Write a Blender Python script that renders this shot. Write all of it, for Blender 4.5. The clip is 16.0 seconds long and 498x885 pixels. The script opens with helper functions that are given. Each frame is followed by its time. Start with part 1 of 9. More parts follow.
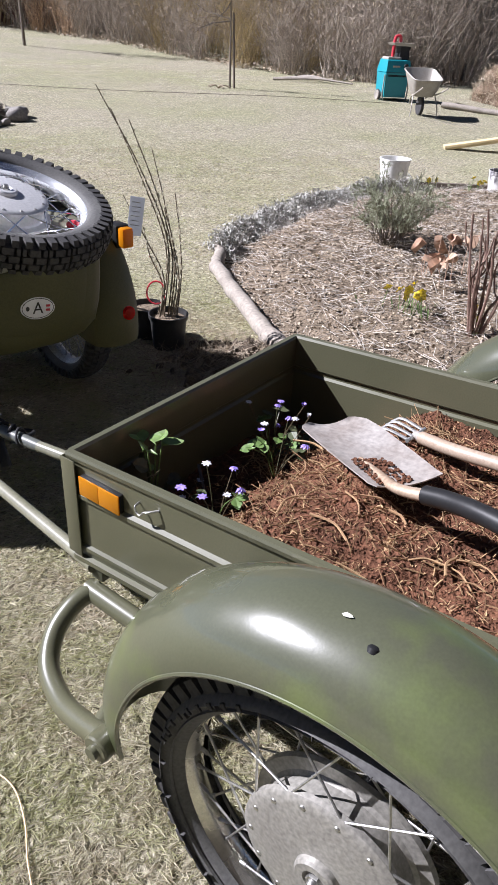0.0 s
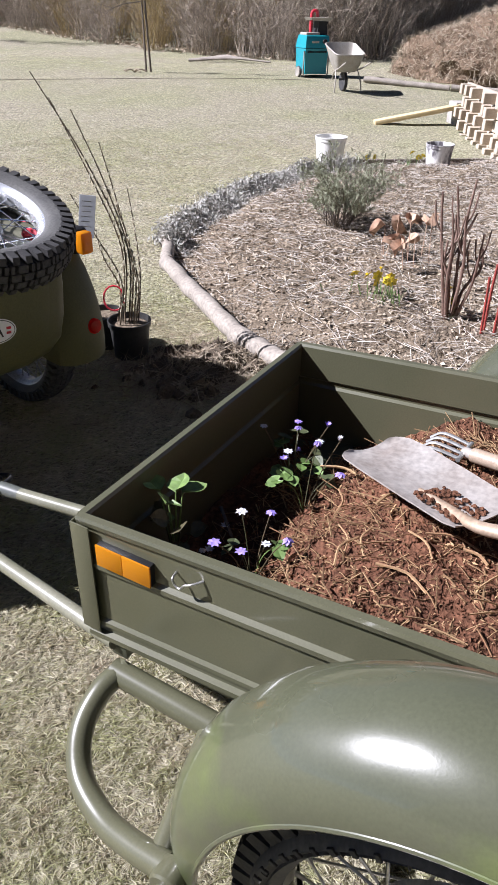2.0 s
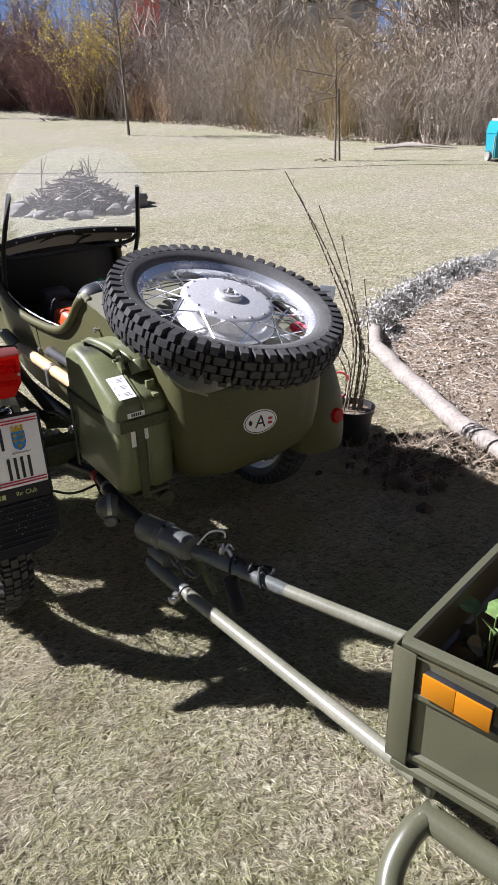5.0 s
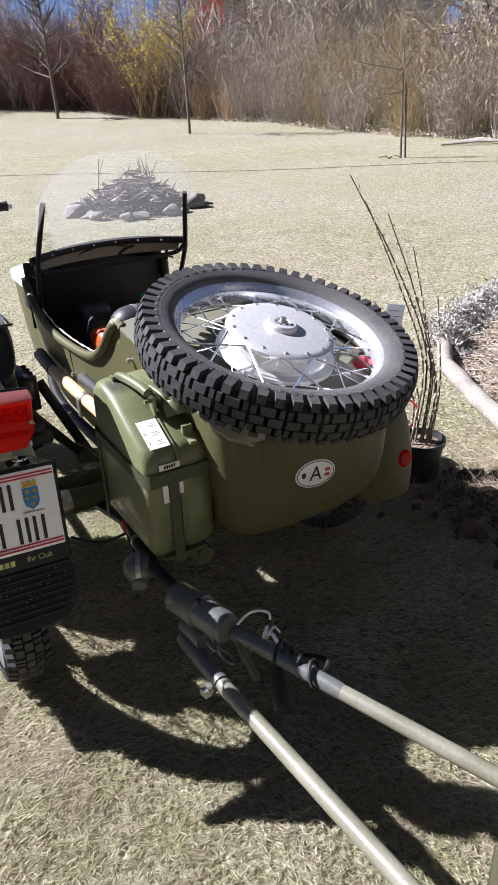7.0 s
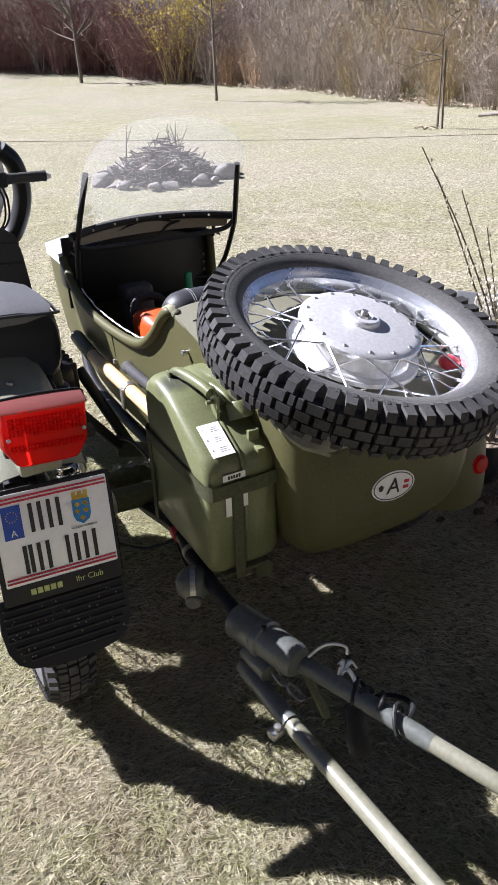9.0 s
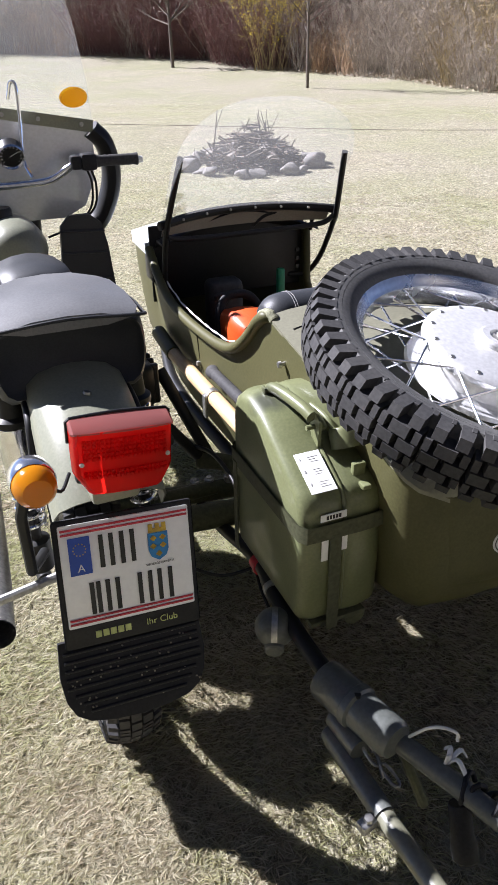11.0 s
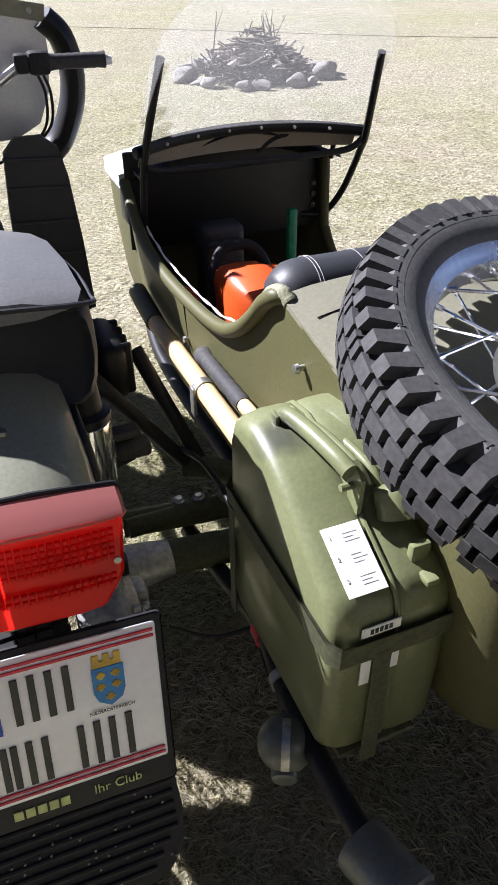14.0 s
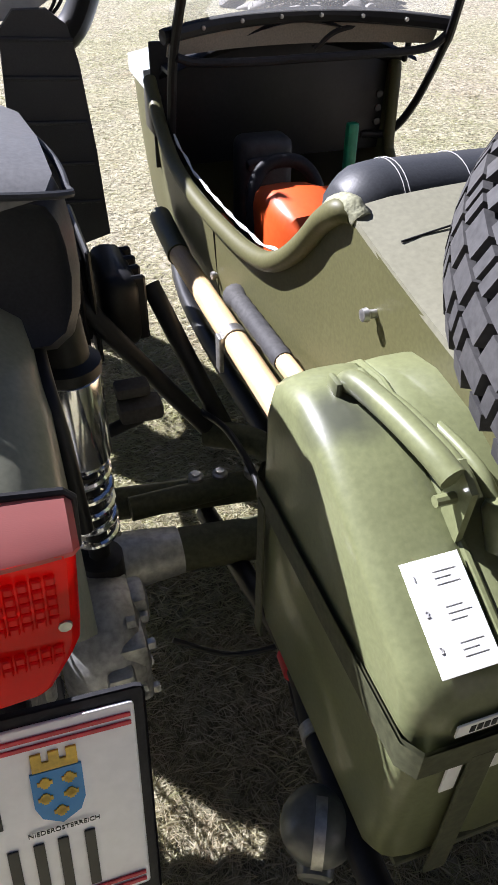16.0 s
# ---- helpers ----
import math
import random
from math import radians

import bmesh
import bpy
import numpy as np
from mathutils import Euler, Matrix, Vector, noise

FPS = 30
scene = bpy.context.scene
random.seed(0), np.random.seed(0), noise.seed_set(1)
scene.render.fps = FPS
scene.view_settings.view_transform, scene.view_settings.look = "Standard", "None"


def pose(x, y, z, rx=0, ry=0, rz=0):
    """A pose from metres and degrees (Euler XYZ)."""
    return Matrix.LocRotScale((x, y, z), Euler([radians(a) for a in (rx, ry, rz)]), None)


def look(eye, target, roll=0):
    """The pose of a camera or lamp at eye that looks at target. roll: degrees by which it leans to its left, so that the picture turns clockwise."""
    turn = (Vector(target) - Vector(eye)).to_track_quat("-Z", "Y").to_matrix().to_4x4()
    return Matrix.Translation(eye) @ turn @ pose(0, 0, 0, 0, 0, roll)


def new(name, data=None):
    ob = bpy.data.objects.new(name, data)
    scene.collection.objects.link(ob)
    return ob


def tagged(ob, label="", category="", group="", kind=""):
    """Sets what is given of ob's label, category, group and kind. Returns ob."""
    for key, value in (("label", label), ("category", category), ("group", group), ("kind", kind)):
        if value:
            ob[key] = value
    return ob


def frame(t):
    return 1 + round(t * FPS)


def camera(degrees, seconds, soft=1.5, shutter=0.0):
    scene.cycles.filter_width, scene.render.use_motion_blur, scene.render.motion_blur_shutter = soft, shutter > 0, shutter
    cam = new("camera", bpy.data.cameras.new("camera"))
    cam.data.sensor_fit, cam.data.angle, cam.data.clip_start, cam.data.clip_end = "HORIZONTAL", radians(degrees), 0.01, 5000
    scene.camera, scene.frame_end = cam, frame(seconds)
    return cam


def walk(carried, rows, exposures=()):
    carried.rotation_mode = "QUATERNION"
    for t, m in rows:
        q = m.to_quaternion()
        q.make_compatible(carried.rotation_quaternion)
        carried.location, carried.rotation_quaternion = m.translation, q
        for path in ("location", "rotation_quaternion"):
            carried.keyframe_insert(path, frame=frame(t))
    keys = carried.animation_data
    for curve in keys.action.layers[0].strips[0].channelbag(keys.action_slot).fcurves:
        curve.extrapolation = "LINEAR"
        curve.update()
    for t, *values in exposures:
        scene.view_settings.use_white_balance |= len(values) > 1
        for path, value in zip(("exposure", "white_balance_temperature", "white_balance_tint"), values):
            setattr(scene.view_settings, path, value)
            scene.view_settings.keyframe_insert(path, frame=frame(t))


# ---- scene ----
cam = camera(39.0, 16.0)
PATH = [
    (0, (0.09, -0.076, 1.419), (0.17, 1.634, 0.386), 3.3),
    (0.5, (0.002, -0.041, 1.412), (0.13, 1.673, 0.391), 2.3),
    (1, (-0.035, 0.019, 1.395), (0.133, 1.724, 0.364), 1.6),
    (1.5, (-0.043, 0.123, 1.393), (0.131, 1.821, 0.35), 1.2),
    (2, (-0.08, 0.18, 1.387), (0.171, 1.856, 0.324), 1.3),
    (2.5, (-0.159, 0.21, 1.395), (-0.01, 1.921, 0.37), 0.7),
    (3, (-0.189, 0.22, 1.406), (-0.15, 1.972, 0.442), 0.3),
    (3.5, (-0.219, 0.239, 1.411), (-0.28, 1.994, 0.454), -0.8),
    (4, (-0.259, 0.252, 1.415), (-0.353, 2.019, 0.483), -1.0),
    (4.5, (-0.312, 0.255, 1.423), (-0.456, 2.027, 0.506), -0.8),
    (5, (-0.388, 0.279, 1.422), (-0.551, 2.065, 0.536), -1.6),
    (5.2, (-0.407, 0.3, 1.418), (-0.595, 2.089, 0.545), -1.9),
    (7.3, (-0.412, 0.663, 1.415), (-0.733, 2.421, 0.517), -2.6),
    (7.5, (-0.423, 0.695, 1.414), (-0.719, 2.451, 0.503), -2.8),
    (8, (-0.461, 0.746, 1.412), (-0.743, 2.489, 0.472), -2.6),
    (8.5, (-0.509, 0.754, 1.413), (-0.827, 2.492, 0.476), -1.5),
    (9, (-0.563, 0.782, 1.403), (-0.922, 2.504, 0.45), -1.9),
    (9.5, (-0.594, 0.826, 1.393), (-1.019, 2.525, 0.427), -1.6),
    (10, (-0.6, 0.89, 1.403), (-1.134, 2.568, 0.455), -0.9),
    (10.2, (-0.605, 0.908, 1.4), (-1.165, 2.578, 0.454), -1.0),
    (12.3, (-0.787, 1.139, 1.345), (-1.266, 2.765, 0.283), -1.0),
    (12.5, (-0.777, 1.181, 1.347), (-1.288, 2.789, 0.273), -1.0),
    (13, (-0.756, 1.275, 1.335), (-1.337, 2.859, 0.26), -1.2),
    (13.5, (-0.781, 1.349, 1.318), (-1.309, 2.941, 0.23), -0.3),
    (14, (-0.825, 1.425, 1.296), (-1.327, 2.983, 0.148), -0.5),
    (14.5, (-0.856, 1.503, 1.262), (-1.357, 3.028, 0.069), -1.0),
    (15, (-0.894, 1.549, 1.232), (-1.368, 3.08, 0.035), -0.8),
    (15.5, (-0.92, 1.594, 1.19), (-1.354, 3.13, -0.016), 0.2),
    (16, (-0.917, 1.66, 1.143), (-1.466, 3.118, -0.111), 0.9),
]
walk(cam, [(t, look(eye, target, roll)) for t, eye, target, roll in PATH], exposures=[(0.0, 1.28, 6100, 17), (5.0, 1.40, 6100, 17), (9.0, 1.64, 6100, 17), (12.5, 1.66, 6100, 17), (16.0, 1.84, 6100, 17)])

# ---- light ----
SUN = Vector((-1.18, 0.18, 1.0)).normalized()      # towards the sun
world = bpy.data.worlds.new("sky")
scene.world = world
world.use_nodes = True
wn = world.node_tree.nodes
sky = wn.new("ShaderNodeTexSky")
sky.sky_type = 'NISHITA'
sky.sun_disc = False
sky.sun_elevation = math.asin(SUN.z)
sky.sun_rotation = math.atan2(SUN.x, SUN.y)
sky.altitude = 2000
sky.dust_density = 0.1
sky.air_density = 0.26
wn["Background"].inputs["Strength"].default_value = 0.05
world.node_tree.links.new(sky.outputs[0], wn["Background"].inputs["Color"])
sun = new("sun", bpy.data.lights.new("sun", "SUN"))
sun.data.energy = 5.0
sun.data.angle = radians(0.55)
sun.data.color = (1.0, 0.986, 0.995)
sun.matrix_world = look(SUN * 30, (0, 0, 0))

# ---- small tools ----
RND = random.Random(7)


def make(name, bm, mat, smooth=35):
    me = bpy.data.meshes.new(name)
    bm.to_mesh(me)
    bm.free()
    for m in (mat if isinstance(mat, (list, tuple)) else [mat]):
        me.materials.append(m)
    if smooth:
        me.polygons.foreach_set("use_smooth", [True] * len(me.polygons))
        me.set_sharp_from_angle(angle=radians(smooth))
    return me


def part(name, bm, mat, parent, label="", m=None, smooth=35):
    ob = new(name, make(name, bm, mat, smooth))
    ob.parent = parent
    if m is not None:
        ob.matrix_basis = m
    if label:
        ob["label"] = label
    return ob


def again(ob, parent, m):
    """One more piece on the same mesh."""
    o = new(ob.name.split(".")[0], ob.data)
    o.parent = parent
    o.matrix_basis = m
    return o


def thing(name, m, label, category, group="", kind=""):
    e = new(name)
    e.empty_display_size = 0.05
    e.matrix_basis = m
    return tagged(e, label, category, group, kind)


def solid(name, bm, mat, label, category, m=None, group="", kind="", smooth=35):
    ob = new(name, make(name, bm, mat, smooth))
    if m is not None:
        ob.matrix_basis = m
    return tagged(ob, label, category, group, kind)


def box(bm, x0, x1, y0, y1, z0, z1, bevel=0.0, m=None, seg=2):
    r = bmesh.ops.create_cube(bm, size=1, matrix=Matrix.Translation(((x0 + x1) / 2, (y0 + y1) / 2, (z0 + z1) / 2)) @ Matrix.Diagonal((x1 - x0, y1 - y0, z1 - z0, 1)))
    vs = r["verts"]
    if bevel:
        es = list({e for v in vs for e in v.link_edges})
        out = bmesh.ops.bevel(bm, geom=es, offset=bevel, segments=seg, affect='EDGES', profile=0.5)
        vs = list({v for f in out["faces"] for v in f.verts} | {v for v in vs if v.is_valid})
    if m is not None:
        bmesh.ops.transform(bm, matrix=m, verts=vs)
    return vs


def spline(pts, n=6):
    """Catmull-Rom through the points."""
    P = [Vector(p) for p in pts]
    if len(P) < 3:
        return P
    P = [2 * P[0] - P[1]] + P + [2 * P[-1] - P[-2]]
    out = []
    for i in range(1, len(P) - 2):
        a, b, c, d = P[i - 1:i + 3]
        for k in range(n):
            t = k / n
            out.append(0.5 * ((2 * b) + (c - a) * t + (2 * a - 5 * b + 4 * c - d) * t * t + (3 * b - a - 3 * c + d) * t ** 3))
    return out + [P[-2]]


def tube(bm, pts, r, seg=12, cap=True, radii=None, flat=1.0, closed=False):
    pts = [Vector(p) for p in pts]
    n = len(pts)
    rings = []
    up = None
    for i, p in enumerate(pts):
        if closed:
            d = (pts[(i + 1) % n] - pts[i - 1]).normalized()
        else:
            d = (pts[min(i + 1, n - 1)] - pts[max(i - 1, 0)]).normalized()
        if up is None:
            up = d.orthogonal().normalized() if abs(d.z) > 0.95 else (Vector((0, 0, 1)) - d * d.z).normalized()
        up = (up - d * up.dot(d)).normalized()
        side = d.cross(up)
        rr = float(radii[i]) if radii else r
        rings.append([bm.verts.new(p + rr * (math.cos(a) * side + math.sin(a) * up * flat)) for a in [2 * math.pi * k / seg for k in range(seg)]])
    for i in range(n if closed else n - 1):
        a, b = rings[i], rings[(i + 1) % n]
        for k in range(seg):
            bm.faces.new((a[k], a[(k + 1) % seg], b[(k + 1) % seg], b[k]))
    if cap and not closed:
        bm.faces.new(rings[0][::-1])
        bm.faces.new(rings[-1])
    return [v for r_ in rings for v in r_]


def lathe(bm, prof, seg=32, m=None, closed=False, a0=0.0, a1=2 * math.pi):
    """Turns a profile of (radius, along) round the x axis."""
    full = abs(a1 - a0 - 2 * math.pi) < 1e-6
    n = seg if full else seg + 1
    rings = []
    for k in range(n):
        a = a0 + (a1 - a0) * k / seg
        rings.append([bm.verts.new((x, r * math.cos(a), r * math.sin(a))) for r, x in prof])
    for k in range(seg):
        a, b = rings[k], rings[(k + 1) % n]
        for i in range(len(prof) if closed else len(prof) - 1):
            j = (i + 1) % len(prof)
            if prof[i][0] < 1e-6 and prof[j][0] < 1e-6:
                continue
            q = [a[i], a[j], b[j], b[i]]
            try:
                bm.faces.new(q)
            except ValueError:
                pass
    vs = [v for r in rings for v in r]
    if m is not None:
        bmesh.ops.transform(bm, matrix=m, verts=vs)
    bmesh.ops.remove_doubles(bm, verts=vs, dist=1e-6)


def loft(bm, rings, closed=True, caps=(True, True)):
    """Skins a row of rings of points, all of one count."""
    R = [[bm.verts.new(p) for p in ring] for ring in rings]
    n = len(R[0])
    for a, b in zip(R, R[1:]):
        for k in range(n if closed else n - 1):
            j = (k + 1) % n
            bm.faces.new((a[k], a[j], b[j], b[k]))
    if caps[0]:
        bm.faces.new(R[0][::-1])
    if caps[1]:
        bm.faces.new(R[-1])
    bmesh.ops.recalc_face_normals(bm, faces=bm.faces)
    return R


def tidy(bm):
    bmesh.ops.recalc_face_normals(bm, faces=bm.faces)
    return bm


def BM():
    return bmesh.new()


# ---- materials ----
def mat(name, a, b=None, rough=0.5, metal=0.0, scale=6.0, fine=80.0, bump=0.1, depth=0.002, spec=0.5, rvar=0.12, coat=0.0, island=0.0, obj=0.0, mid=0.5, sharp=0.25, stretch=None, fvar=0.25):
    """Two tones by a broad noise, grain by a fine one that also gives relief and uneven gloss."""
    m = bpy.data.materials.new(name)
    m.use_nodes = True
    n, l = m.node_tree.nodes, m.node_tree.links
    p = n["Principled BSDF"]
    b = b or tuple(c * 0.8 for c in a)
    co = n.new("ShaderNodeTexCoord")
    src = co.outputs["Object"]
    if stretch:
        mp = n.new("ShaderNodeMapping")
        mp.inputs["Scale"].default_value = stretch
        l.new(src, mp.inputs["Vector"])
        src = mp.outputs[0]
    n1, n2 = n.new("ShaderNodeTexNoise"), n.new("ShaderNodeTexNoise")
    for q, s, d in ((n1, scale, 5), (n2, fine, 4)):
        q.inputs["Scale"].default_value = s
        q.inputs["Detail"].default_value = d
        l.new(src, q.inputs["Vector"])
    mr = n.new("ShaderNodeMapRange")
    mr.inputs["From Min"].default_value, mr.inputs["From Max"].default_value = mid - sharp, mid + sharp
    l.new(n1.outputs["Fac"], mr.inputs["Value"])
    fac = mr.outputs[0]
    if island or obj:
        src2 = n.new("ShaderNodeNewGeometry").outputs["Random Per Island"] if island else n.new("ShaderNodeObjectInfo").outputs["Random"]
        mx = n.new("ShaderNodeMix")
        mx.inputs["Factor"].default_value = island or obj
        l.new(fac, mx.inputs["A"])
        l.new(src2, mx.inputs["B"])
        fac = mx.outputs[0]
    c = n.new("ShaderNodeMix")
    c.data_type = 'RGBA'
    c.inputs["A"].default_value, c.inputs["B"].default_value = (*a, 1), (*b, 1)
    l.new(fac, c.inputs["Factor"])
    v = n.new("ShaderNodeMapRange")
    v.inputs["To Min"].default_value, v.inputs["To Max"].default_value = 1 - fvar, 1 + fvar
    v.inputs["From Min"].default_value, v.inputs["From Max"].default_value = 0.3, 0.7
    l.new(n2.outputs["Fac"], v.inputs["Value"])
    c2 = n.new("ShaderNodeVectorMath")
    c2.operation = 'SCALE'
    l.new(c.outputs["Result"], c2.inputs[0])
    l.new(v.outputs[0], c2.inputs["Scale"])
    l.new(c2.outputs[0], p.inputs["Base Color"])
    r = n.new("ShaderNodeMapRange")
    r.inputs["To Min"].default_value, r.inputs["To Max"].default_value = max(0.02, rough - rvar), min(1, rough + rvar)
    l.new(n1.outputs["Fac"], r.inputs["Value"])
    l.new(r.outputs[0], p.inputs["Roughness"])
    p.inputs["Metallic"].default_value = metal
    p.inputs["Specular IOR Level"].default_value = spec
    p.inputs["Coat Weight"].default_value = coat
    p.inputs["Coat Roughness"].default_value = 0.07
    if bump:
        bp = n.new("ShaderNodeBump")
        bp.inputs["Strength"].default_value, bp.inputs["Distance"].default_value = bump, depth
        l.new(n2.outputs["Fac"], bp.inputs["Height"])
        l.new(bp.outputs[0], p.inputs["Normal"])
    return m


def clear(name, tint, rough, haze):
    """A thin clear sheet: glass with a dusty film over part of it."""
    m = bpy.data.materials.new(name)
    m.use_nodes = True
    n, l = m.node_tree.nodes, m.node_tree.links
    out = n["Material Output"]
    n.remove(n["Principled BSDF"])
    tr, gl, df, mx, mx2 = (n.new("ShaderNode" + k) for k in ("BsdfTransparent", "BsdfGlossy", "BsdfDiffuse", "MixShader", "MixShader"))
    tr.inputs[0].default_value = (*tint, 1)
    gl.inputs["Roughness"].default_value = rough
    df.inputs[0].default_value = (0.85, 0.85, 0.84, 1)
    tl = n.new("ShaderNodeBsdfTranslucent")
    tl.inputs[0].default_value = (0.85, 0.85, 0.84, 1)
    dust = n.new("ShaderNodeMixShader")
    l.new(df.outputs[0], dust.inputs[1])
    l.new(tl.outputs[0], dust.inputs[2])
    lw = n.new("ShaderNodeLayerWeight")
    pw = n.new("ShaderNodeMath")
    pw.operation = 'POWER'
    pw.inputs[1].default_value = 5.0
    l.new(lw.outputs["Facing"], pw.inputs[0])
    fr = n.new("ShaderNodeMapRange")
    fr.inputs["To Min"].default_value, fr.inputs["To Max"].default_value = 0.03, 0.9
    l.new(pw.outputs[0], fr.inputs["Value"])
    noi = n.new("ShaderNodeTexNoise")
    noi.inputs["Scale"].default_value = 7
    mr = n.new("ShaderNodeMapRange")
    mr.inputs["To Min"].default_value, mr.inputs["To Max"].default_value = haze * 0.6, haze * 1.3
    l.new(noi.outputs["Fac"], mr.inputs["Value"])
    l.new(fr.outputs[0], mx.inputs[0])
    l.new(tr.outputs[0], mx.inputs[1])
    l.new(gl.outputs[0], mx.inputs[2])
    l.new(mr.outputs[0], mx2.inputs[0])
    l.new(mx.outputs[0], mx2.inputs[1])
    l.new(dust.outputs[0], mx2.inputs[2])
    l.new(mx2.outputs[0], out.inputs["Surface"])
    return m


OLIVE = mat("olive_paint", (0.074, 0.074, 0.044), (0.092, 0.091, 0.056), rough=0.34, scale=3, fine=260, bump=0.02, spec=0.4, rvar=0.12, coat=0.5, fvar=0.09)
# greener blotches put smeary green reflections into the mudguard's colour
GUARD = mat("guard_paint", (0.066, 0.070, 0.043), (0.086, 0.106, 0.038), rough=0.30, scale=4.5, fine=240, bump=0.03, spec=0.5, rvar=0.20, coat=0.8, mid=0.63, sharp=0.06, fvar=0.08)
OLIVE_IN = mat("olive_paint_worn", (0.054, 0.057, 0.036), (0.072, 0.074, 0.047), rough=0.5, scale=5, fine=120, bump=0.08, rvar=0.15, fvar=0.15)
CAR_OLIVE = mat("sidecar_paint", (0.074, 0.072, 0.031), (0.096, 0.091, 0.039), rough=0.50, scale=2.5, fine=200, bump=0.04, rvar=0.12, spec=0.25, fvar=0.12)
BIKE_GREY = mat("grey_green_paint", (0.24, 0.245, 0.185), (0.19, 0.195, 0.145), rough=0.36, scale=3, fine=200, bump=0.04, spec=0.35, coat=0.15, fvar=0.10)
CAN_GREEN = mat("can_paint", (0.160, 0.172, 0.086), (0.118, 0.132, 0.062), rough=0.40, scale=5, fine=180, bump=0.04, spec=0.35, coat=0.3, fvar=0.10)
STRAP_GREEN = mat("bracket_paint", (0.060, 0.064, 0.036), (0.08, 0.083, 0.048), rough=0.55, scale=6, fine=120, spec=0.25)
SIDEWALL = mat("dusty_rubber", (0.062, 0.062, 0.063), (0.105, 0.103, 0.098), rough=0.68, scale=7, fine=150, bump=0.12, rvar=0.12, spec=0.3, fvar=0.2)
RUBBER = mat("rubber", (0.032, 0.032, 0.034), (0.070, 0.068, 0.066), rough=0.75, scale=9, fine=150, bump=0.15, rvar=0.12, spec=0.22, fvar=0.2)
BLACK = mat("black_paint", (0.010, 0.010, 0.011), (0.018, 0.018, 0.018), rough=0.42, scale=8, fine=120, bump=0.05, spec=0.28, fvar=0.15)
PLASTIC = mat("black_plastic", (0.013, 0.013, 0.015), (0.022, 0.022, 0.024), rough=0.55, scale=8, fine=200, bump=0.1, spec=0.25)
LEATHER = mat("black_leatherette", (0.026, 0.028, 0.032), (0.042, 0.044, 0.048), rough=0.48, scale=6, fine=350, bump=0.25, depth=0.0008, rvar=0.1, spec=0.3, fvar=0.15)
ALU = mat("aluminium", (0.72, 0.72, 0.72), (0.60, 0.60, 0.60), rough=0.42, metal=0.45, scale=5, fine=120, bump=0.06, rvar=0.15, fvar=0.1)
DULL_ALU = mat("dull_aluminium", (0.46, 0.46, 0.45), (0.34, 0.34, 0.33), rough=0.5, metal=0.8, scale=8, fine=100, bump=0.12, rvar=0.15)
CHROME = mat("chrome", (0.95, 0.96, 0.98), (0.86, 0.87, 0.90), rough=0.13, metal=0.95, scale=4, fine=60, bump=0.02, rvar=0.07, fvar=0.05)
STEEL = mat("zinc_steel", (0.45, 0.45, 0.44), (0.33, 0.32, 0.30), rough=0.4, metal=0.9, scale=12, fine=120, bump=0.08)
SATIN_CHROME = mat("satin_chrome", (0.86, 0.88, 0.91), (0.70, 0.72, 0.75), rough=0.26, metal=0.8, scale=6, fine=90, bump=0.03, rvar=0.10, fvar=0.07)
BRIGHT_RIM = mat("tarnished_chrome", (0.62, 0.61, 0.57), (0.42, 0.40, 0.35), rough=0.26, metal=0.9, scale=9, fine=120, bump=0.06, rvar=0.14, fvar=0.12)
DRUM_GREY = mat("painted_hub", (0.30, 0.29, 0.26), (0.22, 0.21, 0.19), rough=0.45, metal=0.35, scale=7, fine=140, bump=0.06, rvar=0.12)


def lens(name, tint, share, rough=0.12, see=0.0):
    """Coloured moulded plastic that lets light through, glossy outside."""
    m = bpy.data.materials.new(name)
    m.use_nodes = True
    n, l = m.node_tree.nodes, m.node_tree.links
    p = n["Principled BSDF"]
    p.inputs["Base Color"].default_value = (*[c * 0.55 for c in tint], 1)
    p.inputs["Roughness"].default_value = rough
    no = n.new("ShaderNodeTexNoise")
    no.inputs["Scale"].default_value = 60
    bp = n.new("ShaderNodeBump")
    bp.inputs["Strength"].default_value, bp.inputs["Distance"].default_value = 0.1, 0.001
    l.new(no.outputs["Fac"], bp.inputs["Height"])
    l.new(bp.outputs[0], p.inputs["Normal"])
    t = n.new("ShaderNodeBsdfTranslucent")
    t.inputs[0].default_value = (*tint, 1)
    mx = n.new("ShaderNodeMixShader")
    mx.inputs[0].default_value = share
    l.new(p.outputs[0], mx.inputs[1])
    l.new(t.outputs[0], mx.inputs[2])
    out = mx.outputs[0]
    if see:
        tr = n.new("ShaderNodeBsdfTransparent")
        tr.inputs[0].default_value = (*tint, 1)
        m2 = n.new("ShaderNodeMixShader")
        m2.inputs[0].default_value = see
        l.new(out, m2.inputs[1])
        l.new(tr.outputs[0], m2.inputs[2])
        out = m2.outputs[0]
    l.new(out, n["Material Output"].inputs["Surface"])
    return m


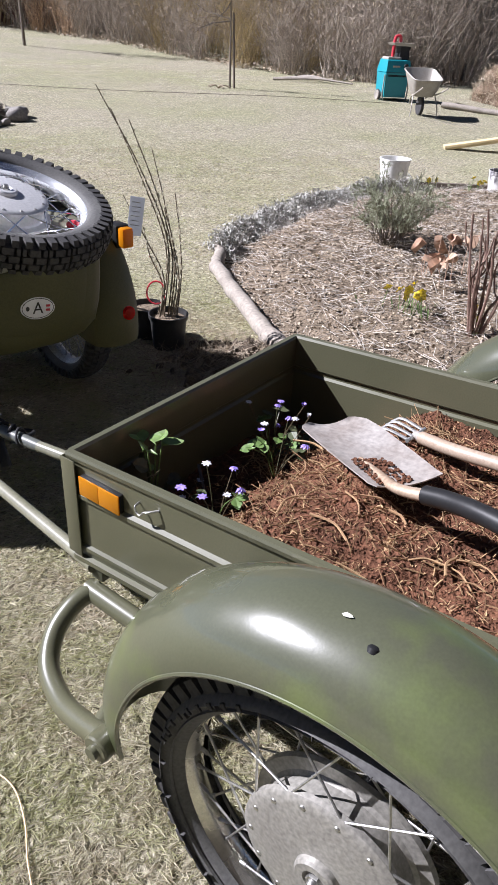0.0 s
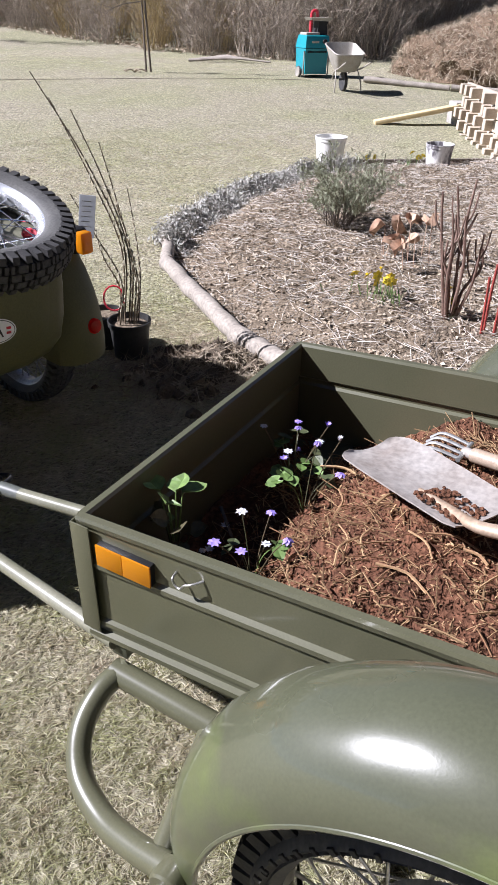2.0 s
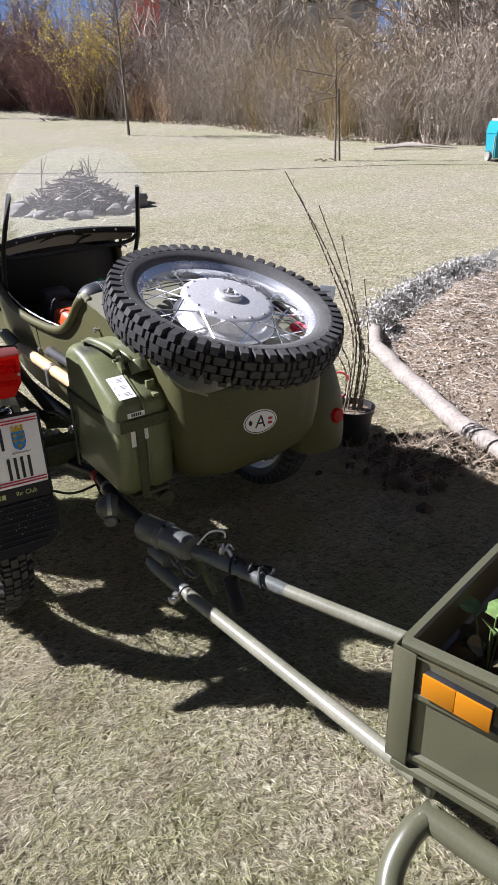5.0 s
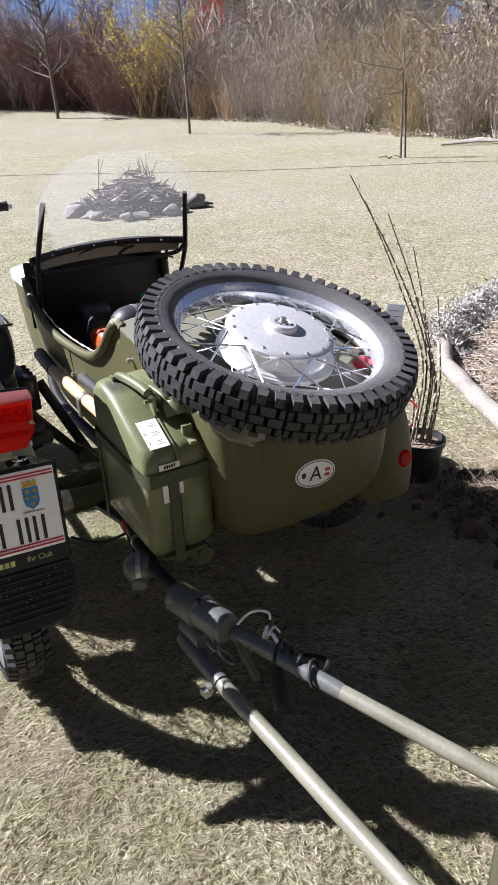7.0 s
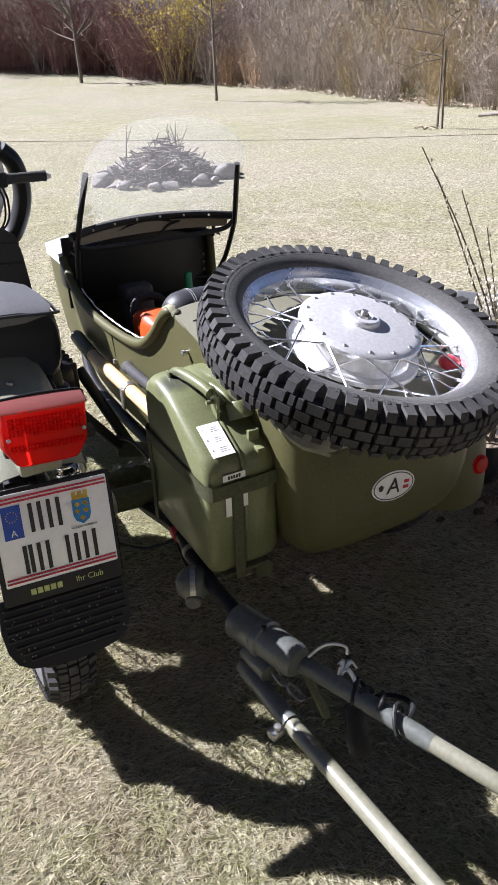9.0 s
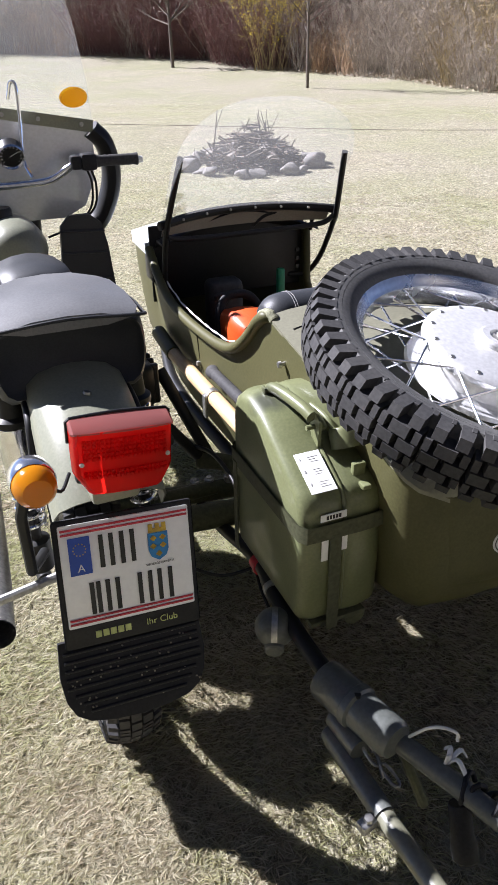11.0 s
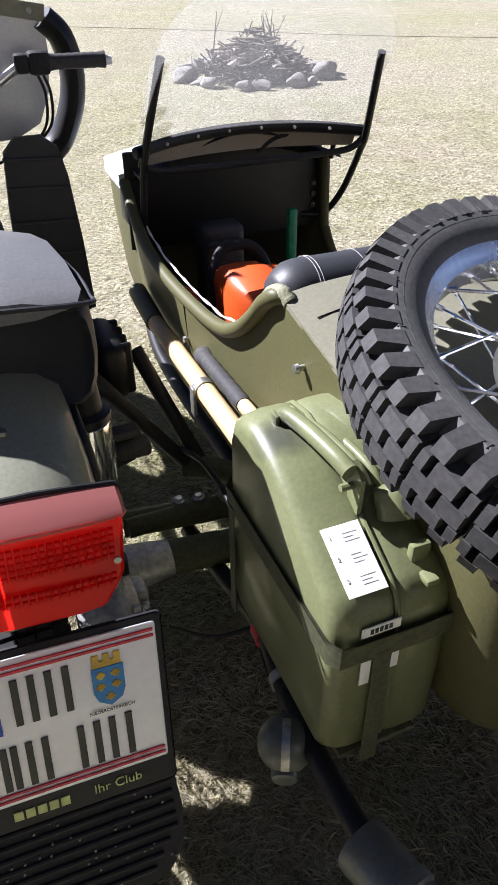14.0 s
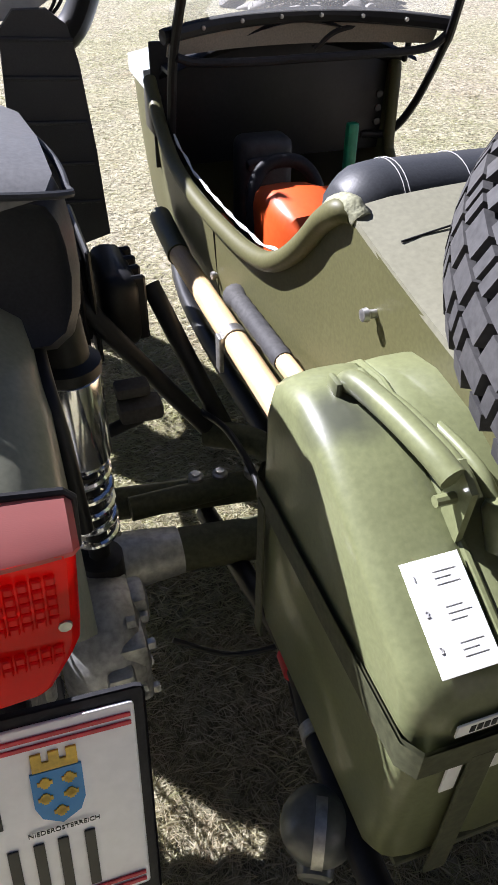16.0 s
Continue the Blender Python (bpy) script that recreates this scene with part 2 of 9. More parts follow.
def turf_mat():
    """Grass blades: straw, with green patches and brown thatch patches, each blade its own share."""
    m = bpy.data.materials.new("grass_blades")
    m.use_nodes = True
    n, l = m.node_tree.nodes, m.node_tree.links
    p = n["Principled BSDF"]
    co = n.new("ShaderNodeTexCoord").outputs["Object"]
    rnd = n.new("ShaderNodeNewGeometry").outputs["Random Per Island"]

    def share(scale, lo, hi, spread, most, shift):
        q = n.new("ShaderNodeTexNoise")
        q.inputs["Scale"].default_value, q.inputs["Detail"].default_value = scale, 3
        l.new(co, q.inputs["Vector"])
        t = n.new("ShaderNodeMath")
        t.operation = 'MULTIPLY_ADD'
        t.inputs[1].default_value = shift
        l.new(rnd, t.inputs[0])
        t.inputs[2].default_value = 0.37 * shift
        f = n.new("ShaderNodeMath")
        f.operation = 'FRACT'
        l.new(t.outputs[0], f.inputs[0])
        a = n.new("ShaderNodeMath")
        a.operation = 'MULTIPLY_ADD'
        a.inputs[1].default_value = spread
        l.new(f.outputs[0], a.inputs[0])
        l.new(q.outputs["Fac"], a.inputs[2])
        k = n.new("ShaderNodeMapRange")
        k.inputs["From Min"].default_value, k.inputs["From Max"].default_value = lo, hi
        k.inputs["To Max"].default_value = most
        l.new(a.outputs[0], k.inputs["Value"])
        return k.outputs[0]

    def blend(fac, a, b):
        c = n.new("ShaderNodeMix")
        c.data_type = 'RGBA'
        l.new(fac, c.inputs["Factor"])
        for key, val in (("A", a), ("B", b)):
            if isinstance(val, tuple):
                c.inputs[key].default_value = (*val, 1)
            else:
                l.new(val, c.inputs[key])
        return c.outputs["Result"]

    straw = blend(rnd, (0.82, 0.77, 0.625), (0.42, 0.385, 0.29))
    green = blend(share(3.3, 0.54, 0.78, 0.34, 0.95, 7.0), straw, (0.40, 0.41, 0.215))
    brown = blend(share(6.0, 0.68, 0.90, 0.32, 0.85, 13.0), green, (0.40, 0.33, 0.25))
    big = blend(share(0.55, 0.54, 0.72, 0.20, 0.75, 23.0), brown, (0.56, 0.50, 0.37))
    big = blend(share(0.9, 0.62, 0.80, 0.20, 0.6, 31.0), big, (0.46, 0.455, 0.28))
    l.new(big, p.inputs["Base Color"])
    p.inputs["Roughness"].default_value = 0.7
    p.inputs["Specular IOR Level"].default_value = 0.2
    thin, both = n.new("ShaderNodeBsdfTranslucent"), n.new("ShaderNodeMixShader")      # light comes through dry blades
    l.new(big, thin.inputs["Color"])
    both.inputs[0].default_value = 0.42
    l.new(p.outputs[0], both.inputs[1])
    l.new(thin.outputs[0], both.inputs[2])
    l.new(both.outputs[0], n["Material Output"].inputs["Surface"])
    return m


# ---- ground ----
def smooth(a, b, x):
    t = np.clip((x - a) / (b - a), 0, 1)
    return t * t * (3 - 2 * t)


def ground_z(x, y):
    x, y = np.asarray(x, float), np.asarray(y, float)
    s = y - 0.25 * x
    z = 0.38 * smooth(5.5, 14.0, y) + 0.035 * np.clip(s - 19, 0, 60) + 0.05 * np.clip(s - 31, 0, 60)
    return z + 0.02 * np.sin(x * 0.9 + 1) * np.sin(y * 0.7) * smooth(4, 9, y)


def gz(x, y):
    return float(ground_z(x, y))


def axis_steps(lo, a, b, hi, fine):
    mid = list(np.arange(a, b + 1e-6, fine))
    out, s, v = [], fine, b
    while v < hi:
        s *= 1.22
        v += s
        out.append(v)
    low, s, v = [], fine, a
    while v > lo:
        s *= 1.22
        v -= s
        low.append(v)
    return np.array(low[::-1] + mid + out)


def grid_mesh(name, xs, ys, zf, material):
    X, Y = np.meshgrid(xs, ys)
    Z = zf(X, Y)
    nx, ny = len(xs), len(ys)
    v = np.stack([X, Y, Z], -1).reshape(-1, 3)
    i = np.arange(nx * ny).reshape(ny, nx)
    f = np.stack([i[:-1, :-1], i[:-1, 1:], i[1:, 1:], i[1:, :-1]], -1).reshape(-1, 4)
    me = bpy.data.meshes.new(name)
    me.from_pydata(v.tolist(), [], f.tolist())
    me.polygons.foreach_set("use_smooth", [True] * len(me.polygons))
    me.materials.append(material)
    return me


def lawn_mat():
    m = bpy.data.materials.new("dry_lawn")
    m.use_nodes = True
    n, l = m.node_tree.nodes, m.node_tree.links
    p = n["Principled BSDF"]
    co = n.new("ShaderNodeTexCoord")
    ns = []
    for s, d in ((0.45, 6), (3.0, 6), (45.0, 6), (160.0, 3)):
        q = n.new("ShaderNodeTexNoise")
        q.inputs["Scale"].default_value, q.inputs["Detail"].default_value = s, d
        l.new(co.outputs["Object"], q.inputs["Vector"])
        ns.append(q)
    def ramp(src, stops):
        r = n.new("ShaderNodeValToRGB")
        e = r.color_ramp.elements
        e[0].position, e[0].color = stops[0][0], (*stops[0][1], 1)
        e[1].position, e[1].color = stops[-1][0], (*stops[-1][1], 1)
        for pos, c in stops[1:-1]:
            x = e.new(pos)
            x.color = (*c, 1)
        l.new(src, r.inputs[0])
        return r.outputs[0]
    a = ramp(ns[2].outputs["Fac"], [(0.36, (0.15, 0.132, 0.098)), (0.50, (0.25, 0.228, 0.17)), (0.66, (0.42, 0.388, 0.305))])
    g = ramp(ns[2].outputs["Fac"], [(0.36, (0.125, 0.123, 0.072)), (0.50, (0.215, 0.215, 0.125)), (0.66, (0.35, 0.35, 0.22))])
    mixf = n.new("ShaderNodeMath")
    mixf.operation = 'ADD'
    k = n.new("ShaderNodeMapRange")
    k.inputs["From Min"].default_value, k.inputs["From Max"].default_value = 0.42, 0.62
    l.new(ns[0].outputs["Fac"], k.inputs["Value"])
    k2 = n.new("ShaderNodeMapRange")
    k2.inputs["From Min"].default_value, k2.inputs["From Max"].default_value = 0.42, 0.72
    k2.inputs["To Max"].default_value = 0.6
    l.new(ns[1].outputs["Fac"], k2.inputs["Value"])
    l.new(k.outputs[0], mixf.inputs[0])
    l.new(k2.outputs[0], mixf.inputs[1])
    half = n.new("ShaderNodeMath")
    half.operation = 'MULTIPLY'
    half.use_clamp = True
    half.inputs[1].default_value = 0.6
    l.new(mixf.outputs[0], half.inputs[0])
    mx = n.new("ShaderNodeMix")
    mx.data_type = 'RGBA'
    l.new(half.outputs[0], mx.inputs["Factor"])
    l.new(a, mx.inputs["A"])
    l.new(g, mx.inputs["B"])
    l.new(mx.outputs["Result"], p.inputs["Base Color"])
    p.inputs["Roughness"].default_value = 0.9
    p.inputs["Specular IOR Level"].default_value = 0.15
    bp = n.new("ShaderNodeBump")
    bp.inputs["Strength"].default_value, bp.inputs["Distance"].default_value = 0.7, 0.02
    l.new(ns[2].outputs["Fac"], bp.inputs["Height"])
    l.new(bp.outputs[0], p.inputs["Normal"])
    return m


LAWN = lawn_mat()
xs = axis_steps(-900, -7, 7, 900, 0.14)
ys = axis_steps(-900, -2, 16, 900, 0.14)
ground = new("ground", grid_mesh("ground", xs, ys, lambda X, Y: np.where(Y > 60, np.minimum(ground_z(X, np.minimum(Y, 60)), 3.2), np.minimum(ground_z(X, Y), 3.2)) + 0.006 * np.sin(X * 7.1 + np.sin(Y * 5)) * np.sin(Y * 6.3 + np.sin(X * 4)), LAWN))
tagged(ground, "dry straw-coloured spring lawn with green patches", "lawn", kind="structure")

# unseen dark walls added behind the viewer to cut sky light and give reflections
WALLP = mat("dark_timber", (0.15, 0.135, 0.12), (0.12, 0.105, 0.09), rough=0.9, scale=1, fine=20, bump=0.1)
for nm, a in (("wall_south", (-9.0, 9.3, -5.3, -5.0, -0.1, 8.0)), ("wall_east", (9.0, 9.3, -5.0, 2.0, -0.1, 8.0))):
    bm = BM()
    box(bm, *a)
    solid(nm, bm, WALLP, "plain dark wall added out of view to cut sky light", "wall", kind="structure")

# ---- wheel, used by trailer, motorcycle and sidecar ----
def wheel(parent, m, hub_mat, rim_mat, spoke_mat, hub="flat", R=0.345, W=0.052, tread=True, rs=1.07, hs=1.32, deep=True):
    """A spoked 19 inch wheel whose axle is the local x axis; +x is the outer side."""
    w = new("wheel")
    w.empty_display_size = 0.05
    w.parent = parent
    w.matrix_basis = m
    bm = BM()
    ro = R - 0.021
    prof = [(0.243 * rs, 0.030), (0.250 * rs, 0.040), (0.262 * rs, 0.0465), (0.276 * rs, 0.0505), (ro - 0.026, W), (ro - 0.021, W - 0.004), (ro - 0.016, W - 0.012), (ro - 0.009, W * 0.5), (ro - 0.006, 0)]
    prof = prof + [(r, -x) for r, x in prof[-2::-1]]
    lathe(bm, prof, 72)
    rr = 0.288                                       # moulded ring on the side wall
    lathe(bm, [(rr - 0.0016, 0.046), (rr, 0.0506), (rr + 0.0016, 0.046)], 72)
    part("tyre", tidy(bm), SIDEWALL, w, "black knobbly rubber tyre")
    bm = BM()
    for k in range(34):                              # moulded marks on the side wall
        if k % 17 < 9:
            a = 2 * math.pi * k / 34 * 0.55 + (2.6 if k >= 17 else 0.4)
            box(bm, W - 0.002, W + 0.0016, -0.0035 - 0.001 * (k % 3), 0.0035, 0.296, 0.308, 0.0006, m=pose(0, 0, 0, math.degrees(a), 0, 0), seg=1)
    for k in range(22):                              # fine mould lines across the side wall
        box(bm, W - 0.006, W + 0.0003, -0.0006, 0.0006, 0.293, 0.303, 0.0003, m=pose(0, 0, 0, k * 360 / 22, 0, 0), seg=1)
    tagged(part("sidewall_mark", tidy(bm), RUBBER, w), kind="stuff")
    if tread:
        bm = BM()
        n = 56

        def crown(x):
            return R - 0.0025 - 0.013 * min(1.0, abs(x) / W) ** 2.4

        KNOBS = ((W - 0.017, W + 0.0015, 0.0, 0.54), (0.0125, 0.033, 0.5, 0.86), (-0.0105, 0.0105, 0.0, 0.80), (-0.033, -0.0125, 0.5, 0.86), (-W - 0.0015, -W + 0.017, 0.0, 0.54))
        if tread == "road":
            KNOBS = ((0.026, 0.044, 0.5, 0.62), (0.004, 0.024, 0.0, 0.86), (-0.024, -0.004, 0.5, 0.86), (-0.044, -0.026, 0.0, 0.62))
        for k in range(n):
            for x0, x1, off, share in KNOBS:
                if abs(x0 + x1) > 0.02 and abs(x0 + x1) < 0.06 and k % 2:      # every other one is a pair of small knobs
                    spans = ((off - 0.22, 0.30), (off + 0.22, 0.30))
                else:
                    spans = ((off, share),)
                for of, sh_ in spans:
                    aa = 2 * math.pi * (k + of) / n
                    hw = math.pi / n * sh_ * R
                    vs = []
                    for top, s in ((False, 1.12), (True, 0.92)):
                        for xx, yy in ((x0, -hw * s), (x1, -hw * s), (x1, hw * s), (x0, hw * s)):
                            xm = (x0 + x1) / 2
                            xv = xm + (xx - xm) * (0.94 if top else 1.02)
                            rr = crown(xv) if top else ro - 0.016 - (0.014 if abs(xx) > W else 0.0)
                            if not top and abs(xx) > W:
                                xv *= (W + 0.0004) / abs(xv)
                            vs.append(bm.verts.new((xv, rr * math.cos(aa) - yy * math.sin(aa), rr * math.sin(aa) + yy * math.cos(aa))))
                    for q in ((4, 5, 6, 7), (0, 1, 5, 4), (1, 2, 6, 5), (2, 3, 7, 6), (3, 0, 4, 7)):
                        bm.faces.new([vs[i] for i in q])
        part("tread", tidy(bm), RUBBER, w, smooth=0)
    bm = BM()
    rp = [(0.259, 0.030), (0.262, 0.034), (0.259, 0.038), (0.253, 0.037), (0.249, 0.030), (0.246, 0.020), (0.240, 0.013), (0.238, 0.0)]
    if deep:
        rp = rp[:4] + [(0.244, 0.033), (0.237, 0.022), (0.229, 0.015), (0.227, 0.0)]
    rp = rp + [(r, -x) for r, x in rp[-2::-1]]
    rp = [(r * rs, x) for r, x in rp]
    back = [(r + 0.004, x * 0.93) for r, x in rp[::-1]]
    lathe(bm, rp + back, 72, closed=True)
    part("rim", tidy(bm), rim_mat, w, "spoked wheel rim")
    sp = {}
    for side in (1, -1):
        for dirn in (1, -1):
            bm = BM()
            p0 = Vector((side * 0.036, 0.098 * hs, 0.0))
            p1 = Vector((side * 0.004, (0.232 if deep else 0.241) * rs * math.cos(dirn * 0.62), (0.232 if deep else 0.241) * rs * math.sin(dirn * 0.62)))
            tube(bm, [p0, p1], 0.0022, 6)
            tube(bm, [p0 + (p1 - p0) * 0.9, p1], 0.0038, 6)
            sp[side, dirn] = bm
    for (side, dirn), bm in sp.items():
        first = part("spoke", tidy(bm), spoke_mat, w, m=pose(0, 0, 0, 0 if side > 0 else 18, 0, 0))
        for k in range(1, 10):
            again(first, w, pose(0, 0, 0, 36 * k + (0 if side > 0 else 18) + (0 if dirn > 0 else 9), 0, 0))
    bm = BM()
    if hub == "flat":
        hp = [(0, 0.052), (0.014, 0.052), (0.017, 0.050), (0.020, 0.058), (0.033, 0.058), (0.037, 0.054), (0.038, 0.046), (0.050, 0.045), (0.092, 0.041), (0.102, 0.039), (0.106, 0.035),
              (0.107, 0.026), (0.098, 0.022), (0.096, -0.01), (0.100, -0.016), (0.116, -0.018), (0.118, -0.026), (0.106, -0.034), (0.070, -0.045), (0.03, -0.055), (0.0, -0.06)]
    else:
        hp = [(0, 0.095), (0.012, 0.095), (0.014, 0.085), (0.030, 0.082), (0.032, 0.060), (0.06, 0.058), (0.088, 0.050), (0.100, 0.044), (0.103, 0.034), (0.088, 0.028), (0.080, 0.0), (0.100, -0.02), (0.115, -0.024), (0.115, -0.032), (0.09, -0.05), (0.0, -0.056)]
    hp = [(r * (hs if r > 0.04 else 1), x) for r, x in hp]
    lathe(bm, hp, 48)
    hb = part("hub", tidy(bm), hub_mat, w, "cast drum hub")
    bm = BM()
    lathe(bm, [(0, 0.0022), (0.0040, 0.0016), (0.0052, 0.0), (0.0052, -0.004)], 10)
    rv = None
    for k in range(14):
        mm = pose(0, 0, 0, 360 / 14 * k, 0, 0) @ pose(0.0405, 0.094 * hs, 0)
        if rv is None:
            rv = part("rivet", tidy(bm), STEEL, hb, m=mm)
        else:
            again(rv, hb, mm)
    bm = BM()
    lathe(bm, [(0, 0.068), (0.007, 0.068), (0.008, 0.066), (0.0085, 0.050)], 10)
    lathe(bm, [(0.008, 0.060), (0.0135, 0.060), (0.014, 0.058), (0.014, 0.048)], 6)
    part("axle_nut", tidy(bm), STEEL, hb)
    return w


# ---- trailer ----
TR = pose(-0.227, 1.169, 0, 0, 0, 52.2)
TW, TL, RISE = 0.854, 1.36, 0.06      # the box rises a little towards the tail
trailer = thing("trailer", TR, "olive-green single-axle box trailer loaded with soil and plants", "trailer")


def wall_profile():
    """Section of a pressed side wall: (outwards, up)."""
    o = [(0.000, 0.352), (0.010, 0.352), (0.010, 0.364), (0.000, 0.368), (0.000, 0.380), (0.006, 0.386), (0.006, 0.396), (0.000, 0.402), (0.000, 0.522), (0.007, 0.528), (0.007, 0.538), (0.000, 0.545),
         (0.000, 0.616), (0.006, 0.619), (0.008, 0.629), (0.005, 0.635), (-0.008, 0.635), (-0.012, 0.629), (-0.012, 0.616)]
    i = [(-0.012, 0.606), (-0.012, 0.545), (-0.005, 0.538), (-0.005, 0.528), (-0.012, 0.522), (-0.012, 0.352)]
    return o + i


def extrude_wall(p0, p1, out):
    bm = BM()
    P0, P1, N = Vector(p0), Vector(p1), Vector(out)
    rings = [[P + N * a + Vector((0, 0, z)) for a, z in wall_profile()] for P in (P0, P1)]
    loft(bm, rings)
    return bm


part("side_wall", extrude_wall((0, 0, 0), (0, -TL, RISE * TL), (-1, 0, 0)), OLIVE, trailer, smooth=25)
part("side_wall", extrude_wall((TW, -TL, RISE * TL), (TW, 0, 0), (1, 0, 0)), OLIVE, trailer, smooth=25)
part("front_wall", extrude_wall((TW - 0.004, -0.002, 0), (0.004, -0.002, 0), (0, 1, 0)), OLIVE, trailer, smooth=25)
part("tailgate", extrude_wall((0.004, -TL + 0.002, RISE * TL), (TW - 0.004, -TL + 0.002, RISE * TL), (0, -1, 0)), OLIVE, trailer, smooth=25)
bm = BM()
box(bm, 0.013, TW - 0.013, -TL + 0.013, -0.013, 0.356, 0.368)
part("floor_plate", bm, OLIVE_IN, trailer, m=pose(0, 0, 0, -math.degrees(math.atan(RISE))))
for x, y in ((0, 0), (TW, 0), (0, -TL), (TW, -TL)):
    bm = BM()
    sx, sy = (-1 if x == 0 else 1), (1 if y == 0 else -1)
    xa, xb = sorted((x + sx * 0.012, x - sx * 0.030))
    box(bm, xa, xb, min(y + sy * 0.0085, y + sy * 0.012), max(y + sy * 0.0085, y + sy * 0.012), 0.372, 0.622, 0.0015)
    ya, yb = sorted((y + sy * 0.012, y - sy * 0.030))
    box(bm, min(x + sx * 0.0085, x + sx * 0.012), max(x + sx * 0.0085, x + sx * 0.012), ya, yb, 0.372, 0.622, 0.0015)
    part("corner_strip", bm, OLIVE, trailer, m=pose(0, 0, -RISE * y))
# chassis
for a, b in (((0.035, 0.0, 0.335), (0.035, -TL, 0.335)), ((TW - 0.035, 0.0, 0.335), (TW - 0.035, -TL, 0.335))):
    bm = BM()
    tube(bm, [a, b], 0.021, 14)
    part("chassis_rail", bm, OLIVE_IN, trailer)
for y in (-0.06, -0.62, -TL + 0.05):
    bm = BM()
    box(bm, 0.0, TW, y - 0.018, y + 0.018, 0.312, 0.352, 0.003)
    part("crossmember", bm, OLIVE_IN, trailer)
bm = BM()
tube(bm, [(-0.11, -0.80, 0.345), (TW + 0.11, -0.80, 0.345)], 0.022, 16)
part("axle", bm, BLACK, trailer)
# guard bar in front of each mudguard
for s, x0 in ((-1, 0.0), (1, TW)):
    def gp(u, v, z):
        return (x0 + s * u, v, z)
    bm = BM()
    tube(bm, [gp(0.045, -0.085, 0.335), gp(0.050, -0.47, 0.325)], 0.024, 16)
    part("guard_bar_rail", bm, OLIVE, trailer)
    bm = BM()
    tube(bm, spline([gp(0.03, -0.105, 0.338), gp(0.085, -0.088, 0.325), gp(0.15, -0.093, 0.292), gp(0.205, -0.135, 0.262), gp(0.243, -0.215, 0.262), gp(0.262, -0.29, 0.285), gp(0.275, -0.372, 0.318)], 6), 0.022, 16)
    part("guard_bar", bm, OLIVE, trailer)
    bm = BM()
    tube(bm, [gp(0.055, -0.30, 0.325), gp(0.262, -0.345, 0.305)], 0.018, 14)
    part("guard_brace", bm, OLIVE, trailer)
    bm = BM()
    lathe(bm, [(0, -0.02), (0.026, -0.02), (0.028, -0.016), (0.028, 0.014), (0.025, 0.018), (0.013, 0.019), (0.013, 0.029), (0, 0.03)], 16, m=Matrix.Translation(gp(0.285, -0.382, 0.318)) @ pose(0, 0, 0, 0, 0, 180 if s < 0 else 0))
    part("guard_bolt", tidy(bm), OLIVE, trailer)


def mudguard(u0, name="mudguard"):
    """Rolled wheel cover; section runs from the outer skirt over the crown to the inner skirt."""
    half = [(0.000, 0.038), (0.030, 0.035), (0.058, 0.024), (0.080, 0.008), (0.096, -0.012), (0.105, -0.036), (0.106, -0.052)]
    sec = [(-s, r) for s, r in half[::-1]] + half[1:]
    inn = [(s * 0.965, r - 0.004) for s, r in sec[::-1]]
    rings = []
    n = 60
    for k in range(n + 1):
        a = radians(-6 + 186 * k / n)
        taper = 1 - 0.18 * (max(0, 1 - k / 9)) ** 2
        cr = Vector((0, math.cos(a), math.sin(a)))
        dent = [0.0022 * noise.noise(Vector((s * 9, a * 3.1, u0))) + 0.0012 * noise.noise(Vector((s * 24, a * 9, u0))) for s, r in sec]
        dent = dent + dent[::-1]
        rings.append([Vector((u0 + s * taper, -0.815, 0.352)) + cr * (0.436 + r * taper + d) for (s, r), d in zip(sec + inn, dent)])
    bm = BM()
    loft(bm, rings)
    g = part(name, bm, GUARD, trailer, "dented olive mudguard with scuffed paint")
    for sgn in (-1, 1):
        bm = BM()
        tube(bm, [Vector((u0 + sgn * 0.104 * (1 - 0.18 * max(0, 1 - k / 9) ** 2), -0.815, 0.352)) + Vector((0, math.cos(radians(-6 + 186 * k / n)), math.sin(radians(-6 + 186 * k / n)))) * (0.436 - 0.052 * (1 - 0.18 * max(0, 1 - k / 9) ** 2)) for k in range(n + 1)], 0.0045, 8)
        part("bead", bm, GUARD, g)
    return g


gl_ = mudguard(-0.195)
gr_ = mudguard(TW + 0.195)
bm = BM()
lathe(bm, [(0, 0.006), (0.005, 0.0055), (0.008, 0.003), (0.009, -0.003)], 12)
part("rivet", tidy(bm), BLACK, gl_, m=pose(-0.238, -0.815, 0.813, 0, -62, 0))
wheel(trailer, pose(-0.209, -0.805, 0.350, 0, 0, 180) @ pose(0, 0, 0, 7), DRUM_GREY, BRIGHT_RIM, STEEL, R=0.350, W=0.058, rs=1.115, hs=1.34, deep=False, tread="road")
wheel(trailer, pose(TW + 0.209, -0.805, 0.350), DRUM_GREY, BRIGHT_RIM, STEEL, R=0.350, W=0.058, rs=1.115, hs=1.34, deep=False, tread="road")
